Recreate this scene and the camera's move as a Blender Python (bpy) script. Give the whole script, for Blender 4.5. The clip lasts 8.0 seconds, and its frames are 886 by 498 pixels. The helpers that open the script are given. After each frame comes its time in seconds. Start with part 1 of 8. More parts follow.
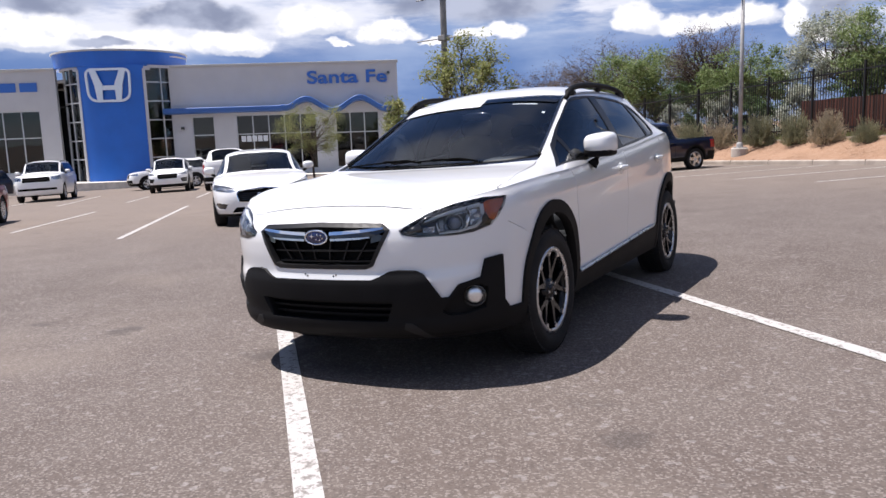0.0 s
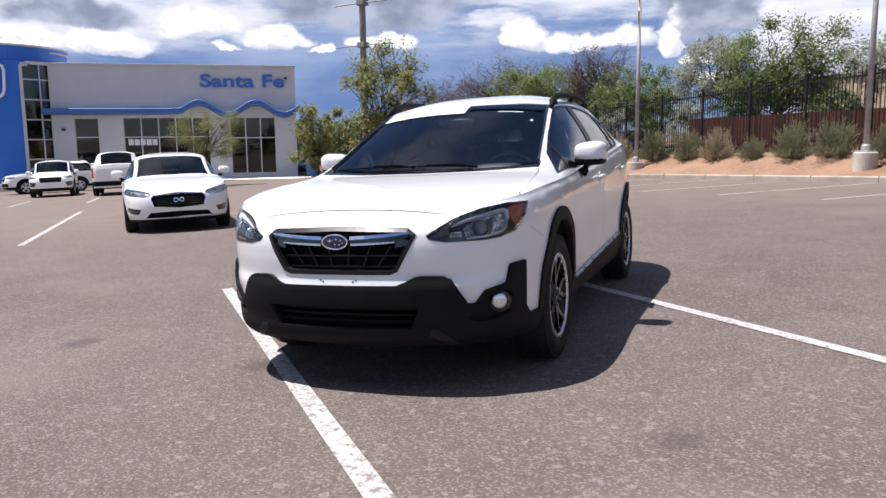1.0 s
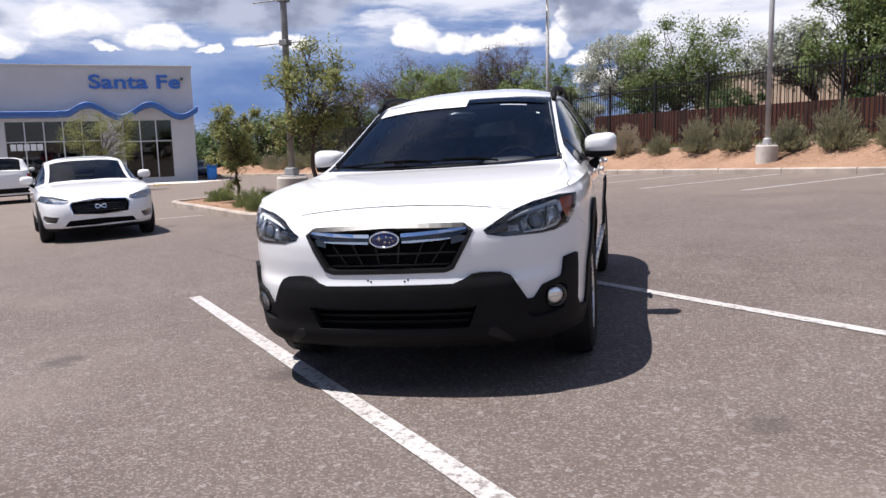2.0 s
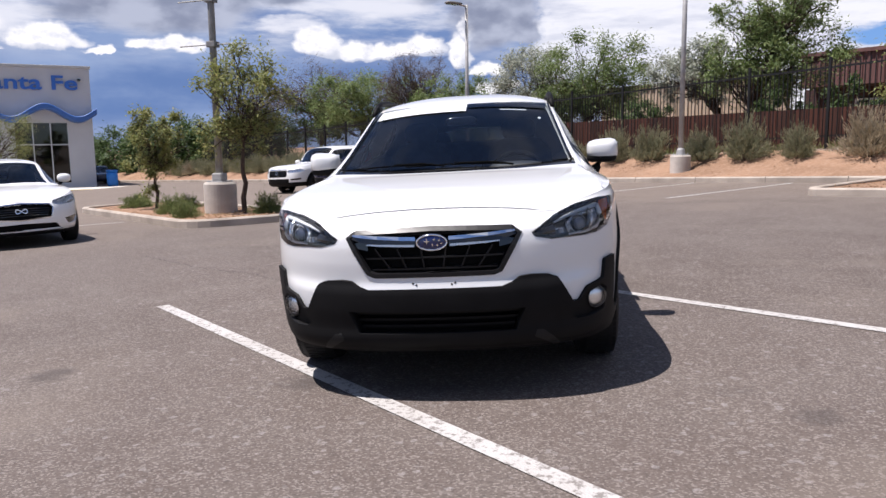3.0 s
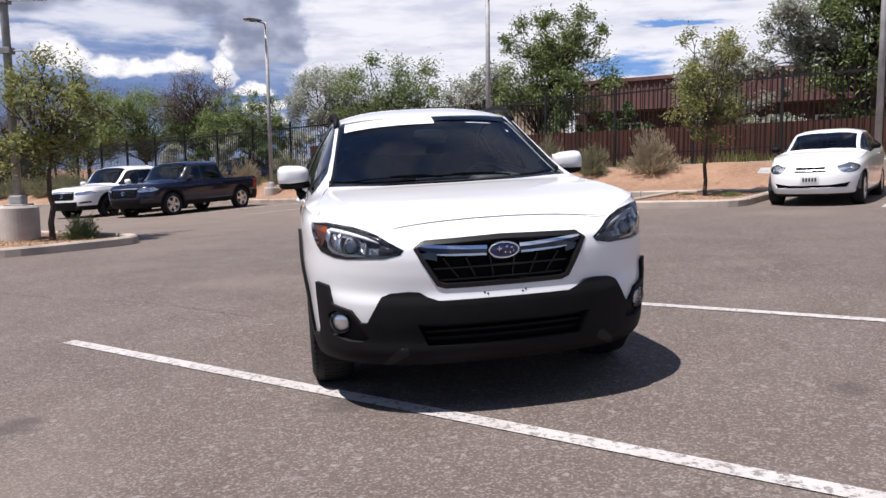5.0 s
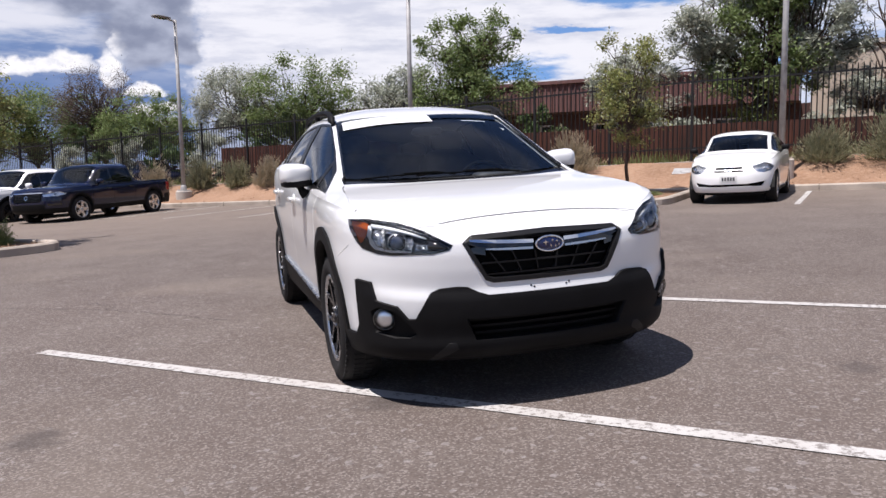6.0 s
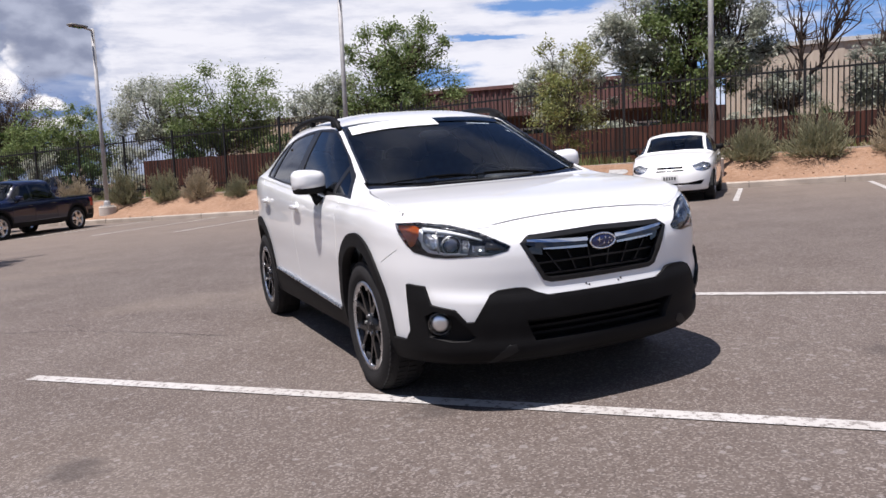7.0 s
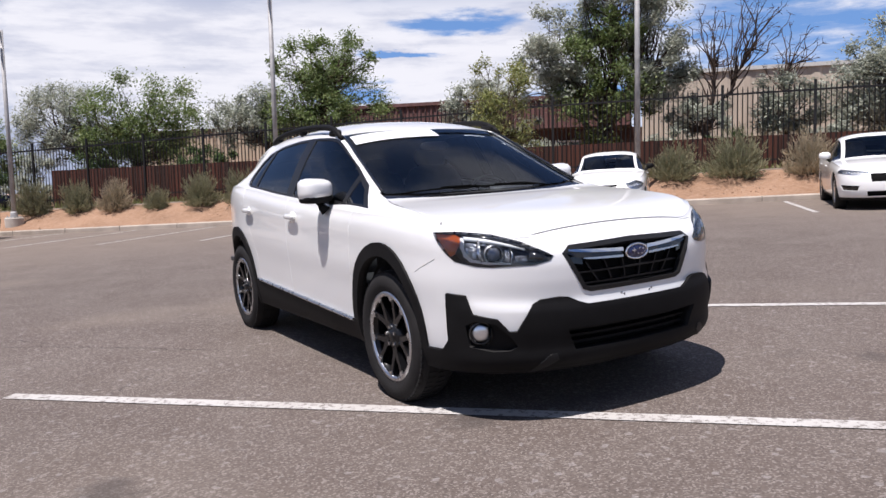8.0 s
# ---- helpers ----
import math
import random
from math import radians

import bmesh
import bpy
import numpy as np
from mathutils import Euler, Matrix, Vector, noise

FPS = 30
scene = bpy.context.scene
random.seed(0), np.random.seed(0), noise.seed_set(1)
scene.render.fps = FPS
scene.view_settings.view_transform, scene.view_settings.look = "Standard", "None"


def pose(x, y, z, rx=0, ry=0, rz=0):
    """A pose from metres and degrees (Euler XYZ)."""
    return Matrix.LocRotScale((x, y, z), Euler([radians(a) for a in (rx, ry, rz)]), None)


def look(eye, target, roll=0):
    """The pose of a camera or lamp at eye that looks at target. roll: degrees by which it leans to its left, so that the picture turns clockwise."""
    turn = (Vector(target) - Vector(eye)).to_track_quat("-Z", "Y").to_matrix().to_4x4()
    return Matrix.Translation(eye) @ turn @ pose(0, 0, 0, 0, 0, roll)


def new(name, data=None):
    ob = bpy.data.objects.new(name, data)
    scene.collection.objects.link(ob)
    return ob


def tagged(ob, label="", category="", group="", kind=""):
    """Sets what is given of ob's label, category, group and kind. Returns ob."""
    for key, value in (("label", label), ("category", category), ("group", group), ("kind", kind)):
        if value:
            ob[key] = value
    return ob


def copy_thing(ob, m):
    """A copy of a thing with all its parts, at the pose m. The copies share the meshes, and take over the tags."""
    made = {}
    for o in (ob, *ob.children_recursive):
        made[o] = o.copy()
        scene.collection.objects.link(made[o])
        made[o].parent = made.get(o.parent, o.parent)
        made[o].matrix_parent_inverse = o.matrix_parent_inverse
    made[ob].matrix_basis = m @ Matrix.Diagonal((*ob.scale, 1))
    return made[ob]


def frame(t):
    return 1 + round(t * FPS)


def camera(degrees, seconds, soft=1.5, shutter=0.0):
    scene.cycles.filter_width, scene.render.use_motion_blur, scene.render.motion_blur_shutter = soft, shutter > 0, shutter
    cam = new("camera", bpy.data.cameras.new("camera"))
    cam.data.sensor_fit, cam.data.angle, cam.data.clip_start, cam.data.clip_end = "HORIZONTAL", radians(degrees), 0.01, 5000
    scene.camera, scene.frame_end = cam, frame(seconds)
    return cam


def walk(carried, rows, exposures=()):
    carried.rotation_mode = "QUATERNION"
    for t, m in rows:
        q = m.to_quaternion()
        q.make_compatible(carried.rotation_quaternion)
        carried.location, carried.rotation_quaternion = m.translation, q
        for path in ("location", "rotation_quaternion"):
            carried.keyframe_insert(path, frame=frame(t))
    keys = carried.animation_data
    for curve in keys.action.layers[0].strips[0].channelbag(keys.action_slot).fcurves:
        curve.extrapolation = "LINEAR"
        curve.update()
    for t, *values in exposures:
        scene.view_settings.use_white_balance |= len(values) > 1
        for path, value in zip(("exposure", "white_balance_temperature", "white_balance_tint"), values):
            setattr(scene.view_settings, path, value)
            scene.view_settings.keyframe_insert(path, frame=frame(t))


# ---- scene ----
cam = camera(60.1, 8.0, soft=1.5)
# seconds, eye x y z in metres, yaw, pitch, roll in degrees; the subject car stands at the origin and faces -y
ROWS = [
    (0.0, 2.340, -5.150, 1.242, 29.30, -8.67, 1.97),
    (0.5, 2.034, -5.286, 1.242, 25.40, -8.43, 0.72),
    (1.0, 1.746, -5.382, 1.229, 21.19, -8.14, 0.59),
    (1.5, 1.381, -5.419, 1.214, 17.23, -8.23, 1.29),
    (3.0, 0.396, -5.561, 1.182, 6.34, -7.75, 0.70),
    (3.5, 0.075, -5.540, 1.194, 2.76, -7.26, 0.64),
    (4.0, -0.263, -5.556, 1.175, -1.55, -6.77, 0.27),
    (4.5, -0.578, -5.554, 1.161, -6.21, -6.50, 0.70),
    (5.0, -0.908, -5.494, 1.139, -10.55, -6.40, 0.79),
    (6.5, -1.819, -5.253, 1.109, -20.98, -6.14, 1.57),
    (7.0, -2.082, -5.099, 1.101, -23.96, -5.89, 2.36),
    (7.5, -2.355, -4.964, 1.091, -27.18, -5.52, 1.95),
    (8.0, -2.598, -4.827, 1.088, -30.54, -4.89, 1.43),
]
walk(cam, [(t, pose(x, y, z, 90 + pitch, roll, yaw)) for t, x, y, z, yaw, pitch, roll in ROWS],
     exposures=((0.0, 0.72, 6380, 15), (1.5, 0.70, 6380, 15), (4.0, 0.57, 6400, 16), (8.0, 0.53, 6400, 16)))

# ---- light ----
SUN_FROM = Vector((-0.37, -0.13, 1.0)).normalized()
sun = new("sun", bpy.data.lights.new("sun", "SUN"))
sun.data.energy, sun.data.angle, sun.data.color = 5.0, radians(0.53), (1.0, 0.96, 0.90)
sun.matrix_world = look((-9, -4.5, 30), (-9 - SUN_FROM.x, -4.5 - SUN_FROM.y, 30 - SUN_FROM.z))

world = bpy.data.worlds.new("sky")
scene.world = world
world.use_nodes = True


class Nodes:
    """A small helper to write node trees: N('Type', input=value or socket, ...)."""

    def __init__(self, tree):
        self.tree = tree
        tree.nodes.clear()

    def __call__(self, kind, out=0, attrs=None, **values):
        node = self.tree.nodes.new(kind)
        for key, value in (attrs or {}).items():
            if key == "operation":
                node.operation = value
            elif key == "blend_type":
                node.blend_type = value
            elif key == "data_type":
                node.data_type = value
            elif key == "sky_type":
                node.sky_type = value
            elif key == "distribution":
                node.distribution = value
            elif key == "feature":
                node.feature = value
            elif key == "noise_dimensions":
                node.noise_dimensions = value
            elif key == "interpolation_type":
                node.interpolation_type = value
        for key, value in values.items():
            socket = node.inputs[int(key[1:])] if key[0] == "i" and key[1:].isdigit() else node.inputs[key.replace("_", " ")]
            if isinstance(value, bpy.types.NodeSocket):
                self.tree.links.new(value, socket)
            else:
                socket.default_value = value
        return node.outputs[out] if len(node.outputs) and out is not None else node

    def math(self, op, a, b=0.0, c=0.0):
        return self("ShaderNodeMath", attrs={"operation": op}, i0=a, i1=b, i2=c)

    def vmath(self, op, a, b=(0, 0, 0), out=0):
        return self("ShaderNodeVectorMath", out=out, attrs={"operation": op}, i0=a, i1=b)

    def mix(self, fac, a, b, blend="MIX"):
        return self("ShaderNodeMix", out=2, attrs={"data_type": "RGBA", "blend_type": blend}, i0=fac, i6=a, i7=b)

    def ramp(self, fac, lo, hi, a=0.0, b=1.0):
        return self("ShaderNodeMapRange", attrs={"interpolation_type": "SMOOTHSTEP"}, i0=fac, i1=lo, i2=hi, i3=a, i4=b)

    def noise(self, vector, scale, detail=4.0, rough=0.55, out=0):
        return self("ShaderNodeTexNoise", out=out, Vector=vector, Scale=scale, Detail=detail, Roughness=rough)


# clouds over the horizon: bearing from north (towards the right) and height in degrees, half width and half height
HEAPS = ((-57.0, 6.6, 4.6, 1.9), (-50.5, 6.2, 4.2, 1.5), (-44.0, 6.4, 3.6, 1.5), (-38.2, 7.6, 3.2, 1.9), (-33.0, 7.0, 2.8, 1.25), (-30.0, 6.4, 0.9, 0.45), (-25.8, 6.9, 2.8, 0.85), (-36.6, 6.5, 1.0, 0.3),
         (-15.2, 7.0, 1.9, 1.6), (-12.4, 6.6, 2.8, 1.1), (-7.9, 6.8, 2.1, 1.35), (-10.4, 6.7, 2.0, 0.95), (-4.9, 6.4, 1.2, 1.7), (-4.4, 8.2, 0.8, 1.5), (-3.0, 5.3, 1.8, 0.75), (-2.4, 4.0, 1.9, 0.75), (-1.7, 3.2, 1.3, 0.5))
MASSES = ((-56.5, 9.6, 5.5, 1.5), (-46.3, 8.4, 5.0, 1.15), (-52.3, 6.9, 3.0, 0.5), (-26.4, 10.7, 8.8, 3.5), (-18.0, 11.6, 5.0, 1.6), (-2.4, 9.4, 3.6, 3.1), (-6.0, 13.0, 8.5, 3.2), (-0.4, 8.0, 1.6, 1.3))
BANKS = ((-49.0, 8.6, 15.0, 3.4), (-37.0, 9.6, 6.0, 2.6), (-13.0, 10.4, 8.5, 1.9), (-17.5, 8.6, 4.0, 0.8))
OPENINGS = ((24.3, 6.9, 4.4, 0.9), (32.5, 11.4, 5.6, 0.9), (28.0, 9.6, 2.6, 0.35), (52.0, 11.0, 14.0, 3.4), (62.0, 7.5, 18.0, 4.2), (42.0, 6.0, 6.0, 1.2))


def sky_shader():
    n = Nodes(world.node_tree)
    sky = n("ShaderNodeTexSky", out=None, attrs={"sky_type": "NISHITA"})
    sky.sun_disc = False
    sky.sun_elevation = math.asin(SUN_FROM.z)
    sky.sun_rotation = math.atan2(SUN_FROM.x, SUN_FROM.y)
    sky.altitude = 2000.0
    sky.dust_density = 1.0
    way = n("ShaderNodeTexCoord", out="Generated")
    part = n("ShaderNodeSeparateXYZ", out=None, i0=way)
    up = part.outputs[2]
    az = n.math("MULTIPLY", n.math("ARCTAN2", part.outputs[0], part.outputs[1]), 57.2958)
    el = n.math("MULTIPLY", n.math("ARCSINE", up), 57.2958)
    at = n("ShaderNodeCombineXYZ", i0=az, i1=el, i2=0.0)
    # torn, billowing outlines: the bearings are pushed about at three scales
    puff = n("ShaderNodeTexNoise", out="Color", Vector=n.vmath("MULTIPLY", at, (1.0, 1.35, 1.0)), Scale=0.40, Detail=6.0, Roughness=0.52)
    warped = n.vmath("ADD", at, n.vmath("MULTIPLY", n.vmath("SUBTRACT", puff, (0.5, 0.5, 0.5)), (3.4, 1.9, 0.0)))
    wisp = n("ShaderNodeTexNoise", out="Color", Vector=n.vmath("MULTIPLY", at, (0.45, 1.6, 1.0)), Scale=0.30, Detail=8.0, Roughness=0.62)
    drawn = n.vmath("ADD", at, n.vmath("MULTIPLY", n.vmath("SUBTRACT", wisp, (0.5, 0.5, 0.5)), (9.0, 3.4, 0.0)))

    def group(places, where, flat):
        """How deep a bearing lies within a set of clouds, whose bases may be flat."""
        deep = None
        for a, e, rx, ry in places:
            p = n.vmath("MULTIPLY", n.vmath("SUBTRACT", where, (a, e, 0.0)), (1 / rx, 1 / ry, 0.0))
            if flat:
                p = n.vmath("ADD", n.vmath("MULTIPLY", p, (1.0, -0.75, 0.0)), n.vmath("MULTIPLY", n.vmath("ABSOLUTE", p), (0.0, 1.75, 0.0)))
            d = n.math("SUBTRACT", 1.0, n.vmath("LENGTH", p, out=1))
            deep = d if deep is None else n.math("MAXIMUM", deep, d)
        return deep

    heap = group(HEAPS, warped, True)
    above = group(HEAPS, n.vmath("ADD", warped, (-0.25, 0.55, 0.0)), True)
    rolled = n("ShaderNodeTexNoise", out="Color", Vector=n.vmath("MULTIPLY", at, (0.8, 1.2, 1.0)), Scale=0.30, Detail=5.0, Roughness=0.5)
    mass = group(MASSES, n.vmath("ADD", at, n.vmath("MULTIPLY", n.vmath("SUBTRACT", rolled, (0.5, 0.5, 0.5)), (4.6, 2.6, 0.0))), False)
    gaps = group(OPENINGS, drawn, False)
    fine = n.noise(n.vmath("MULTIPLY", at, (1.0, 1.3, 1.0)), 0.9, 6.0, 0.6)
    broad = n.noise(n.vmath("MULTIPLY", at, (0.6, 1.5, 1.0)), 0.16, 6.0, 0.55)
    streak = n.noise(n.vmath("MULTIPLY", at, (0.35, 1.7, 1.0)), 0.34, 8.0, 0.62)
    low = n.ramp(el, 16.0, 11.5)
    # rain-dark slate under the clouds, paler towards the ground and in shafts
    slate = n.mix(n.ramp(broad, 0.34, 0.68), (1.45, 2.45, 4.90, 1), (3.05, 4.15, 6.40, 1))
    slate = n.mix(n.math("MULTIPLY", n.ramp(el, 2.6, 0.2), 0.55), slate, (3.4, 4.1, 5.8, 1))
    # thin grey-white sheets between the slate and the masses
    slate = n.mix(n.math("MULTIPLY", n.math("MULTIPLY", n.ramp(streak, 0.40, 0.60), n.ramp(el, 5.0, 8.5)), 0.85), slate, (6.6, 7.1, 8.2, 1))
    slate = n.mix(n.math("MULTIPLY", n.ramp(group(BANKS, drawn, False), 0.0, 0.55), n.ramp(streak, 0.30, 0.56, 0.45, 0.95)), slate, (8.3, 8.6, 9.3, 1))
    # white sheet of cloud, with rain beneath and torn openings
    sheet = n.mix(n.ramp(streak, 0.34, 0.60), (6.9, 7.3, 8.3, 1), (9.5, 9.7, 10.1, 1))
    sheet = n.mix(n.math("MULTIPLY", n.ramp(el, 7.0, 2.5), n.ramp(az, 14.0, 6.0)), sheet, (4.6, 5.3, 7.0, 1))
    blue = n.mix(1.0, sky.outputs[0], (0.62, 0.90, 1.35, 1), "MULTIPLY")
    gap = n.math("MULTIPLY", n.ramp(gaps, -0.12, 0.42), n.ramp(streak, 0.64, 0.44))
    gap = n.math("MAXIMUM", gap, n.math("MULTIPLY", n.ramp(az, 38.0, 52.0), n.ramp(streak, 0.72, 0.48, 0.0, 0.9)))
    sheet = n.mix(gap, sheet, n.mix(0.6, blue, (2.2, 4.2, 7.6, 1)))
    base = n.mix(n.ramp(n.math("ADD", az, n.math("MULTIPLY", n.math("SUBTRACT", fine, 0.5), 5.0)), -0.8, 1.6), slate, sheet)
    # heavy grey masses, then the white heaps before them
    base = n.mix(n.ramp(mass, -0.02, 0.34), base, n.mix(n.ramp(n.noise(n.vmath("MULTIPLY", at, (0.8, 1.3, 1.0)), 0.38, 5.0, 0.5), 0.34, 0.66), (2.7, 3.1, 4.2, 1), (5.0, 5.5, 6.7, 1)))
    lit = n.ramp(n.math("SUBTRACT", heap, above), -0.42, 0.30)
    shade = n.mix(n.math("MULTIPLY", lit, n.ramp(fine, 0.28, 0.56, 0.35, 1.0)), (6.4, 6.9, 7.9, 1), (10.9, 10.9, 10.9, 1))
    full = n.mix(n.math("MULTIPLY", n.ramp(heap, -0.04, 0.26), n.ramp(mass, 0.50, 0.15)), base, shade)
    # overhead and behind: broken white cloud with blue between
    plane = n("ShaderNodeCombineXYZ", i0=n.math("DIVIDE", part.outputs[0], n.math("ADD", n.math("ABSOLUTE", up), 0.22)), i1=n.math("DIVIDE", part.outputs[1], n.math("ADD", n.math("ABSOLUTE", up), 0.22)), i2=0.0)
    broken = n.noise(plane, 1.7, 8.0, 0.58)
    cover = n.math("MULTIPLY", n.ramp(broken, 0.46, 0.62), n.ramp(part.outputs[1], 0.80, 0.20, 0.35, 0.92))
    dome = n.mix(cover, n.mix(1.0, sky.outputs[0], (0.86, 0.96, 1.14, 1), "MULTIPLY"), n.mix(n.ramp(broken, 0.50, 0.72), (7.6, 7.8, 8.2, 1), (5.0, 5.4, 6.2, 1)))
    full = n.mix(n.math("MULTIPLY", low, n.ramp(part.outputs[1], 0.10, 0.36)), dome, full)
    background = n("ShaderNodeBackground", Color=full, Strength=0.065)
    n("ShaderNodeOutputWorld", Surface=background)


sky_shader()

# ---- materials ----


def material(name):
    m = bpy.data.materials.new(name)
    m.use_nodes = True
    return m, Nodes(m.node_tree)


def surface(n, color, rough=0.5, metal=0.0, height=None, strength=0.3, distance=0.01, coat=0.0, spec=0.5, coat_rough=0.03):
    values = {"Base_Color": color, "Roughness": rough, "Metallic": metal, "Coat_Weight": coat, "Coat_Roughness": coat_rough, "Specular_IOR_Level": spec}
    if height is not None:
        values["Normal"] = n("ShaderNodeBump", Height=height, Strength=strength, Distance=distance)
    n("ShaderNodeOutputMaterial", Surface=n("ShaderNodeBsdfPrincipled", **values))


def place(n):
    return n("ShaderNodeNewGeometry", out="Position")


def local(n):
    return n("ShaderNodeTexCoord", out="Object")


def rgb(r, g, b):
    return (r, g, b, 1.0)


def plain(name, color, rough=0.5, metal=0.0, coat=0.0, vary=0.12, scale=14.0, bump=0.05, spec=0.5):
    """A surface with a faint mottling and a fine grain."""
    m, n = material(name)
    at = local(n)
    blotch = n.noise(at, scale, 5.0)
    grain = n.noise(at, scale * 22, 2.0)
    tone = n.mix(n.ramp(blotch, 0.3, 0.7), rgb(*[c * (1 - vary) for c in color]), rgb(*[min(1, c * (1 + vary)) for c in color]))
    gloss = n.math("ADD", rough - 0.06, n.math("MULTIPLY", blotch, 0.12))
    surface(n, tone, gloss, metal, grain, bump, 0.004, coat, spec)
    return m


def paint(name, color, flake=0.0, dust=0.05, gloss=0.5):
    """Car paint: base, clear coat, faint road dust."""
    m, n = material(name)
    at = local(n)
    film = n.ramp(n.noise(at, 3.0, 6.0), 0.45, 0.8, 0.0, dust)
    tone = n.mix(film, rgb(*color), rgb(0.42, 0.36, 0.30))
    surface(n, tone, n.math("ADD", 0.32, n.math("MULTIPLY", film, 1.5)), flake, None, coat=1.0, coat_rough=0.04, spec=gloss)
    return m


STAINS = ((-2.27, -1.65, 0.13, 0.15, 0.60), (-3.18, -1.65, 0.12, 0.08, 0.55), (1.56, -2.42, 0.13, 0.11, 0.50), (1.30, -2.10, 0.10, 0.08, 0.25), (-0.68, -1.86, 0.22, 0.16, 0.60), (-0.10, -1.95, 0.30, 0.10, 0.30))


def asphalt():
    m, n = material("asphalt")
    at = place(n)
    wide = n.noise(at, 0.16, 5.0, 0.6)
    blotch = n.noise(at, 1.3, 6.0, 0.65)
    stones = n("ShaderNodeTexVoronoi", out=None, Vector=at, Scale=120.0, Randomness=1.0)
    stone_tone = n("ShaderNodeSeparateColor", out=0, i0=stones.outputs["Color"])
    big = n("ShaderNodeTexVoronoi", out=None, Vector=at, Scale=38.0, Randomness=1.0)
    big_tone = n("ShaderNodeSeparateColor", out=0, i0=big.outputs["Color"])
    base = n.mix(n.ramp(wide, 0.35, 0.65), rgb(0.083, 0.064, 0.054), rgb(0.103, 0.081, 0.070))
    base = n.mix(n.ramp(blotch, 0.35, 0.72), base, rgb(0.115, 0.094, 0.082))
    pale = n.math("MULTIPLY", n.ramp(stone_tone, 0.62, 0.98), 0.46)
    base = n.mix(pale, base, rgb(0.300, 0.266, 0.245))
    base = n.mix(n.math("MULTIPLY", n.ramp(stone_tone, 0.34, 0.02), 0.44), base, rgb(0.035, 0.029, 0.028))
    base = n.mix(n.math("MULTIPLY", n.ramp(big_tone, 0.95, 0.99), 0.30), base, rgb(0.320, 0.299, 0.293))
    # tan dust in broad drifts
    dust = n.ramp(n.noise(n.vmath("ADD", at, (7.3, 2.1, 0.0)), 0.33, 4.0, 0.55), 0.52, 0.72)
    base = n.mix(n.math("MULTIPLY", dust, 0.45), base, rgb(0.185, 0.152, 0.125))
    # a paler tan that strengthens with distance from the origin
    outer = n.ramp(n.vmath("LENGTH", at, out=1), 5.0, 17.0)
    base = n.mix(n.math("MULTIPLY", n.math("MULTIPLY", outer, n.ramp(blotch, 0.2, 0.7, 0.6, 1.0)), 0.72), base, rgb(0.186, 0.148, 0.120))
    # dark drips of oil and a few worn, pale patches
    spots = n.ramp(n.noise(at, 0.75, 3.0, 0.5), 0.735, 0.80)
    base = n.mix(n.math("MULTIPLY", spots, 0.55), base, rgb(0.048, 0.039, 0.039))
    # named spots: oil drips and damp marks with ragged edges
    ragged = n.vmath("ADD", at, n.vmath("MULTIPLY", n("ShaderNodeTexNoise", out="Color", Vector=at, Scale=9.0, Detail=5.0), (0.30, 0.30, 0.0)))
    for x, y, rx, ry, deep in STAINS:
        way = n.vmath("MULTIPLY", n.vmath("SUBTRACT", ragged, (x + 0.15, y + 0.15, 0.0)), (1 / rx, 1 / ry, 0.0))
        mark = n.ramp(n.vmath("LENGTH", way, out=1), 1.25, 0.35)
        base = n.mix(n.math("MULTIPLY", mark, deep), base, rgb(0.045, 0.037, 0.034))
    height = n.math("ADD", n.math("MULTIPLY", stones.outputs["Distance"], 0.7), n.math("MULTIPLY", blotch, 0.25))
    surface(n, base, 0.82, 0.0, height, 0.35, 0.004, spec=0.32)
    return m


def road_paint(name, color):
    m, n = material(name)
    at = place(n)
    worn = n.ramp(n.noise(at, 26.0, 6.0, 0.7), 0.50, 0.62)
    scuff = n.ramp(n.noise(at, 2.4, 5.0, 0.6), 0.42, 0.74)
    stones = n("ShaderNodeTexVoronoi", out="Distance", Vector=at, Scale=95.0)
    tone = n.mix(n.math("MULTIPLY", scuff, 0.45), rgb(*color), rgb(0.33, 0.30, 0.275))
    tone = n.mix(n.math("MULTIPLY", worn, 0.8), tone, rgb(0.13, 0.112, 0.10))
    surface(n, tone, 0.75, 0.0, stones, 0.5, 0.005, spec=0.3)
    return m


def soil():
    m, n = material("red_soil")
    at = place(n)
    wide = n.noise(at, 0.7, 6.0, 0.6)
    clods = n.noise(at, 9.0, 6.0, 0.7)
    pebbles = n("ShaderNodeTexVoronoi", out="Distance", Vector=at, Scale=26.0)
    base = n.mix(n.ramp(wide, 0.3, 0.7), rgb(0.225, 0.134, 0.085), rgb(0.320, 0.198, 0.130))
    base = n.mix(n.math("MULTIPLY", n.ramp(clods, 0.40, 0.72), 0.55), base, rgb(0.38, 0.265, 0.19))
    base = n.mix(n.ramp(pebbles, 0.16, 0.05), base, rgb(0.18, 0.12, 0.085))
    surface(n, base, 0.95, 0.0, n.math("ADD", clods, n.math("MULTIPLY", pebbles, 0.6)), 0.8, 0.05, spec=0.15)
    return m


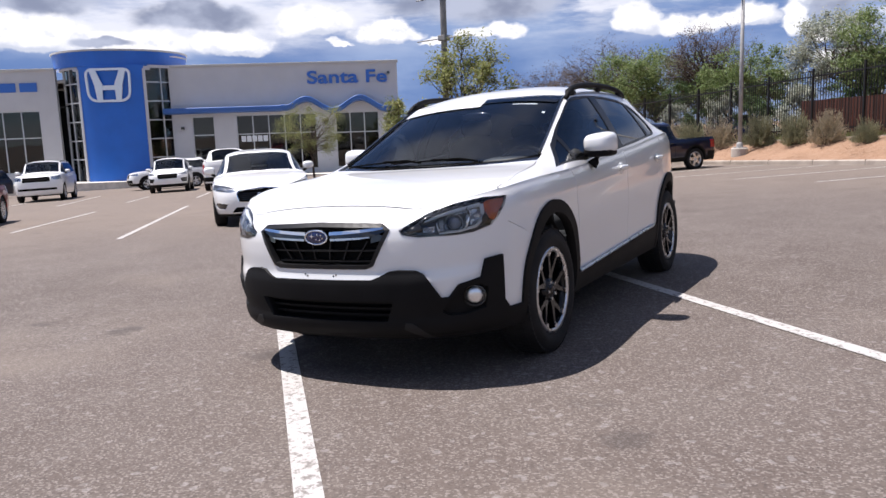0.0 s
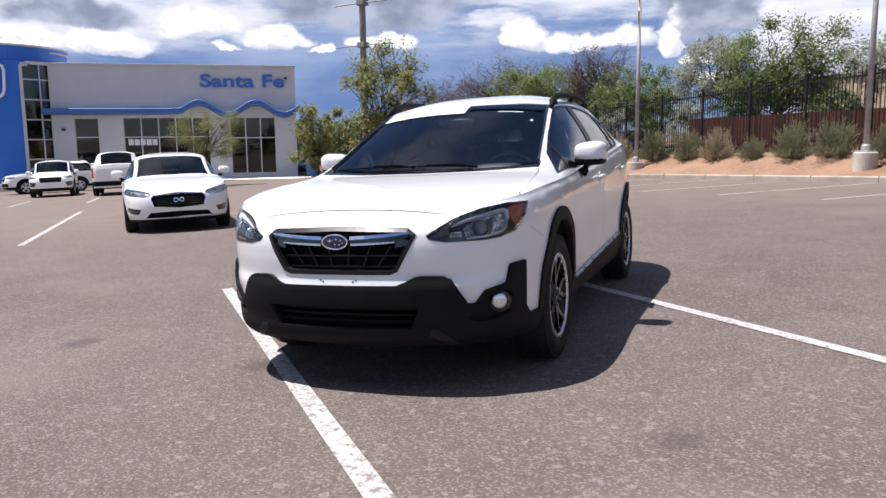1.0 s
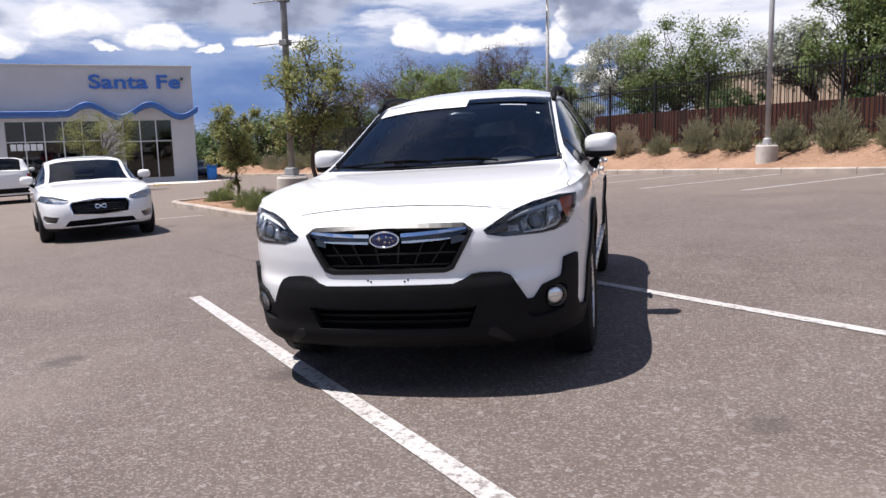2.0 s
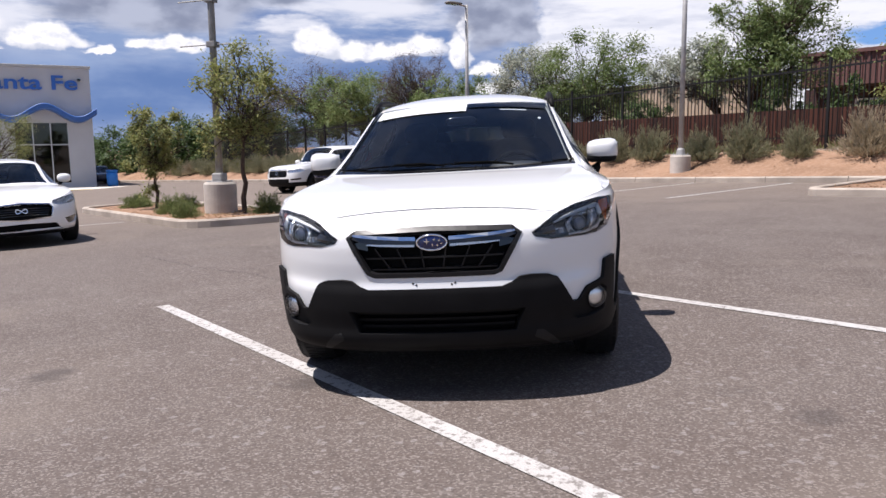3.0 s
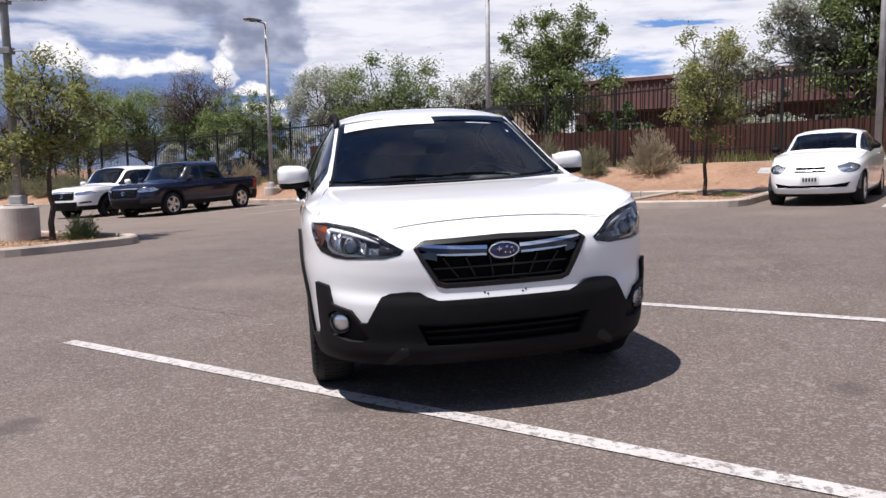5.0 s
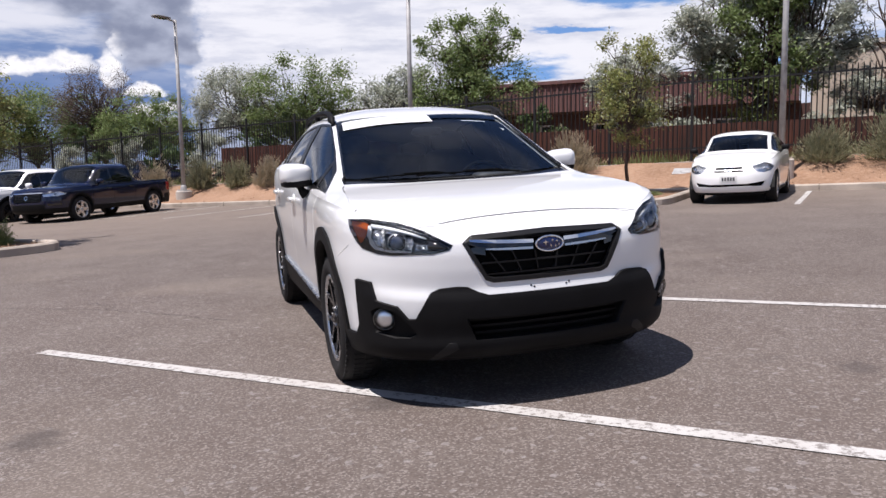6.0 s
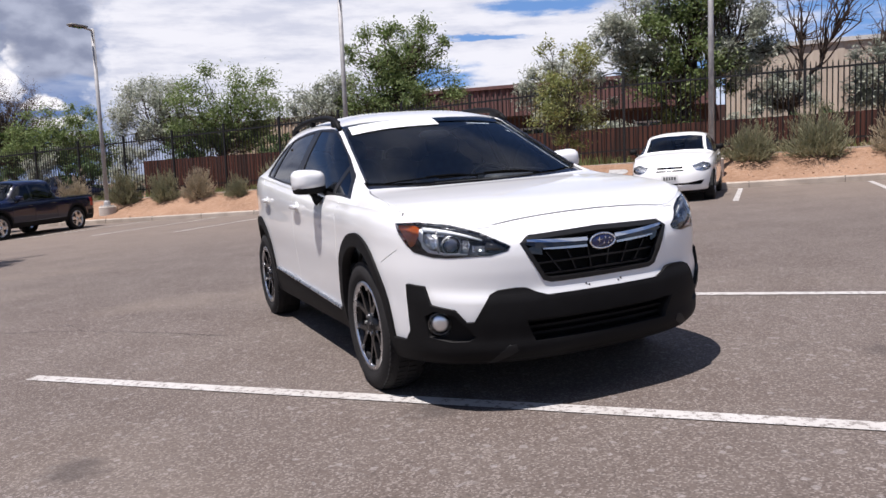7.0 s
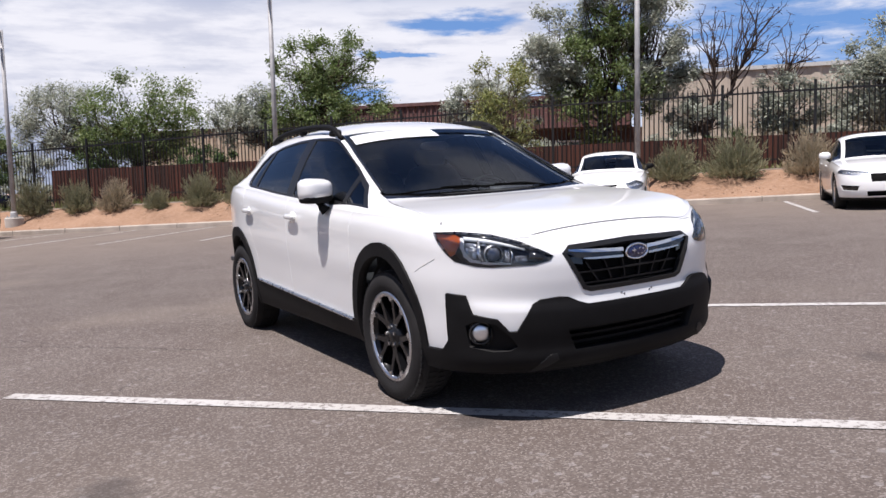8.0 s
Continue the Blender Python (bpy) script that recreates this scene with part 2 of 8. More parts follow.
def concrete(name, color=(0.46, 0.42, 0.37)):
    m, n = material(name)
    at = place(n)
    wide = n.noise(at, 1.4, 6.0, 0.6)
    pits = n.noise(at, 45.0, 4.0, 0.7)
    base = n.mix(n.ramp(wide, 0.3, 0.72), rgb(*[c * 0.72 for c in color]), rgb(*[c * 1.1 for c in color]))
    base = n.mix(n.ramp(pits, 0.62, 0.75), base, rgb(*[c * 0.5 for c in color]))
    surface(n, base, 0.9, 0.0, pits, 0.5, 0.006, spec=0.2)
    return m


def leaf(name, a, b, c):
    """Leaves of three greens, chosen leaf by leaf, a little translucent."""
    m, n = material(name)
    chance = n("ShaderNodeNewGeometry", out="Random Per Island")
    wide = n.noise(place(n), 0.9, 3.0)
    tone = n.mix(n.ramp(chance, 0.0, 0.6), rgb(*a), rgb(*b))
    tone = n.mix(n.ramp(chance, 0.72, 1.0), tone, rgb(*c))
    tone = n.mix(n.ramp(wide, 0.3, 0.7, 0.0, 0.35), tone, rgb(*b))
    body = n("ShaderNodeBsdfPrincipled", Base_Color=tone, Roughness=0.55, Specular_IOR_Level=0.3)
    glow = n("ShaderNodeBsdfTranslucent", Color=tone)
    n("ShaderNodeOutputMaterial", Surface=n("ShaderNodeMixShader", i0=0.36, i1=body, i2=glow))
    return m


def bark(name, color):
    m, n = material(name)
    at = n.vmath("MULTIPLY", local(n), (9.0, 9.0, 1.6))
    grain = n.noise(at, 3.0, 6.0, 0.7)
    tone = n.mix(n.ramp(grain, 0.3, 0.7), rgb(*[k * 0.5 for k in color]), rgb(*[k * 1.3 for k in color]))
    surface(n, tone, 0.95, 0.0, grain, 0.8, 0.03, spec=0.1)
    return m


def pane(name, tint, rough=0.0, base=0.04):
    """Window glass: clear to its tint, glossy at a slant."""
    m, n = material(name)
    fresnel = n("ShaderNodeFresnel", IOR=1.5)
    ripple = n("ShaderNodeBump", Height=n.noise(local(n), 1.2, 2.0), Strength=0.02, Distance=0.05)
    mirror = n("ShaderNodeBsdfGlossy", Color=rgb(1, 1, 1), Roughness=rough, Normal=ripple)
    clear = n("ShaderNodeBsdfTransparent", Color=rgb(*tint))
    n("ShaderNodeOutputMaterial", Surface=n("ShaderNodeMixShader", i0=n.math("MAXIMUM", fresnel, base), i1=clear, i2=mirror))
    return m


def ribbed(name, color, dark, pitch, along):
    """Painted corrugated sheet with streaks of weather; the ribs themselves are modelled."""
    m, n = material(name)
    at = place(n)
    streak = n.noise(n.vmath("MULTIPLY", at, (2.2, 2.2, 0.18)), 1.5, 5.0, 0.65)
    spots = n.noise(at, 6.0, 4.0)
    tone = n.mix(n.ramp(streak, 0.35, 0.7), rgb(*color), rgb(*dark))
    surface(n, tone, 0.7, 0.0, spots, 0.2, 0.01, spec=0.3)
    return m


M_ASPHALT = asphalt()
M_LINE = road_paint("white_road_paint", (0.43, 0.415, 0.40))
M_YELLOW = road_paint("yellow_road_paint", (0.72, 0.52, 0.09))
M_SOIL = soil()
M_KERB = concrete("kerb_concrete", (0.39, 0.335, 0.285))
M_WALK = concrete("pavement_concrete", (0.62, 0.58, 0.52))
M_FOOTING = concrete("lamp_footing_concrete", (0.52, 0.47, 0.42))
M_STUCCO = plain("white_stucco", (0.53, 0.53, 0.54), 0.85, vary=0.04, scale=0.6, bump=0.15)
M_STUCCO_TRIM = plain("grey_parapet_cap", (0.50, 0.49, 0.47), 0.6, vary=0.06)
M_BLUE = plain("blue_metal_panel", (0.012, 0.135, 0.56), 0.38, vary=0.05, scale=0.8, bump=0.03)
M_WAVE = plain("blue_canopy_sheet", (0.035, 0.115, 0.36), 0.42, vary=0.08, scale=1.0)
M_LETTER = plain("blue_sign_letter", (0.03, 0.14, 0.50), 0.4, vary=0.05)
M_SILVER = plain("silver_sign_metal", (0.72, 0.74, 0.77), 0.3, 0.6, vary=0.04)
M_MULLION = plain("aluminium_mullion", (0.52, 0.53, 0.54), 0.45, 0.5, vary=0.06)
M_SHOWGLASS = pane("showroom_glass", (0.36, 0.40, 0.41), base=0.045)
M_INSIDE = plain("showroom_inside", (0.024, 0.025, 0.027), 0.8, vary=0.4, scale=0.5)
M_IRON = plain("black_fence_iron", (0.012, 0.011, 0.011), 0.5, 0.3, vary=0.2)
M_RUST = ribbed("rusty_sheet", (0.072, 0.025, 0.016), (0.026, 0.012, 0.009), 0.1, None)
M_TAN = ribbed("tan_sheet", (0.50, 0.40, 0.31), (0.36, 0.28, 0.21), 0.1, None)
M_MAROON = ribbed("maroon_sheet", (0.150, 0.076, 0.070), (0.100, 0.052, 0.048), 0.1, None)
M_MAROONBACK = ribbed("shaded_maroon_wall", (0.074, 0.040, 0.037), (0.050, 0.029, 0.027), 0.1, None)
M_PALEWALL = ribbed("pale_wall", (0.50, 0.43, 0.355), (0.38, 0.32, 0.26), 0.1, None)
M_STEEL = plain("galvanised_pole", (0.34, 0.335, 0.33), 0.62, 0.2, vary=0.15, scale=5.0)
M_DARKPOLE = plain("weathered_dark_pole", (0.23, 0.225, 0.22), 0.6, 0.3, vary=0.2, scale=4.0)
M_BARK = bark("grey_bark", (0.16, 0.125, 0.10))
M_DARKBARK = bark("dark_bark", (0.085, 0.062, 0.05))
M_GREEN = leaf("green_leaves", (0.095, 0.136, 0.044), (0.155, 0.208, 0.074), (0.25, 0.285, 0.125))
M_SILVERLEAF = leaf("silvery_leaves", (0.24, 0.265, 0.215), (0.34, 0.36, 0.295), (0.46, 0.475, 0.40))
M_OLIVE = leaf("olive_leaves", (0.145, 0.172, 0.056), (0.222, 0.240, 0.085), (0.34, 0.30, 0.115))
M_DARKLEAF = leaf("dark_leaves", (0.041, 0.075, 0.026), (0.072, 0.116, 0.038), (0.109, 0.145, 0.058))
M_SAGE = leaf("sage_leaves", (0.150, 0.158, 0.090), (0.235, 0.232, 0.140), (0.37, 0.325, 0.205))
M_STRAW = leaf("straw_leaves", (0.30, 0.245, 0.165), (0.40, 0.335, 0.235), (0.22, 0.20, 0.12))
M_WEED = leaf("weed_leaves", (0.109, 0.152, 0.051), (0.189, 0.225, 0.087), (0.275, 0.275, 0.131))

M_WHITE = paint("white_car_paint", (0.72, 0.72, 0.715), dust=0.03)
M_RIMBLACK = plain("gloss_black_rim", (0.007, 0.007, 0.008), 0.22, vary=0.1, spec=0.35)
M_PEARL = paint("pearl_white_car_paint", (0.80, 0.795, 0.78), dust=0.08)
M_NAVY = paint("navy_car_paint", (0.004, 0.006, 0.024), dust=0.0, gloss=0.05)
M_RED = paint("red_car_paint", (0.24, 0.012, 0.012), dust=0.06)
M_SILVERPAINT = paint("silver_car_paint", (0.45, 0.46, 0.47), 0.5, dust=0.05)
M_CLAD = plain("black_cladding_plastic", (0.0075, 0.0072, 0.0076), 0.60, vary=0.15, scale=8.0, bump=0.12, spec=0.12)
M_GLOSSBLACK = plain("gloss_black_trim", (0.008, 0.008, 0.009), 0.12, vary=0.1, coat=0.6)
M_GAP = plain("shut_line_shadow", (0.006, 0.006, 0.006), 0.9, vary=0.1, spec=0.08)
M_UNDER = plain("underbody", (0.012, 0.012, 0.012), 0.9, vary=0.2)
M_CHROME = plain("chrome", (0.80, 0.81, 0.83), 0.10, 1.0, vary=0.02, bump=0.0)
M_SATIN = plain("satin_metal", (0.58, 0.59, 0.61), 0.28, 1.0, vary=0.03, bump=0.01)
M_TYRE = plain("tyre_rubber", (0.013, 0.012, 0.012), 0.75, vary=0.25, scale=9.0, bump=0.2, spec=0.25)
M_DISC = plain("brake_disc_steel", (0.045, 0.042, 0.040), 0.5, 0.7, vary=0.3)
M_CARGLASS = pane("windscreen_glass", (0.80, 0.85, 0.87), base=0.065)
M_TINT = pane("tinted_side_glass", (0.16, 0.18, 0.19), base=0.06)
M_DEEPTINT = pane("deep_tinted_glass", (0.03, 0.035, 0.04), base=0.03)
M_LENS = pane("clear_lamp_lens", (0.95, 0.96, 0.97), base=0.03)
M_AMBER = plain("amber_reflector", (0.42, 0.085, 0.012), 0.25, vary=0.15, scale=60.0, coat=0.5)
M_TAIL = plain("red_tail_lamp", (0.34, 0.012, 0.012), 0.2, vary=0.15, coat=0.6)
M_BUCKET = plain("lamp_bucket", (0.060, 0.061, 0.066), 0.30, 0.4, vary=0.2)
M_SEAT = plain("dark_seat_cloth", (0.060, 0.060, 0.066), 0.9, vary=0.2)
M_LINER = plain("pale_headliner_cloth", (0.40, 0.40, 0.40), 0.9, vary=0.06)
M_DASH = plain("dashboard_plastic", (0.032, 0.032, 0.035), 0.6, vary=0.1)
M_BADGE = plain("blue_badge_enamel", (0.004, 0.010, 0.070), 0.15, vary=0.05, coat=0.8)
M_STICKER = plain("white_sticker_film", (0.70, 0.72, 0.74), 0.4, vary=0.03)
M_PALEBLUE = plain("pale_blue_print", (0.30, 0.42, 0.60), 0.4, vary=0.05)
M_PLATE = plain("number_plate", (0.62, 0.62, 0.60), 0.4, vary=0.04)
M_INK = plain("dark_print", (0.03, 0.03, 0.035), 0.5, vary=0.05)
M_BIN = plain("blue_plastic", (0.02, 0.20, 0.62), 0.4, vary=0.06)
M_TWIG = leaf("grey_twigs", (0.085, 0.068, 0.056), (0.130, 0.105, 0.088), (0.19, 0.155, 0.13))
M_DRYLEAF = leaf("dry_litter", (0.203, 0.123, 0.058), (0.290, 0.189, 0.102), (0.406, 0.275, 0.145))
# grey that stands in for the shade down the bonnet's shut line
M_SEAM = plain("bonnet_gap_shade", (0.075, 0.075, 0.078), 0.8, vary=0.05)
M_RUBBER = plain("matte_wiper_rubber", (0.006, 0.006, 0.006), 0.95, vary=0.1, spec=0.03)
M_SIDEGLASS = pane("front_side_glass", (0.50, 0.55, 0.56), base=0.06)
M_REFLECTOR = plain("bright_lamp_reflector", (0.88, 0.89, 0.91), 0.24, 0.85, vary=0.04, bump=0.02)
M_GRILLE = plain("grille_plastic", (0.010, 0.010, 0.011), 0.36, vary=0.1, spec=0.30)
M_LIPGLINT = plain("lip_glint_grey", (0.011, 0.011, 0.0115), 0.5, vary=0.06, spec=0.25)
M_BAND = pane("shade_band_glass", (0.16, 0.18, 0.21), base=0.06)
M_LENSBALL = plain("projector_glass", (0.10, 0.11, 0.14), 0.05, 0.3, vary=0.05, coat=1.0)

# ---- geometry helpers ----
U, V = Vector((0.69, -0.724, 0)).normalized(), Vector((0.724, 0.69, 0)).normalized()   # along and across the kerb
LOT_TURN = math.degrees(math.atan2(U.y, U.x))


def soft(a, edge=48.0):
    """a, levelling off past the edge."""
    return a if abs(a) < edge else math.copysign(edge + 14 * math.tanh((abs(a) - edge) / 14), a)


def lot_z(x, y):
    """Height of the gently tilted lot."""
    return 0.038 * soft(x) - 0.006 * soft(y)


def step(a, lo, hi):
    k = min(1.0, max(0.0, (a - lo) / (hi - lo)))
    return k * k * (3 - 2 * k)


def lot(u, v, up=0.0):
    """A place on the lot from its distances along and across the kerb."""
    p = U * u + V * v
    return Vector((p.x, p.y, lot_z(p.x, p.y) + up))


def bank_up(u, v):
    """Height of the planted bank over the lot, behind the kerb."""
    if v < 14.42:
        return 0.0
    rise = 0.12 + 0.16 * step(v, 14.5, 15.4) + 0.43 * step(v, 15.1, 16.8)
    return rise + 0.06 * noise.noise((u * 0.5, v * 0.9, 3.0)) * step(v, 14.6, 15.6) - 0.25 * step(v, 17.5, 20.0)


def mesh_of(bm, name, smooth=False):
    data = bpy.data.meshes.new(name)
    bm.normal_update()
    bm.to_mesh(data)
    bm.free()
    if smooth:
        data.polygons.foreach_set("use_smooth", [True] * len(data.polygons))
    return data


def part(name, bm, mat, parent, label="", smooth=False, m=None):
    """One mesh object under a thing or a part."""
    data = mesh_of(bm, name, smooth) if isinstance(bm, bmesh.types.BMesh) else bm
    if mat is not None and not data.materials:
        data.materials.append(mat)
    ob = new(name, data)
    if parent is not None:
        ob.parent = parent
    if m is not None:
        ob.matrix_basis = m
    if label:
        tagged(ob, label)
    return ob


def holder(name, m, label, category, group="", kind=""):
    ob = new(name)
    ob.empty_display_size = 0.2
    ob.matrix_basis = m
    return tagged(ob, label, category, group, kind)


def thing(name, bm, mat, label, category, m=None, group="", kind="", smooth=False):
    return tagged(part(name, bm, mat, None, "", smooth, m), label, category, group, kind)


def add_box(bm, x0, x1, y0, y1, z0, z1, bevel=0.0, m=None):
    """A box, bevelled where wanted, added to a bmesh."""
    at = Matrix.Translation(((x0 + x1) / 2, (y0 + y1) / 2, (z0 + z1) / 2)) @ Matrix.Diagonal((x1 - x0, y1 - y0, z1 - z0, 1))
    made = bmesh.ops.create_cube(bm, size=1.0, matrix=(m @ at) if m is not None else at)["verts"]
    if bevel:
        edges = list({e for v in made for e in v.link_edges})
        bmesh.ops.bevel(bm, geom=edges, offset=bevel, segments=2, profile=0.6, affect="EDGES")
    return bm


def box(x0, x1, y0, y1, z0, z1, bevel=0.0):
    return add_box(bmesh.new(), x0, x1, y0, y1, z0, z1, bevel)


def add_tube(bm, points, radii, sides=8, caps=True):
    """A tapered tube along points."""
    points = [Vector(p) for p in points]
    rings = []
    for i, p in enumerate(points):
        way = (points[min(i + 1, len(points) - 1)] - points[max(i - 1, 0)]).normalized()
        side = way.orthogonal().normalized() if abs(way.z) > 0.9 else way.cross(Vector((0, 0, 1))).normalized()
        if abs(way.z) > 0.9:
            side = (Vector((1, 0, 0)) - way * way.x).normalized()
        other = way.cross(side)
        r = radii[i] if isinstance(radii, (list, tuple)) else radii
        rings.append([bm.verts.new(p + (side * math.cos(a) + other * math.sin(a)) * r) for a in [2 * math.pi * k / sides for k in range(sides)]])
    for a, b in zip(rings, rings[1:]):
        for k in range(sides):
            bm.faces.new((a[k], a[(k + 1) % sides], b[(k + 1) % sides], b[k]))
    if caps:
        bm.faces.new(rings[0][::-1])
        bm.faces.new(rings[-1])
    return bm


def tube(points, radii, sides=8):
    return add_tube(bmesh.new(), points, radii, sides)


def add_prism(bm, outline, z0, z1):
    """A flat outline (x, y), counter-clockwise, raised from z0 to z1."""
    low = [bm.verts.new((x, y, z0)) for x, y in outline]
    top = [bm.verts.new((x, y, z1)) for x, y in outline]
    bm.faces.new(top)
    bm.faces.new(low[::-1])
    for i in range(len(outline)):
        j = (i + 1) % len(outline)
        bm.faces.new((low[i], low[j], top[j], top[i]))
    return bm


def ring_sweep(outline, section, closed=True):
    """A section (offset outward, z) swept round a flat outline of (x, y)."""
    bm = bmesh.new()
    count = len(outline)
    rows = []
    for i in range(count):
        a, b, c = Vector(outline[i - 1]), Vector(outline[i]), Vector(outline[(i + 1) % count])
        if not closed and i == 0:
            a = b - (c - b)
        if not closed and i == count - 1:
            c = b + (b - a)
        d0, d1 = (b - a).normalized(), (c - b).normalized()
        out = Vector((d0.y + d1.y, -(d0.x + d1.x)))
        out = out.normalized() / max(0.4, math.sqrt((1 + d0.dot(d1)) / 2))
        rows.append([bm.verts.new((b.x + out.x * o, b.y + out.y * o, z)) for o, z in section])
    for i in range(count if closed else count - 1):
        r, q = rows[i], rows[(i + 1) % count]
        for k in range(len(section) - 1):
            bm.faces.new((r[k], q[k], q[k + 1], r[k + 1]))
    return bm


def drape(bm, extra=0.0):
    """Lay a bmesh that is drawn in plan (x, y, height over the lot) onto the lot."""
    for v in bm.verts:
        v.co.z += lot_z(v.co.x, v.co.y) + extra
    return bm


def to_plan(bm):
    """From (u, v, z) to (x, y, z)."""
    for v in bm.verts:
        p = U * v.co.x + V * v.co.y
        v.co = Vector((p.x, p.y, v.co.z))
    return bm


def letters(text, size, depth):
    curve = bpy.data.curves.new("letters", "FONT")
    curve.body, curve.size, curve.extrude, curve.bevel_depth = text, size, depth, 0.0
    curve.align_x = "LEFT"
    curve.offset = size * 0.022
    return curve


# ---- ground ----


def build_ground():
    # asphalt sheet in lot directions: fine near the car, coarse to the horizon
    us = [-1500, -700, -350, -180, -120] + [-90 + 3 * i for i in range(20)] + [-30 + 2 * i for i in range(31)] + [36, 45, 60, 90, 150, 350, 700, 1500]
    vs = [-1500, -700, -350, -180, -100, -60, -40, -30, -20, -12, -6, 0, 5, 10, 14.36]
    bm = bmesh.new()
    grid = [[bm.verts.new((u, v, 0)) for v in vs] for u in us]
    for i in range(len(us) - 1):
        for j in range(len(vs) - 1):
            bm.faces.new((grid[i][j], grid[i + 1][j], grid[i + 1][j + 1], grid[i][j + 1]))
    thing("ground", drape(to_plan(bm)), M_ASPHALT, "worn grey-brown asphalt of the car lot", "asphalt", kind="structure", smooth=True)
    # bank and the land behind it
    vs = [14.36, 14.45, 14.7, 15.0, 15.3, 15.6, 15.9, 16.2, 16.5, 16.8, 17.2, 18, 19, 20, 23, 27, 33, 45, 70, 130, 300, 700, 1500]
    us = [-1500, -700, -350, -180, -120, -90, -75] + [-60 + 0.6 * i for i in range(134)] + [24, 30, 40, 60, 90, 150, 350, 700, 1500]
    bm = bmesh.new()
    grid = []
    for u in us:
        row = []
        for v in vs:
            p = lot(u, v)
            row.append(bm.verts.new((p.x, p.y, p.z + (bank_up(u, v) if v > 14.4 else 0.02) + (0.03 * noise.noise((u * 1.7, v * 1.7, 0)) if 14.5 < v < 17 else 0))))
        grid.append(row)
    for i in range(len(us) - 1):
        for j in range(len(vs) - 1):
            bm.faces.new((grid[i][j], grid[i + 1][j], grid[i + 1][j + 1], grid[i][j + 1]))
    thing("bank", bm, M_SOIL, "bare reddish-brown earth bank behind the kerb", "soil", kind="structure", smooth=True)


build_ground()


def kerb_run(name, outline, closed, label, width=0.15, high=0.15):
    """A kerb with rounded top edges round an outline in lot directions; its pieces are cut by joints every three metres."""
    section = [(0.0, -0.1), (0.0, high - 0.03), (-0.03, high), (-width + 0.02, high), (-width, high - 0.02), (-width, -0.1)]
    return thing(name, drape(to_plan(ring_sweep(outline, section, closed))), M_KERB, label, "kerb", kind="structure")


def rounded(points, radius, steps=5):
    """Round the corners of an outline."""
    made = []
    for i, p in enumerate(points):
        a, b, c = Vector(points[i - 1]), Vector(p), Vector(points[(i + 1) % len(points)])
        r = radius[i] if isinstance(radius, (list, tuple)) else radius
        if r <= 0:
            made.append(tuple(b))
            continue
        s, e = b + (a - b).normalized() * r, b + (c - b).normalized() * r
        for k in range(steps + 1):
            f = k / steps
            made.append(tuple(s * (1 - f) ** 2 + b * 2 * f * (1 - f) + e * f * f))
    return made


def dense(points, gap=1.5, closed=True):
    made = []
    for i in range(len(points) if closed else len(points) - 1):
        a, b = Vector(points[i]), Vector(points[(i + 1) % len(points)])
        k = max(1, int((b - a).length / gap))
        made += [tuple(a.lerp(b, j / k)) for j in range(k)]
    return made if closed else made + [tuple(points[-1])]


# long kerb along the bank, seen from the lot side
kerb_run("kerb", [(-75 + 2.5 * i, 14.30) for i in range(45)], False, "weathered pale concrete kerb along the earth bank")

def island(name, points, radius, label):
    outline = dense(rounded(points, radius), 0.8)
    kerb_run("kerb", outline, True, "pale concrete kerb round a planted island")
    bm = bmesh.new()
    inner = []
    count = len(outline)
    for i in range(count):
        a, b, c = Vector(outline[i - 1]), Vector(outline[i]), Vector(outline[(i + 1) % count])
        d = ((b - a).normalized() + (c - b).normalized()).normalized()
        inner.append((b.x - d.y * 0.10, b.y + d.x * 0.10))
    add_prism(bm, inner, -0.05, 0.10)
    bmesh.ops.triangulate(bm, faces=bm.faces[:])
    bmesh.ops.subdivide_edges(bm, edges=bm.edges[:], cuts=2, use_grid_fill=True)
    for v in bm.verts:
        if v.co.z > 0.09:
            v.co.z += 0.03 * noise.noise((v.co.x * 1.5, v.co.y * 1.5, 1))
    thing(name, drape(to_plan(bm)), M_SOIL, label, "soil", kind="structure", smooth=True)


island("island_soil", [(-18.6, 1.15), (-9.3, 1.0), (-8.6, 3.5), (-18.6, 3.9)], [0.9, 0.7, 1.0, 0.9], "reddish soil of the planted parking island")
island("island_soil", [(-3.1, 10.45), (-0.55, 10.5), (-0.55, 14.20), (-3.1, 14.20)], [0.5, 0.7, 0.0, 0.0], "reddish soil of the small parking island")


def stripe(u0, v0, u1, v1, width=0.105, mat=None, name="parking_line", label="worn white parking line on asphalt"):
    a, b = Vector((u0, v0)), Vector((u1, v1))
    d = (b - a).normalized()
    s = Vector((-d.y, d.x)) * width / 2
    bm = bmesh.new()
    k = max(1, int((b - a).length / 2))
    rows = []
    for i in range(k + 1):
        p = a.lerp(b, i / k)
        rows.append((bm.verts.new((p.x + s.x, p.y + s.y, 0.005)), bm.verts.new((p.x - s.x, p.y - s.y, 0.005))))
    for r, q in zip(rows, rows[1:]):
        bm.faces.new((r[1], q[1], q[0], r[0]))
    thing(name, drape(to_plan(bm)), mat or M_LINE, label, "road marking", group="parking lines", kind="structure")


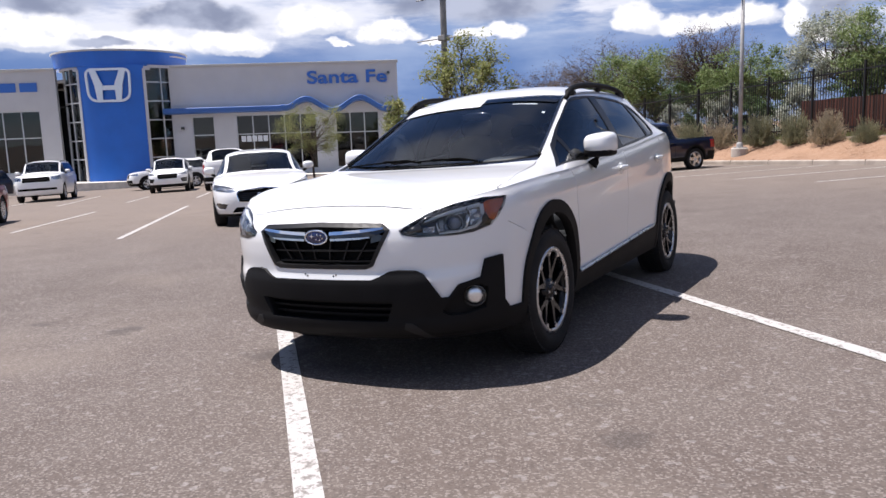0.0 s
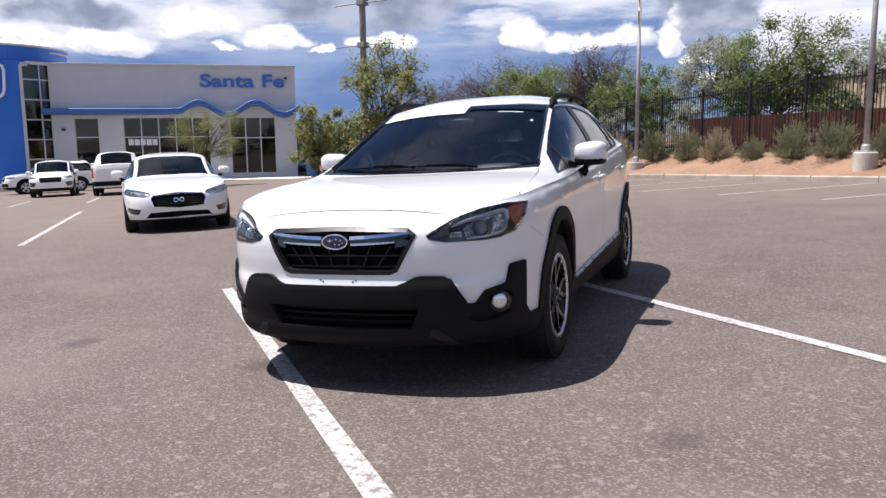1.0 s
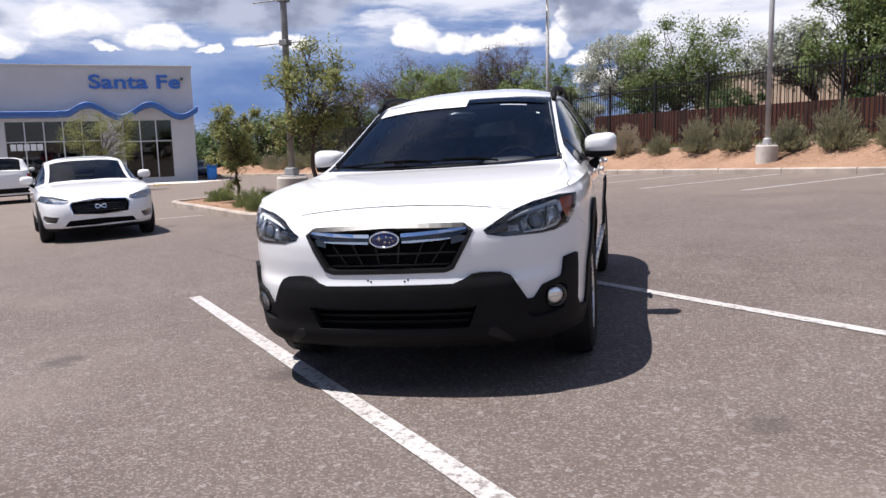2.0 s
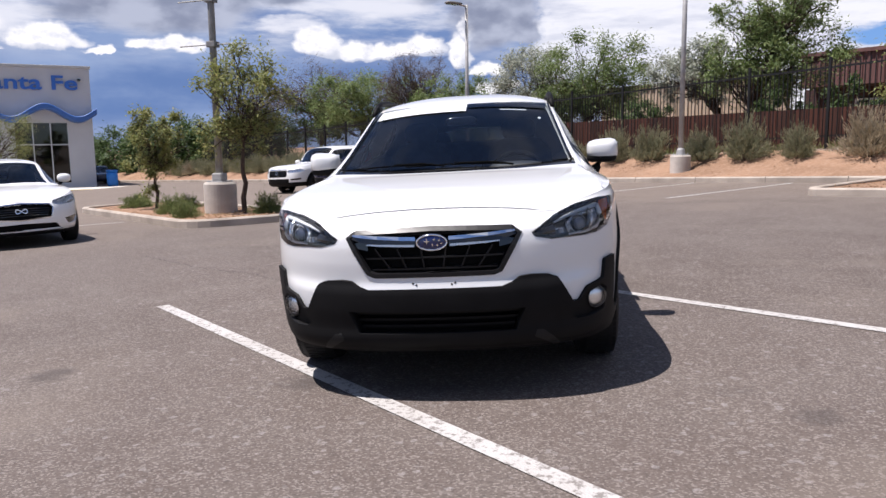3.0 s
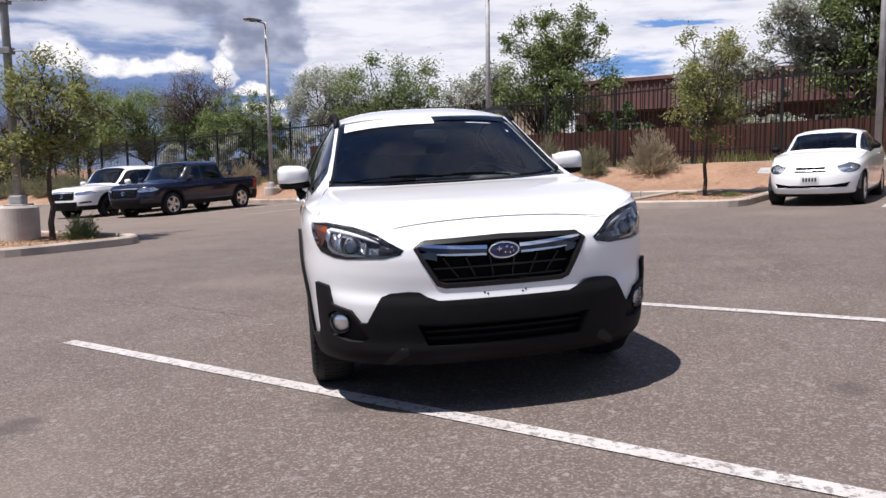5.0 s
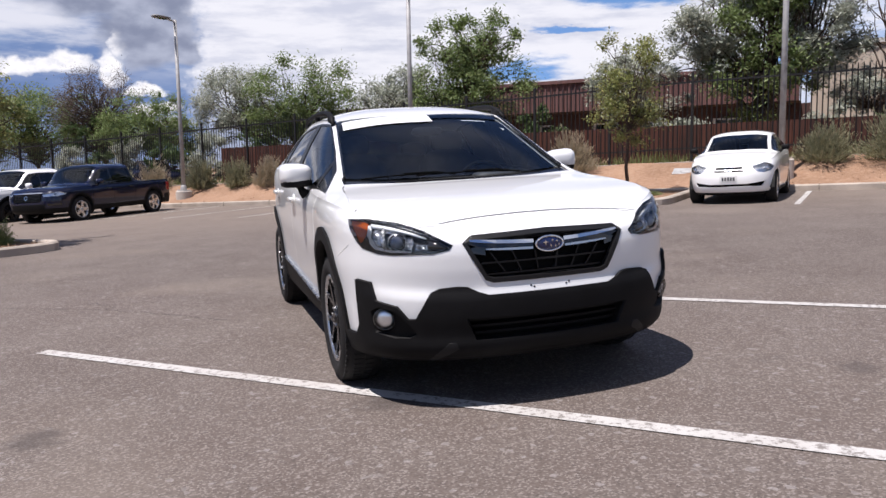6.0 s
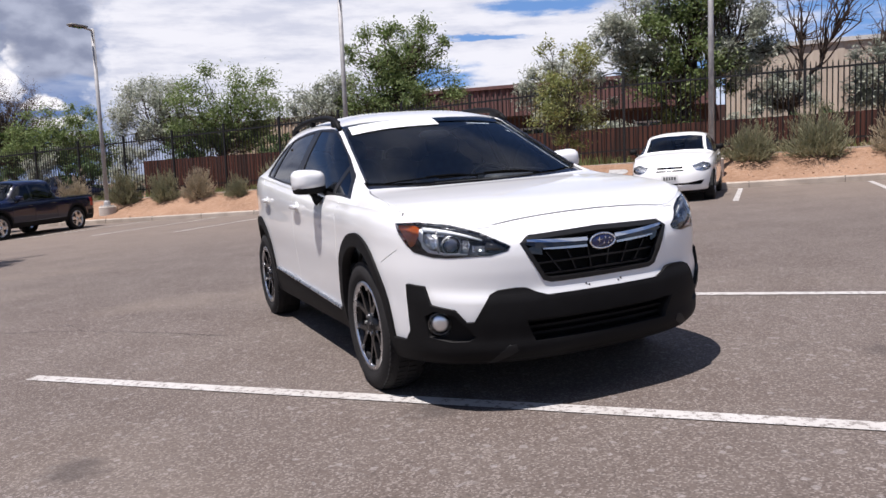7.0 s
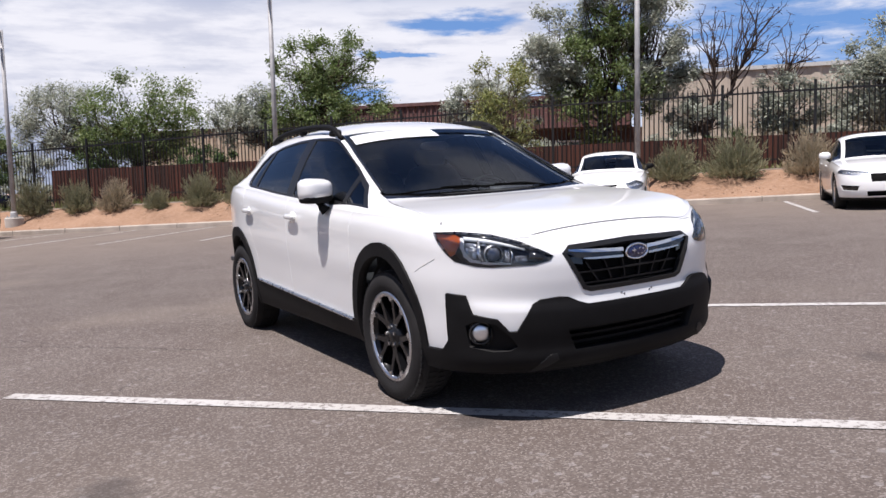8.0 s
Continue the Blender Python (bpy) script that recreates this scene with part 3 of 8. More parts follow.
stripe(-2.0, -1.662, 3.6, -1.748, 0.10)
stripe(-2.0, 1.035, 3.6, 1.035, 0.10)
for k in range(6):
    stripe(-5.25 - 2.70 * k, 9.35, -5.25 - 2.70 * k, 14.2)
for u in (1.82, 4.48, 7.15, 9.8):
    stripe(u, 10.35, u, 14.2)
stripe(-8.4, -4.05, -18.3, -3.65)
stripe(-12.3, -6.75, -19.0, -6.3)
stripe(-24.4, -6.2, -29.3, -6.0)
stripe(-24.2, -3.75, -29.0, -3.5)
stripe(-25.9, -8.85, -35.4, -8.95)
stripe(-26.0, -11.5, -35.0, -11.6)
stripe(-12.9, -0.35, -12.7, 0.85)

# ---- fence on the bank ----
FENCE_V, PANEL = 16.9, 2.28


def fence_top(u):
    return 3.38 + 0.0345 * (u + 1.27) if u < -1.27 else 3.38 + 0.010 * (u + 1.27)


def fence_panel(name, slope, base_drop):
    """One fence field with its post: rails follow the slope, pickets stay upright. x runs along the fence."""
    ob = holder(name, Matrix(), "black wrought-iron picket fence field on the bank", "fence", "fence fields")
    part("post", box(-0.035, 0.035, -0.035, 0.035, -base_drop - 0.5, 0.10, 0.006), M_IRON, ob)
    for z in (-0.16, -1.93):
        bm = box(0.0, PANEL, -0.020, 0.020, z - 0.024, z + 0.024)
        for v in bm.verts:
            v.co.z += slope * v.co.x
        part("rail", bm, M_IRON, ob)
    picket = mesh_of(tube([(0, 0, -2.08), (0, 0, -0.05), (0, 0, 0.03)], [0.0165, 0.0165, 0.004], 4), "picket")
    count = 18
    for k in range(1, count):
        x = PANEL * k / count
        part("picket", picket, M_IRON, ob, m=Matrix.Translation((x, 0, slope * x)))
    return ob


first = None
for base_slope, k0, k1 in ((0.0345, -22, 0), (0.010, 0, 8)):
    first = None
    for k in range(k0, k1):
        u = -1.27 + PANEL * k
        m = Matrix.Translation(lot(u, FENCE_V).xy.to_3d() + Vector((0, 0, fence_top(u)))) @ pose(0, 0, 0, 0, 0, LOT_TURN)
        if first is None:
            first = fence_panel("fence_panel", base_slope, 2.2)
            first.matrix_basis = m
        else:
            copy_thing(first, m)

# ---- sheet walls and buildings behind the fence ----


def ribbed_wall(name, u0, u1, v, z0, z1, mat, label, pitch=0.22, depth=0.05, slope=0.0, cap=None):
    """A wall of ribbed sheet with real ribs, along the kerb direction."""
    bm = bmesh.new()
    count = int((u1 - u0) / pitch)
    pts = []
    for i in range(count):
        a = u0 + i * pitch
        pts += [(a, 0.0), (a + pitch * 0.55, 0.0), (a + pitch * 0.68, -depth), (a + pitch * 0.90, -depth)]
    pts.append((u1, 0.0))
    rows = [(bm.verts.new((a, v + o, z0)), bm.verts.new((a, v + o, z1 + slope * (a - u0)))) for a, o in pts]
    for r, q in zip(rows, rows[1:]):
        bm.faces.new((r[0], q[0], q[1], r[1]))
    back = [bm.verts.new((a, v + 0.3, z)) for a, z in ((u0, z0), (u1, z0), (u1, z1 + slope * (u1 - u0)), (u0, z1))]
    bm.faces.new(back[::-1])
    bm.faces.new((rows[0][1], rows[-1][1], back[2], back[3]))
    ob = thing(name, to_plan(bm), mat, label, "wall", kind="structure")
    if cap:
        bm = box(u0 - 0.1, u1 + 0.1, v - 0.12, v + 0.42, -0.06, 0.10)
        for w in bm.verts:
            w.co.z += z1 + slope * (w.co.x - u0)
        part("trim", to_plan(bm), cap, ob)
    return ob


ribbed_wall("rusty_sheet_wall", -21.6, 34, 20.0, -0.6, 1.98, M_RUST, "rust-brown corrugated sheet wall behind the iron fence", 0.2, 0.022, 0.012)
ribbed_wall("shed_wall", -25.0, -14.2, 30.0, -0.5, 4.05, M_TAN, "tan ribbed metal shed wall", 0.38, 0.06, 0.015, cap=M_DARKBARK)
maroon = ribbed_wall("maroon_building", -14.1, 0.4, 31.0, 3.55, 4.95, M_MAROON, "maroon ribbed metal building behind the fence", 0.30, 0.05, 0.0, cap=M_MAROON)
part("soffit", to_plan(box(-14.1, 0.4, 31.05, 32.4, 3.52, 3.57)), M_DARKBARK, maroon)
# the fascia's maroon at half value, so the eave's shade is partly painted
part("back_wall", to_plan(box(-14.6, 0.85, 32.3, 32.5, -0.5, 3.52)), M_MAROONBACK, maroon, "recessed maroon wall with eave shade in its colour")
for u in (-11.6, -8.2, -5.9, -2.6):
    win = part("window", to_plan(box(u - 0.55, u + 0.55, 32.22, 32.30, 1.75, 2.95, 0.01)), M_GLOSSBLACK, maroon, "dark window in a pale frame")
    for x0, x1, z0, z1 in ((u - 0.62, u - 0.52, 1.7, 3.0), (u + 0.52, u + 0.62, 1.7, 3.0), (u - 0.04, u + 0.04, 1.7, 3.0), (u - 0.52, u + 0.52, 2.92, 3.0), (u - 0.52, u + 0.52, 1.7, 1.78)):
        part("window_frame", to_plan(box(x0, x1, 32.16, 32.21, z0, z1)), M_MULLION, win)
ribbed_wall("pale_building", 0.9, 42.0, 30.0, -0.5, 5.6, M_PALEWALL, "pale tan commercial building behind the trees", 0.9, 0.03, 0.0, cap=M_STUCCO_TRIM)

# low strip of darker openings of the pale building
for u in (2.5, 7.5, 12.5, 17.5):
    bm = box(u, u + 3.6, 29.80, 29.93, 1.4, 2.6, 0.02)
    thing("window_strip", to_plan(bm), M_GLOSSBLACK, "dark window strip in the pale building", "window", kind="structure")

# ---- showroom ----
C0 = Vector((-28.45, 43.15, 0))
FA = Vector((-0.816, -0.577, 0)).normalized()      # along the front, away from the free corner
FM = Vector((FA.y * -1, FA.x, 0)) * -1             # outward
if FM.dot(Vector((2, -5, 0)) - C0) < 0:
    FM = -FM
GROUND = -1.25
SHOW = Matrix(((FA.x, -FM.x, 0, C0.x), (FA.y, -FM.y, 0, C0.y), (0, 0, 1, 0), (0, 0, 0, 1)))   # x along the front, y inward, z up


def flip(bm):
    """Mend winding after a mirrored frame."""
    bmesh.ops.recalc_face_normals(bm, faces=bm.faces[:])
    return bm


def front_box(s0, s1, d0, d1, z0, z1, bevel=0.0):
    bm = box(s0, s1, d0, d1, z0, z1, bevel)
    bmesh.ops.transform(bm, matrix=SHOW, verts=bm.verts[:])
    return flip(bm)


showroom = holder("showroom", Matrix(), "white stucco car showroom with a blue wave canopy", "building")


def wall_with_holes(s0, s1, z0, z1, holes, thick=0.35):
    """A front wall cut round its openings (s0, s1, z0, z1)."""
    bm = bmesh.new()
    ss = sorted({s0, s1, *[h[0] for h in holes], *[h[1] for h in holes]})
    zs = sorted({z0, z1, *[h[2] for h in holes], *[h[3] for h in holes]})
    for a, b in zip(ss, ss[1:]):
        for c, d in zip(zs, zs[1:]):
            if not any(h[0] <= a and b <= h[1] and h[2] <= c and d <= h[3] for h in holes):
                add_box(bm, a, b, 0, thick, c, d)
    bmesh.ops.remove_doubles(bm, verts=bm.verts[:], dist=0.001)
    # drop the walls between neighbouring blocks
    centres = {}
    for f in bm.faces:
        centres.setdefault(tuple(round(k, 3) for k in f.calc_center_median()), []).append(f)
    bmesh.ops.delete(bm, geom=[f for fs in centres.values() if len(fs) > 1 for f in fs], context="FACES")
    bmesh.ops.transform(bm, matrix=SHOW, verts=bm.verts[:])
    return flip(bm)


WINDOWS = [(13.3, 14.8, -0.15, 2.95, 1, 1.62), (6.04, 11.7, -1.0, 2.97, 5, 1.6), (1.5, 4.6, -1.0, 2.97, 3, 1.5), (25.2, 31.5, -0.6, 3.7, 5, 1.82)]
part("wall", wall_with_holes(0.0, 16.2, GROUND - 0.6, 6.42, [w[:4] for w in WINDOWS[:3]]), M_STUCCO, showroom)
part("wall", wall_with_holes(23.9, 40.0, GROUND - 1.0, 6.42, [WINDOWS[3][:4]]), M_STUCCO, showroom)
part("wall", front_box(-0.004, 0.35, 0.352, 24.0, GROUND - 0.6, 6.42), M_STUCCO, showroom)
part("roof", front_box(0.3, 40.0, 0.35, 24.0, 5.6, 5.8), M_STUCCO_TRIM, showroom)
part("parapet_cap", front_box(-0.08, 16.1, -0.10, 0.45, 6.42, 6.58, 0.02), M_STUCCO_TRIM, showroom)
part("parapet_cap", front_box(23.9, 40.0, -0.10, 0.45, 6.42, 6.58, 0.02), M_STUCCO_TRIM, showroom)
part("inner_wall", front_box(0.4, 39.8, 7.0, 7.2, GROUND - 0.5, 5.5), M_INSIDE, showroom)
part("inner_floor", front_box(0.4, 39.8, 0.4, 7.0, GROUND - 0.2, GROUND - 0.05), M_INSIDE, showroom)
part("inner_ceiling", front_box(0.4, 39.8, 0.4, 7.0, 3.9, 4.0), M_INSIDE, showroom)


def shop_window(s0, s1, z0, z1, count, transom):
    ob = part("window", front_box(s0, s1, 0.0, 0.30, z0 - 0.06, z0 + 0.02, 0.01), M_MULLION, showroom, "aluminium-framed showroom window")
    for k in range(count + 1):
        s = s0 + (s1 - s0) * k / count
        part("mullion", front_box(s - 0.035, s + 0.035, 0.10, 0.22, z0 + 0.02, z1), M_MULLION, ob)
    for z in (transom, z1 - 0.035):
        part("transom", front_box(s0, s1, 0.105, 0.215, z - 0.035, z + 0.035), M_MULLION, ob)
    for k in range(count):
        a, b = s0 + (s1 - s0) * k / count, s0 + (s1 - s0) * (k + 1) / count
        for c, d in ((z0, transom), (transom, z1)):
            part("pane", front_box(a + 0.03, b - 0.03, 0.15, 0.162, c + 0.02, d - 0.02), M_SHOWGLASS, ob)


for w in WINDOWS:
    shop_window(*w)


def wave_height(s):
    """Upper edge of the canopy along the front: level, then two swells."""
    if s > 8.4:
        return 3.55
    return 3.72 + 0.42 * math.cos((s - 6.65) / 3.85 * 2 * math.pi) * min(1.0, (8.4 - s) / 1.2 + 0.25) if s < 8.4 else 3.55


def wave_canopy():
    bm = bmesh.new()
    rows = []
    for i in range(101):
        s = -0.25 + (16.6 + 0.25) * i / 100
        z = wave_height(s)
        rows.append([bm.verts.new(SHOW @ Vector((s, d, h))) for d, h in ((0.02, z - 0.42), (-0.72, z - 0.40), (-0.80, z - 0.30), (-0.80, z - 0.04), (-0.74, z), (0.02, z + 0.02))])
    for r, q in zip(rows, rows[1:]):
        for k in range(5):
            bm.faces.new((r[k], q[k], q[k + 1], r[k + 1]))
    for r in (rows[0], rows[-1]):
        bm.faces.new(r)
    return flip(bm)


part("canopy", wave_canopy(), M_WAVE, showroom, "blue sheet-metal canopy with a double wave", smooth=False)


def letter_mesh(text, size):
    ob = new("letter", letters(text, size, 0.04))
    scene.collection.objects.unlink(ob)
    data = bpy.data.meshes.new_from_object(ob)
    bpy.data.objects.remove(ob)
    return data


def reach(data):
    xs = [v.co.x for v in data.vertices]
    return min(xs), max(xs)


def sign_text(text, s_left, z_base, width, size):
    """Raised letters, one part each, read from outside; s runs to the left of the reader."""
    low, high = reach(letter_mesh(text, size))
    k = width / (high - low)
    turn = Matrix(((-FA.x, 0, FM.x, 0), (-FA.y, 0, FM.y, 0), (0, 1, 0, 0), (0, 0, 0, 1)))
    at = C0 + FA * s_left + FM * 0.06 + Vector((0, 0, z_base))
    for i, sign in enumerate(text):
        if sign == " ":
            continue
        data = letter_mesh(sign, size)
        shift = reach(letter_mesh(text[:i + 1], size))[1] - reach(data)[1]
        data.transform(Matrix.Translation(at) @ turn @ Matrix.Diagonal((k, 1, 1, 1)) @ Matrix.Translation((shift - low, 0, 0)))
        data.materials.clear()
        part("sign_letter", data, M_LETTER, showroom, "raised blue sign letter")


sign_text("Santa Fe", 6.5, 5.05, 5.75, 1.25)


def bars(s_left, z0, width, high, count, mat, off=0.05):
    """A row of plain bars in place of lettering."""
    for k in range(count):
        w = width / count
        s = s_left - k * w
        part("sign_bar", front_box(s - w * 0.82, s, -off - 0.06, -off, z0, z0 + high, 0.01), mat, showroom)


bars(32.0, 5.0, 7.1, 0.62, 5, M_LETTER, 0.002)
bars(11.45, 1.05, 1.95, 0.42, 5, M_STICKER, -0.14)
part("wall_lamp", front_box(0.55, 0.75, -0.22, -0.002, 5.6, 5.75, 0.02), M_GLOSSBLACK, showroom)
part("wall_lamp", front_box(15.35, 15.6, -0.18, -0.002, 2.05, 2.25, 0.02), M_GLOSSBLACK, showroom)

# blue entrance drum
DRUM = SHOW @ Vector((19.7, 2.6, 0))
DRUM_IN = 19.7


def drum_ring(radius, z0, z1, a0, a1, steps=28, thick=0.25, lean=0.0):
    """Part of a drum wall between two angles; 0 looks outward, the radius may lean outward with height."""
    bm = bmesh.new()
    rows = []
    for i in range(steps + 1):
        a = radians(a0 + (a1 - a0) * i / steps)
        way = FM * math.cos(a) + FA * math.sin(a)
        rows.append([bm.verts.new(DRUM + way * r + Vector((0, 0, z))) for r, z in ((radius, z0), (radius + lean, z1), (radius + lean - thick, z1), (radius - thick, z0))])
    for r, q in zip(rows, rows[1:]):
        for k in range(4):
            bm.faces.new((r[k], q[k], q[(k + 1) % 4], r[(k + 1) % 4]))
    for r in (rows[0], rows[-1]):
        bm.faces.new(r)
    return flip(bm)


drum = holder("entrance_drum", Matrix(), "tall blue round entrance tower of the showroom", "building")
OVERHANG = Matrix.Translation(FA * 0.40)      # the crown of the tower sits a little off its shaft
part("top_band", drum_ring(4.46, 6.50, 7.48, -180, 180, 72, 0.4, 0.12), M_BLUE, drum, smooth=False, m=OVERHANG)
part("top_rim", drum_ring(4.65, 7.48, 7.60, -180, 180, 72, 0.6), M_STUCCO_TRIM, drum, m=OVERHANG)
part("drum_roof", drum_ring(4.2, 7.2, 7.3, -180, 180, 72, 4.15), M_STUCCO_TRIM, drum)
part("blue_panel", drum_ring(4.50, GROUND - 0.6, 6.55, -29, 29, 20, 0.3, 0.03), M_BLUE, drum)
part("glass_wall", drum_ring(4.30, GROUND - 0.4, 6.5, 29.3, 100, 20, 0.03), M_SHOWGLASS, drum)
part("glass_wall", drum_ring(4.30, GROUND - 0.4, 6.5, -100, -29.3, 20, 0.03), M_SHOWGLASS, drum)
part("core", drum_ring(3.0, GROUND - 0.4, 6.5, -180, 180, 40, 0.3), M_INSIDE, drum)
for side in (-1, 1):
    for k in range(5):
        a = side * (30 + 15 * k)
        part("mullion", drum_ring(4.36, GROUND - 0.4, 6.5, a - 0.55, a + 0.55, 1, 0.12), M_MULLION, drum)
    for z in (0.2, 1.5, 2.8, 4.1, 5.4):
        part("transom", drum_ring(4.35, z - 0.04, z + 0.04, min(side * 30, side * 100), max(side * 30, side * 100), 18, 0.1), M_MULLION, drum)

for side in (-1, 1):
    lo, hi = sorted((side * 27.6, side * 30.2))
    part("glass_surround", drum_ring(4.56, GROUND - 0.4, 6.30, lo, hi, 3, 0.2), M_STUCCO, drum, "white surround of the curved glass")
    lo, hi = sorted((side * 33.0, side * 75))
    part("glass_surround", drum_ring(4.52, 6.36, 6.56, lo, hi, 14, 0.16), M_STUCCO, drum)
    lo, hi = sorted((side * 29.0, side * 34.5))
    part("glass_surround", drum_ring(4.54, 6.22, 6.46, lo, hi, 4, 0.18), M_STUCCO, drum)


def drum_emblem():
    """A silver rounded frame with two uprights and a bar, standing on the blue panel."""
    at = DRUM + FM * 4.60 + Vector((0, 0, 0))
    turn = Matrix(((FA.x, 0, FM.x, at.x), (FA.y, 0, FM.y, at.y), (0, 1, 0, 0), (0, 0, 0, 1)))
    outer = rounded([(-1.42, 4.05), (1.42, 4.05), (1.52, 6.32), (-1.52, 6.32)], [0.75, 0.75, 0.55, 0.55], 7)
    section = [(0.0, 0.0), (0.0, 0.12), (-0.16, 0.12), (-0.16, 0.0)]
    bm = ring_sweep(outer, section)
    for sx in (-1, 1):
        out = [(sx * 1.20, 6.18), (sx * 0.78, 6.18), (sx * 0.40, 5.25), (sx * 0.44, 4.20), (sx * 0.80, 4.20), (sx * 0.92, 5.2)]
        add_prism(bm, out if sx < 0 else out[::-1], 0.02, 0.14)
    add_prism(bm, [(-0.45, 4.86), (0.45, 4.86), (0.45, 5.16), (-0.45, 5.16)], 0.02, 0.13)
    bmesh.ops.transform(bm, matrix=turn, verts=bm.verts[:])
    part("emblem", flip(bm), M_SILVER, drum, "silver framed emblem on the blue panel")


drum_emblem()
# pavement along the showroom with a yellow kerb edge
bm = box(-1.5, 40, -3.2, 0.0, GROUND - 0.75, GROUND - 0.08)
bmesh.ops.transform(bm, matrix=SHOW, verts=bm.verts[:])
thing("pavement", flip(bm), M_WALK, "pale concrete pavement before the showroom", "pavement", kind="structure")
bm = box(-7.5, 3.0, -6.0, -3.4, GROUND - 0.75, GROUND + 0.05)
bmesh.ops.transform(bm, matrix=SHOW, verts=bm.verts[:])
thing("pavement", flip(bm), M_WALK, "pale concrete apron at the showroom corner", "pavement", kind="structure")
bm = box(-7.55, 3.05, -6.16, -6.0, GROUND - 0.75, GROUND + 0.055)
bmesh.ops.transform(bm, matrix=SHOW, verts=bm.verts[:])
thing("kerb", flip(bm), M_YELLOW, "yellow-painted kerb edge of the apron", "kerb", kind="structure")

# ---- vehicle bodies ----


def curve_at(table, a):
    """Smooth value of a table of (position, value) at a."""
    if a <= table[0][0]:
        return table[0][1]
    if a >= table[-1][0]:
        return table[-1][1]
    for i in range(len(table) - 1):
        (x1, y1), (x2, y2) = table[i], table[i + 1]
        if a <= x2:
            h = x2 - x1
            d = (y2 - y1) / h
            m1 = d if i == 0 else (d + (y1 - table[i - 1][1]) / (x1 - table[i - 1][0])) / 2
            m2 = d if i == len(table) - 2 else (d + (table[i + 2][1] - y2) / (table[i + 2][0] - x2)) / 2
            if i and d * (y1 - table[i - 1][1]) <= 0:
                m1 = 0.0
            if i < len(table) - 2 and d * (table[i + 2][1] - y2) <= 0:
                m2 = 0.0
            t = (a - x1) / h
            return (y1 * (2 * t ** 3 - 3 * t * t + 1) + m1 * h * (t ** 3 - 2 * t * t + t) + y2 * (3 * t * t - 2 * t ** 3) + m2 * h * (t ** 3 - t * t))


def inside(poly, x, y):
    hit = False
    for (x0, y0), (x1, y1) in zip(poly, poly[1:] + poly[:1]):
        if (y0 > y) != (y1 > y) and x < (x1 - x0) * (y - y0) / (y1 - y0) + x0:
            hit = not hit
    return hit


def circle(cx, cy, rx, ry, count=24, a0=0.0, a1=360.0):
    return [(cx + rx * math.cos(radians(a0 + (a1 - a0) * k / count)), cy + ry * math.sin(radians(a0 + (a1 - a0) * k / count))) for k in range(count)]


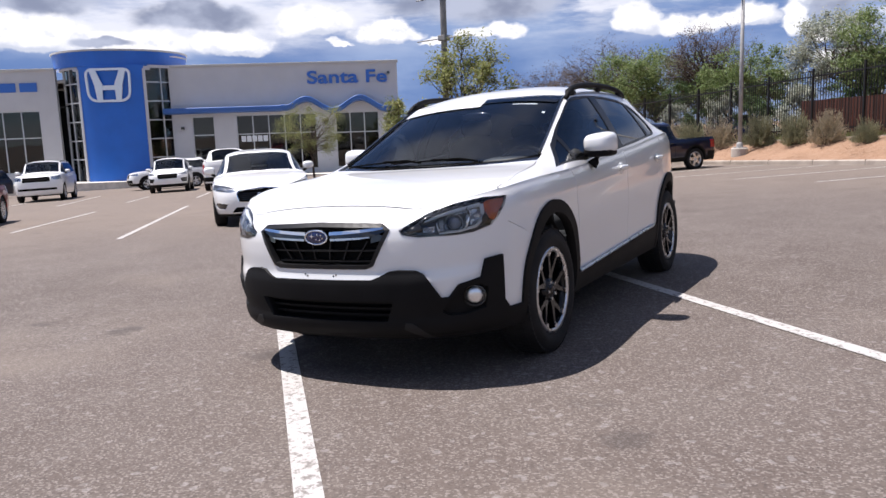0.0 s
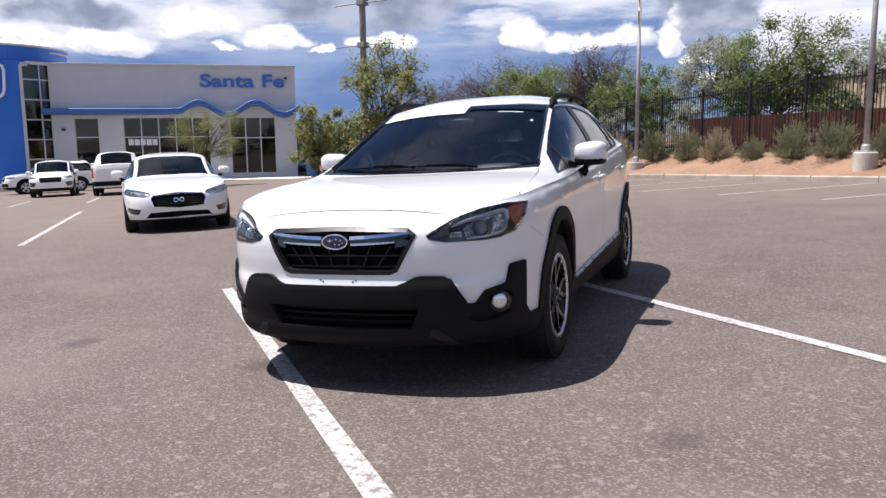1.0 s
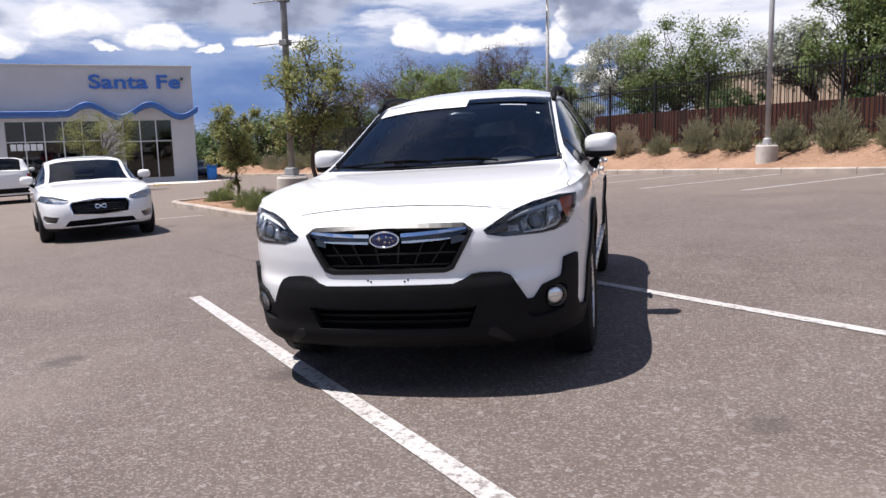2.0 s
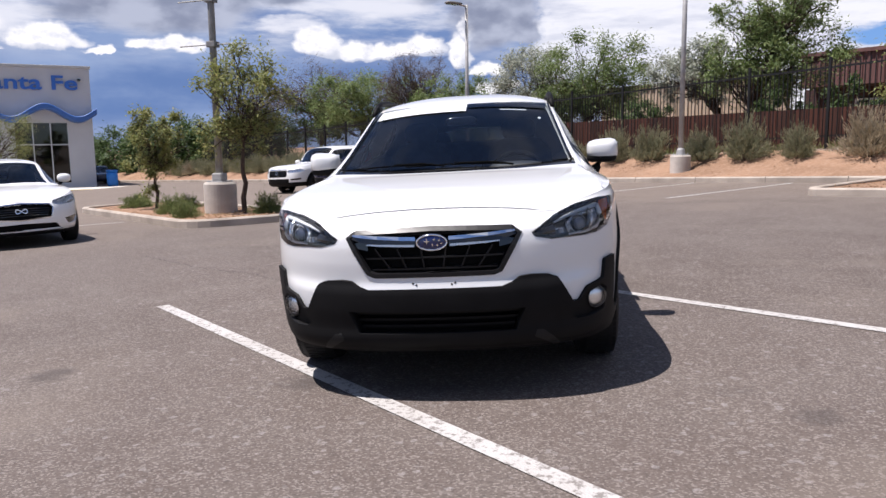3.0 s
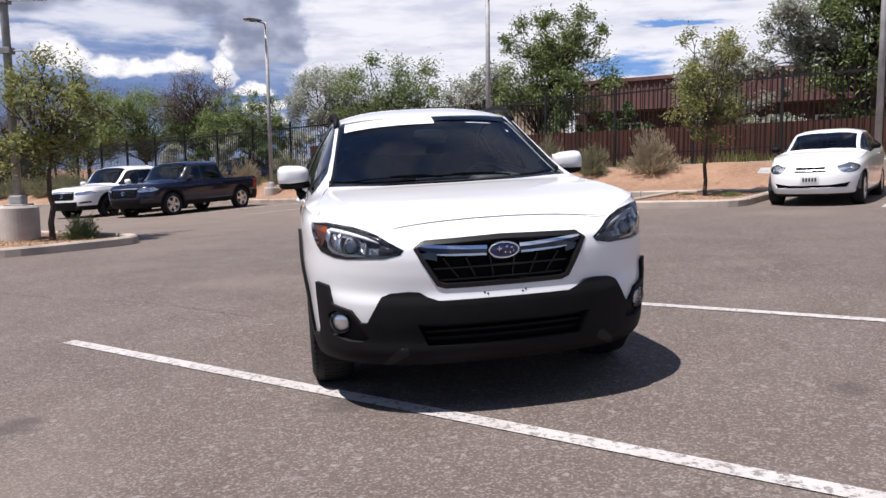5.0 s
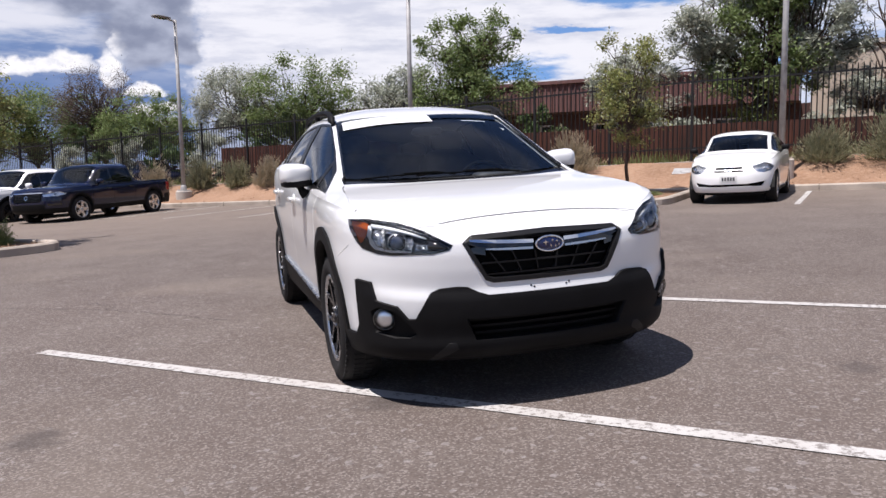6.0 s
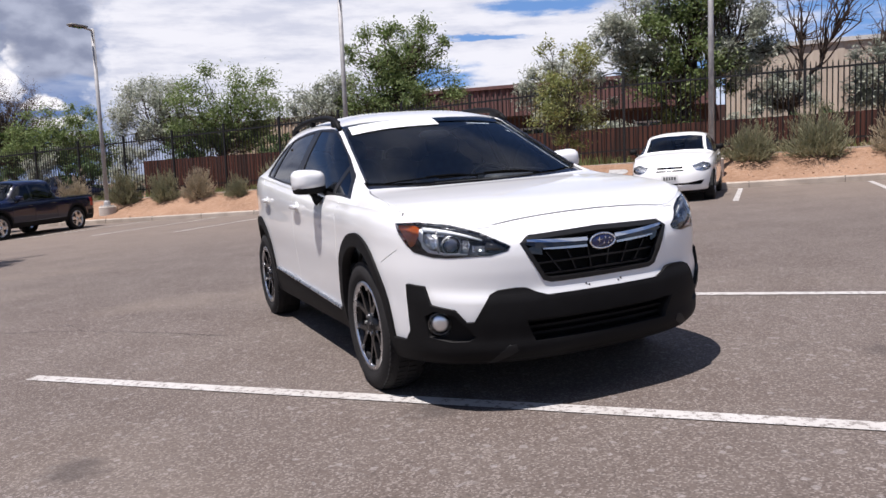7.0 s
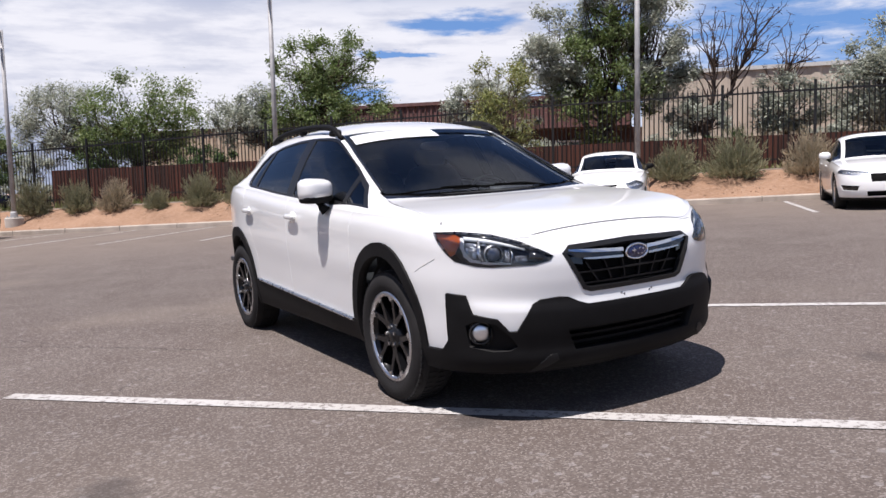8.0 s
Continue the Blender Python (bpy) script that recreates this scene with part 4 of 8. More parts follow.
class Sheet:
    """A flat sheet of faces that is cut into named regions, then bent into a body panel."""

    def __init__(self, xs, rows, fn, name_fn=None):
        self.bm = bmesh.new()
        self.fn = fn
        self.tag = self.bm.faces.layers.int.new("region")
        self.names = {}
        grid = [[self.bm.verts.new((x, z, 0)) for z in rows(x)] for x in xs]
        for a, b in zip(grid, grid[1:]):
            for k in range(len(a) - 1):
                self.bm.faces.new((a[k], b[k], b[k + 1], a[k + 1]))

    def cut(self, name, poly):
        """Cut a polygon into the sheet; faces inside that bear no name yet take this one."""
        bm = self.bm
        for (ax, ay), (bx, by) in zip(poly, poly[1:] + poly[:1]):
            d = Vector((bx - ax, by - ay, 0))
            if d.length < 1e-6:
                continue
            lo_x, hi_x, lo_y, hi_y = min(ax, bx) - 1e-4, max(ax, bx) + 1e-4, min(ay, by) - 1e-4, max(ay, by) + 1e-4
            near = []
            for f in bm.faces:
                xs = [v.co.x for v in f.verts]
                if max(xs) < lo_x or min(xs) > hi_x:
                    continue
                ys = [v.co.y for v in f.verts]
                if max(ys) < lo_y or min(ys) > hi_y:
                    continue
                near.append(f)
            geom = list({e for f in near for e in f.edges} | {v for f in near for v in f.verts}) + near
            bmesh.ops.bisect_plane(bm, geom=geom, dist=1e-5, plane_co=(ax, ay, 0), plane_no=(d.y, -d.x, 0))
        key = self.names.setdefault(name, len(self.names) + 1)
        for f in bm.faces:
            if f[self.tag] == 0:
                c = f.calc_center_median()
                if inside(poly, c.x, c.y):
                    f[self.tag] = key

    def line(self, points, width=0.006, name="gap"):
        """Cut a narrow shut line along points."""
        for (ax, ay), (bx, by) in zip(points, points[1:]):
            d = Vector((bx - ax, by - ay)).normalized() * 1.0
            s = Vector((-d.y, d.x)) * width / 2
            e = d * width * 0.3
            self.cut(name, [(ax - e.x + s.x, ay - e.y + s.y), (ax - e.x - s.x, ay - e.y - s.y), (bx + e.x - s.x, by + e.y - s.y), (bx + e.x + s.x, by + e.y + s.y)])

    def emit(self, *names, lift=0.0, rim=0.012, rest=False, where=None):
        """The mesh of the named regions, bent into place, lifted off the skin, with a turned-in rim."""
        keys = {self.names[n] for n in names if n in self.names}
        if rest:
            keys.add(0)
        faces = [f for f in self.bm.faces if f[self.tag] in keys and (where is None or where(f.calc_center_median()))]
        if not faces:
            return None
        index, points, normals, polys = {}, [], [], []
        for f in faces:
            for v in f.verts:
                if v not in index:
                    index[v] = len(points)
                    p, n = self.fn(v.co.x, v.co.y)
                    points.append(p + n * lift)
                    normals.append(n)
        for f in faces:
            ids = [index[v] for v in f.verts]
            a, b, c = points[ids[0]], points[ids[1]], points[ids[2]]
            area = Vector((0, 0, 0))
            for i in range(1, len(ids) - 1):
                area += (points[ids[i]] - a).cross(points[ids[i + 1]] - a)
            if area.dot(normals[ids[0]]) < 0:
                ids.reverse()
            polys.append(ids)
        loops = [normals[i] for ids in polys for i in ids]
        if rim:
            seen = {}
            for ids in polys:
                for i in range(len(ids)):
                    a, b = ids[i], ids[(i + 1) % len(ids)]
                    seen.setdefault((min(a, b), max(a, b)), []).append((a, b))
            twin = {}

            def down(i):
                if i not in twin:
                    twin[i] = len(points)
                    points.append(points[i] - normals[i] * rim)
                    normals.append(normals[i])
                return twin[i]

            for uses in seen.values():
                if len(uses) == 1:
                    a, b = uses[0]
                    polys.append([b, a, down(a), down(b)])
                    loops += [Vector((0, 0, 0))] * 4
        data = bpy.data.meshes.new("panel")
        data.from_pydata([tuple(p) for p in points], [], polys)
        data.polygons.foreach_set("use_smooth", [True] * len(data.polygons))
        data.update()
        data.normals_split_custom_set([tuple(n) for n in loops])
        return data


class Body:
    """The skin of a vehicle. It faces -y; z = 0 is the ground. The tub is a belt of (way round, height); the upper is (y, way across)."""

    def __init__(self, spec, fine=1.0):
        self.spec = spec
        pts = [Vector(p) for p in spec["outline"]]
        dense_pts = []
        for i in range(len(pts) - 1):
            p0, p1, p2 = pts[i - 1] if i else Vector((-pts[1].x, pts[1].y)), pts[i], pts[i + 1]
            p3 = pts[i + 2] if i + 2 < len(pts) else Vector((-pts[i].x, pts[i].y))
            for k in range(12):
                t = k / 12
                dense_pts.append(0.5 * (2 * p1 + (p2 - p0) * t + (2 * p0 - 5 * p1 + 4 * p2 - p3) * t * t + (3 * p1 - p0 - 3 * p2 + p3) * t ** 3))
        dense_pts.append(pts[-1])
        self.plan = dense_pts
        self.arc = [0.0]
        for a, b in zip(dense_pts, dense_pts[1:]):
            self.arc.append(self.arc[-1] + (b - a).length)
        self.length = self.arc[-1]
        self.zb = spec["sill"]
        ring = []
        for s in [self.length * k / 160 for k in range(161)]:
            p, n = self.tub(s, self.top(s))
            ring.append((p.y, max(0.0, p.x), s, p.z))
        self.ring = ring
        steps = int(46 * fine)
        xs = sorted({round(-self.length + 2 * self.length * k / (2 * steps), 5) for k in range(2 * steps + 1)})
        heights = int(16 * fine)
        self.tub_sheet = Sheet(xs, lambda s: [self.zb + (self.top(s) - self.zb) * k / heights for k in range(heights + 1)], self.tub)
        y0, y1 = ring[0][0] + 0.002, ring[-1][0] - 0.002
        ys = [y0 + (y1 - y0) * k / int(70 * fine) for k in range(int(70 * fine) + 1)]
        cells = int(10 * fine)
        ws = sorted({k / cells for k in range(-2 * cells, 2 * cells + 1)})
        self.upper_sheet = Sheet(ys, lambda y: ws, self.upper)

    def plan_at(self, s):
        a = min(abs(s), self.length)
        lo, hi = 0, len(self.arc) - 1
        while hi - lo > 1:
            mid = (lo + hi) // 2
            if self.arc[mid] <= a:
                lo = mid
            else:
                hi = mid
        t = (a - self.arc[lo]) / max(1e-9, self.arc[hi] - self.arc[lo])
        p = self.plan[lo].lerp(self.plan[hi], t)
        before, after = self.plan[max(lo - 1, 0)], self.plan[min(hi + 1, len(self.plan) - 1)]
        d = ((self.plan[hi] - before).normalized() * (1 - t) + (after - self.plan[lo]).normalized() * t).normalized()
        if a < 1e-6 or a > self.length - 1e-6:
            d = Vector((1, 0)) if a < 1e-6 else Vector((-1, 0))
        out = Vector((d.y, -d.x))
        sign = 1 if s >= 0 else -1
        return Vector((p.x * sign, p.y)), Vector((out.x * sign, out.y))

    def top(self, s):
        return curve_at(self.spec["top"], self.plan_at(s)[0].y)

    def tub_point(self, s, z):
        p, n = self.plan_at(s)
        f = (z - self.zb) / (self.top(s) - self.zb)
        front = step(-p.y, self.spec.get("front_blend", 1.75), self.spec.get("front_blend", 1.75) + 0.4)
        inset = curve_at(self.spec["side_inset"], f) * (1 - front) + curve_at(self.spec["front_inset"], f) * front
        return Vector((p.x - n.x * inset, p.y - n.y * inset, z))

    def tub(self, s, z):
        e = 0.01
        p = self.tub_point(s, z)
        a = self.tub_point(s + e, z) - self.tub_point(s - e, z)
        b = self.tub_point(s, z + e) - self.tub_point(s, z - e)
        n = a.cross(b)
        return p, n.normalized() if n.length > 1e-12 else Vector((0, -1, 0))

    def edge(self, y):
        ring = self.ring
        if y <= ring[0][0]:
            return 0.0
        for (y0, x0, s0, z0), (y1, x1, s1, z1) in zip(ring, ring[1:]):
            if y0 <= y <= y1:
                return x0 + (x1 - x0) * (y - y0) / max(1e-9, y1 - y0)
        return 0.0

    def edge_z(self, y):
        """Height at which the upper meets the tub."""
        ring = self.ring
        if y <= ring[0][0]:
            return ring[0][3]
        for (y0, x0, s0, z0), (y1, x1, s1, z1) in zip(ring, ring[1:]):
            if y0 <= y <= y1:
                return z0 + (z1 - z0) * (y - y0) / max(1e-9, y1 - y0)
        return ring[-1][3]

    def upper_point(self, y, w):
        q, sign = abs(w), (1 if w >= 0 else -1)
        xe = self.edge(y)
        ze = self.edge_z(y)
        xp = min(curve_at(self.spec["pillar_x"], y), xe * 0.94)
        zp = ze + curve_at(self.spec["pillar_up"], y)
        zc = max(curve_at(self.spec["crown"], y), zp + 0.002)
        nose = min(1.0, max(0.0, (y - self.ring[0][0]) / 0.08)) ** 0.5
        zp, zc = ze + (zp - ze) * nose, ze + (zc - ze) * nose
        if q <= 1:
            power = curve_at(self.spec["bow"], y)
            return Vector((xp * q * sign, y, zp + (zc - zp) * (1 - q ** power)))
        k = 2 - q
        swell = (curve_at(self.spec["swell_y"], y) if "swell_y" in self.spec else self.spec.get("swell", 0.02)) * 4 * k * (1 - k) * min(1.0, max(0.0, (zp - ze) / 0.3))
        return Vector(((xe + (xp - xe) * k + swell) * sign, y, ze + (zp - ze) * (k - 0.0)))

    def upper(self, y, w):
        e = 0.012
        p = self.upper_point(y, w)
        a = self.upper_point(y + e, w) - self.upper_point(y - e, w)
        lo, hi = max(-2, w - 0.02), min(2, w + 0.02)
        b = self.upper_point(y, hi) - self.upper_point(y, lo)
        n = b.cross(a)
        return p, (-n if n.z < 0 and abs(w) < 1 else n).normalized() if n.length > 1e-12 else Vector((0, 0, 1))

    # places on the flat sheets
    def fx(self, x, z):
        """A place on the front from its distance off the middle."""
        for i, p in enumerate(self.plan):
            if i and p.x >= abs(x):
                a = self.plan[i - 1]
                t = (abs(x) - a.x) / max(1e-9, p.x - a.x)
                s = self.arc[i - 1] + t * (self.arc[i] - self.arc[i - 1])
                return (s if x >= 0 else -s, z)
        return (0, z)

    def sy(self, y, z, side=1):
        """A place on the side from its y."""
        for i, p in enumerate(self.plan):
            if p.y >= y:
                a = self.plan[i - 1]
                t = (y - a.y) / max(1e-9, p.y - a.y)
                return (side * (self.arc[i - 1] + t * (self.arc[i] - self.arc[i - 1])), z)
        return (side * self.length, z)

    def rx(self, x, z):
        """A place on the rear from its distance off the middle."""
        for i in range(len(self.plan) - 1, 0, -1):
            p, a = self.plan[i - 1], self.plan[i]
            if p.x >= abs(x):
                t = (abs(x) - a.x) / max(1e-9, p.x - a.x)
                s = self.arc[i] - t * (self.arc[i] - self.arc[i - 1])
                return (s if x >= 0 else -s, z)
        return (self.length, z)

    def gy(self, y, z, side=1):
        """A place on the side glass from its y and z."""
        ze = self.edge_z(y)
        zp = ze + curve_at(self.spec["pillar_up"], y)
        k = min(1.0, max(0.0, (z - ze) / max(1e-6, zp - ze)))
        return (y, side * (2 - k))


def fill(points, gap=0.08):
    """Add points along the edges of an outline, so that it bends with the sheet."""
    return dense(points, gap)


def lathe(profile, count=40):
    """A body of revolution about the x axis from (x, radius)."""
    bm = bmesh.new()
    rings = [[bm.verts.new((x, r * math.cos(2 * math.pi * k / count), r * math.sin(2 * math.pi * k / count))) for k in range(count)] for x, r in profile]
    for a, b in zip(rings, rings[1:]):
        for k in range(count):
            bm.faces.new((a[k], a[(k + 1) % count], b[(k + 1) % count], b[k]))
    bmesh.ops.recalc_face_normals(bm, faces=bm.faces[:])
    return bm


WHEELS = {}


def wheel_meshes(radius, width, rim_r, style):
    """Meshes of a wheel about the x axis, its outer face towards +x: tyre, rim barrel, spokes, bright faces, disc."""
    key = (radius, width, rim_r, style)
    if key in WHEELS:
        return WHEELS[key]
    h = width / 2
    tyre = lathe([(-h * 0.80, rim_r - 0.01), (-h * 0.96, rim_r + 0.03), (-h, (radius + rim_r) / 2), (-h * 0.93, radius - 0.035), (-h * 0.80, radius - 0.010), (-h * 0.5, radius - 0.001), (0, radius),
                  (h * 0.5, radius - 0.001), (h * 0.80, radius - 0.010), (h * 0.93, radius - 0.035), (h, (radius + rim_r) / 2), (h * 0.97, rim_r + 0.03), (h * 0.86, rim_r + 0.004), (h * 0.80, rim_r - 0.01)], 56)
    tread = bmesh.new()
    if style == "two_tone":
        for k in range(64):
            a = 2 * math.pi * k / 64
            for x0, x1, tw in ((-0.98, -0.62, 0.25), (-0.52, -0.06, -0.2), (0.06, 0.52, 0.2), (0.62, 0.98, -0.25)):
                m = Matrix.Rotation(a + tw * 0.06, 4, "X")
                add_box(tread, h * x0 * 0.86, h * x1 * 0.86, -0.011, 0.011, radius - 0.012 - (0.010 if abs(x0 + x1) > 1.2 else 0), radius + 0.003 - (0.010 if abs(x0 + x1) > 1.2 else 0), 0, m)
    barrel = lathe([(h * 0.86, rim_r + 0.004), (h * 0.80, rim_r - 0.014), (h * 0.45, rim_r - 0.026), (-h * 0.7, rim_r - 0.03)], 48)
    flange = 0.017 if style == "two_tone" else 0.014
    lip = lathe([(h * 0.80, rim_r + 0.004), (h * 0.885, rim_r + 0.002), (h * 0.885, rim_r - flange), (h * 0.80, rim_r - flange - 0.006)], 56)
    spoke, tab, nut = bmesh.new(), bmesh.new(), bmesh.new()
    face = h * 0.86
    deep = lambda r: 0.018 * (1 - abs(r) / rim_r)
    if style == "two_tone":
        # one forked spoke: a broad root that parts into two arms
        for side in (-1, 1):
            out = [(0.0, 0.045), (side * 0.026, 0.045), (side * 0.022, 0.085), (side * 0.044, 0.135), (side * 0.082, rim_r - 0.014), (side * 0.054, rim_r - 0.010), (side * 0.026, 0.150), (0.0, 0.108)]
            verts_f = [spoke.verts.new((face - 0.006 - deep(r), y, r)) for y, r in out]
            verts_b = [spoke.verts.new((face - 0.055, y * 0.96, r)) for y, r in out]
            spoke.faces.new(verts_f if side > 0 else verts_f[::-1])
            for i in range(len(out)):
                j = (i + 1) % len(out)
                spoke.faces.new((verts_f[i], verts_b[i], verts_b[j], verts_f[j]) if side > 0 else (verts_f[j], verts_b[j], verts_b[i], verts_f[i]))
        top = [(0.046, rim_r - 0.050), (0.068, rim_r - 0.050), (0.094, rim_r - 0.024), (0.036, rim_r - 0.014)]
        up = [tab.verts.new((face + 0.001 - deep(r), y, r)) for y, r in top]
        low = [tab.verts.new((face - 0.008 - deep(r), y, r)) for y, r in top]
        tab.faces.new(up)
        for i in range(4):
            tab.faces.new((up[i], low[i], low[(i + 1) % 4], up[(i + 1) % 4]))
    else:
        w = 0.05 if style == "five" else 0.024
        add_box(spoke, face - 0.05, face - 0.004, -w, w, 0.04, rim_r - 0.01, 0.006)
    hub = lathe([(face - 0.06, 0.070), (face - 0.020, 0.066), (face - 0.012, 0.055), (face - 0.010, 0.034), (face - 0.004, 0.030), (face - 0.003, 0.0005)], 24)
    bmesh.ops.create_cone(nut, segments=6, radius1=0.010, radius2=0.009, depth=0.02, cap_ends=True, matrix=Matrix.Translation((face - 0.012, 0, 0.048)) @ Matrix.Rotation(math.pi / 2, 4, "Y"))
    disc = lathe([(-0.01, 0.001), (-0.01, rim_r - 0.055), (0.012, rim_r - 0.055), (0.012, 0.001)], 32)
    made = {"tyre": mesh_of(tyre, "tyre", True), "rim": mesh_of(barrel, "rim", True), "lip": mesh_of(lip, "rim_lip", True), "spoke": mesh_of(spoke, "spoke"),
            "hub": mesh_of(hub, "hub_cap", True), "nut": mesh_of(nut, "wheel_nut"), "disc": mesh_of(disc, "brake_disc", True), "tab": mesh_of(tab, "rim_tab"), "tread": mesh_of(tread, "tread")}
    WHEELS[key] = made
    return made


def wheel(parent, x, y, radius, width, rim_r, style, dark, turn=0.0):
    """A wheel at the side of a vehicle, with its tyre, rim, spokes and hub as parts."""
    made = wheel_meshes(radius, width, rim_r, style)
    m = Matrix.Translation((x, y, radius - 0.008)) @ (Matrix() if x > 0 else Matrix.Rotation(math.pi, 4, "Z")) @ Matrix.Rotation(turn, 4, "X")
    ob = new("wheel")
    ob.parent, ob.matrix_basis, ob.empty_display_size = parent, m, 0.1
    fancy = style == "two_tone"
    body = M_RIMBLACK if dark else M_SATIN

    def add(key, name, mat, label="", at=None):
        data = made[key] if dark or key in ("tyre", "disc", "lip") else made[key].copy()
        if data.materials and data.materials[0] is not mat:
            data = data.copy()
            data.materials.clear()
        part(name, data, mat, ob, label, m=at)

    add("tyre", "tyre", M_TYRE)
    if fancy:
        add("tread", "tread", M_TYRE)
    add("rim", "rim", body)
    add("lip", "rim_lip", M_SATIN if not (dark and not fancy) else body)
    count = 10 if style == "ten" else 5
    for k in range(count):
        at = Matrix.Rotation(2 * math.pi * k / count, 4, "X")
        add("spoke", "spoke", body, at=at)
        if fancy:
            add("tab", "rim_tab", M_SATIN, at=at)
            add("tab", "rim_tab", M_SATIN, at=at @ Matrix.Rotation(-0.64, 4, "X"))
            add("nut", "wheel_nut", M_SATIN, at=at @ Matrix.Rotation(0.6, 4, "X"))
    add("hub", "hub_cap", body)
    add("disc", "brake_disc", M_DISC)
    return ob


def ellipsoid(cx, cy, cz, rx, ry, rz, cuts=12, m=None):
    bm = bmesh.new()
    at = Matrix.Translation((cx, cy, cz)) @ (m if m is not None else Matrix()) @ Matrix.Diagonal((rx, ry, rz, 1))
    bmesh.ops.create_uvsphere(bm, u_segments=cuts * 2, v_segments=cuts, radius=1.0, matrix=at)
    return bm


def super_box(cx, cy, cz, rx, ry, rz, power=4.0, cuts=10, m=None, taper=None):
    """A soft-edged box: a sphere pushed out towards its corners."""
    bm = bmesh.new()
    bmesh.ops.create_uvsphere(bm, u_segments=cuts * 2, v_segments=cuts, radius=1.0)
    for v in bm.verts:
        a = (abs(v.co.x) ** power + abs(v.co.y) ** power + abs(v.co.z) ** power) ** (1 / power)
        v.co = v.co / a
        if taper:
            taper(v)
        v.co = Vector((v.co.x * rx, v.co.y * ry, v.co.z * rz))
    bmesh.ops.transform(bm, matrix=Matrix.Translation((cx, cy, cz)) @ (m if m is not None else Matrix()), verts=bm.verts[:])
    return bm


def put(name, data, mat, parent, label=""):
    if data is None:
        return None
    data.name = name
    return part(name, data, mat, parent, label)

# ---- the white crossover in the middle ----
CAR_M = Matrix.Rotation(-math.atan(0.040), 4, "Y") @ Matrix.Rotation(-math.atan(0.006), 4, "X")

CROSSOVER = {
    "outline": [(0, -2.235), (0.20, -2.228), (0.39, -2.197), (0.56, -2.137), (0.71, -2.030), (0.812, -1.875), (0.862, -1.70), (0.880, -1.5), (0.882, -1.2), (0.868, -0.85), (0.866, -0.4), (0.868, 0.3),
                (0.868, 0.9), (0.868, 1.25), (0.840, 1.55), (0.775, 1.82), (0.68, 2.02), (0.53, 2.16), (0.28, 2.235), (0, 2.245)],
    "swell_y": [(-2.3, 0.02), (0.95, 0.02), (1.2, 0.0), (1.5, -0.040), (1.9, -0.055), (2.3, -0.02)],
    "sill": 0.245,
    "top": [(-2.235, 0.842), (-2.15, 0.852), (-2.0, 0.890), (-1.85, 0.918), (-1.7, 0.937), (-1.5, 0.952), (-1.2, 0.964), (-1.0, 0.970), (-0.5, 0.998), (0, 1.034), (0.5, 1.075), (1.0, 1.120), (1.4, 1.15), (1.8, 1.12), (2.1, 1.02), (2.245, 0.98)],
    "side_inset": [(0, 0.052), (0.08, 0.034), (0.18, 0.022), (0.42, 0.010), (0.62, 0.0), (0.75, 0.003), (0.86, 0.004), (0.94, 0.014), (1, 0.034)],
    "front_inset": [(0, 0.075), (0.05, 0.036), (0.10, 0.022), (0.18, 0.020), (0.32, 0.005), (0.45, 0.0), (0.54, 0.012), (0.7, 0.006), (0.82, 0.008), (0.90, 0.022), (0.95, 0.052), (1, 0.098)],
    "pillar_x": [(-2.2, 0.80), (-1.5, 0.765), (-1.1, 0.730), (-1.0, 0.714), (-0.6, 0.652), (-0.25, 0.602), (0, 0.598), (0.5, 0.598), (1.0, 0.585), (1.5, 0.552), (1.85, 0.53), (2.1, 0.60)],
    "pillar_up": [(-2.2, 0.0005), (-2.12, 0.0005), (-2.0, 0.006), (-1.5, 0.030), (-1.12, 0.062), (-1.0, 0.096), (-0.6, 0.264), (-0.25, 0.406), (0, 0.425), (0.5, 0.400), (1.0, 0.340), (1.5, 0.245), (1.8, 0.185), (2.0, 0.09), (2.1, 0.03), (2.2, 0.01)],
    "crown": [(-2.137, 0.845), (-2.085, 0.876), (-2.0, 0.907), (-1.9, 0.932), (-1.6, 0.976), (-1.3, 1.010), (-1.14, 1.028), (-1.09, 1.050), (-1.0, 1.100), (-0.8, 1.213), (-0.6, 1.318), (-0.4, 1.412), (-0.25, 1.470), (-0.1, 1.508), (0.2, 1.543),
              (0.6, 1.545), (1.0, 1.520), (1.5, 1.45), (1.8, 1.395), (1.95, 1.22), (2.1, 1.06), (2.24, 1.0)],
    "bow": [(-2.2, 2.0), (-1.2, 2.6), (-1.0, 2.3), (-0.3, 2.6), (0, 3.0), (1.6, 3.0), (2.1, 2.4)],
}


def both(fn):
    for side in (1, -1):
        fn(side)


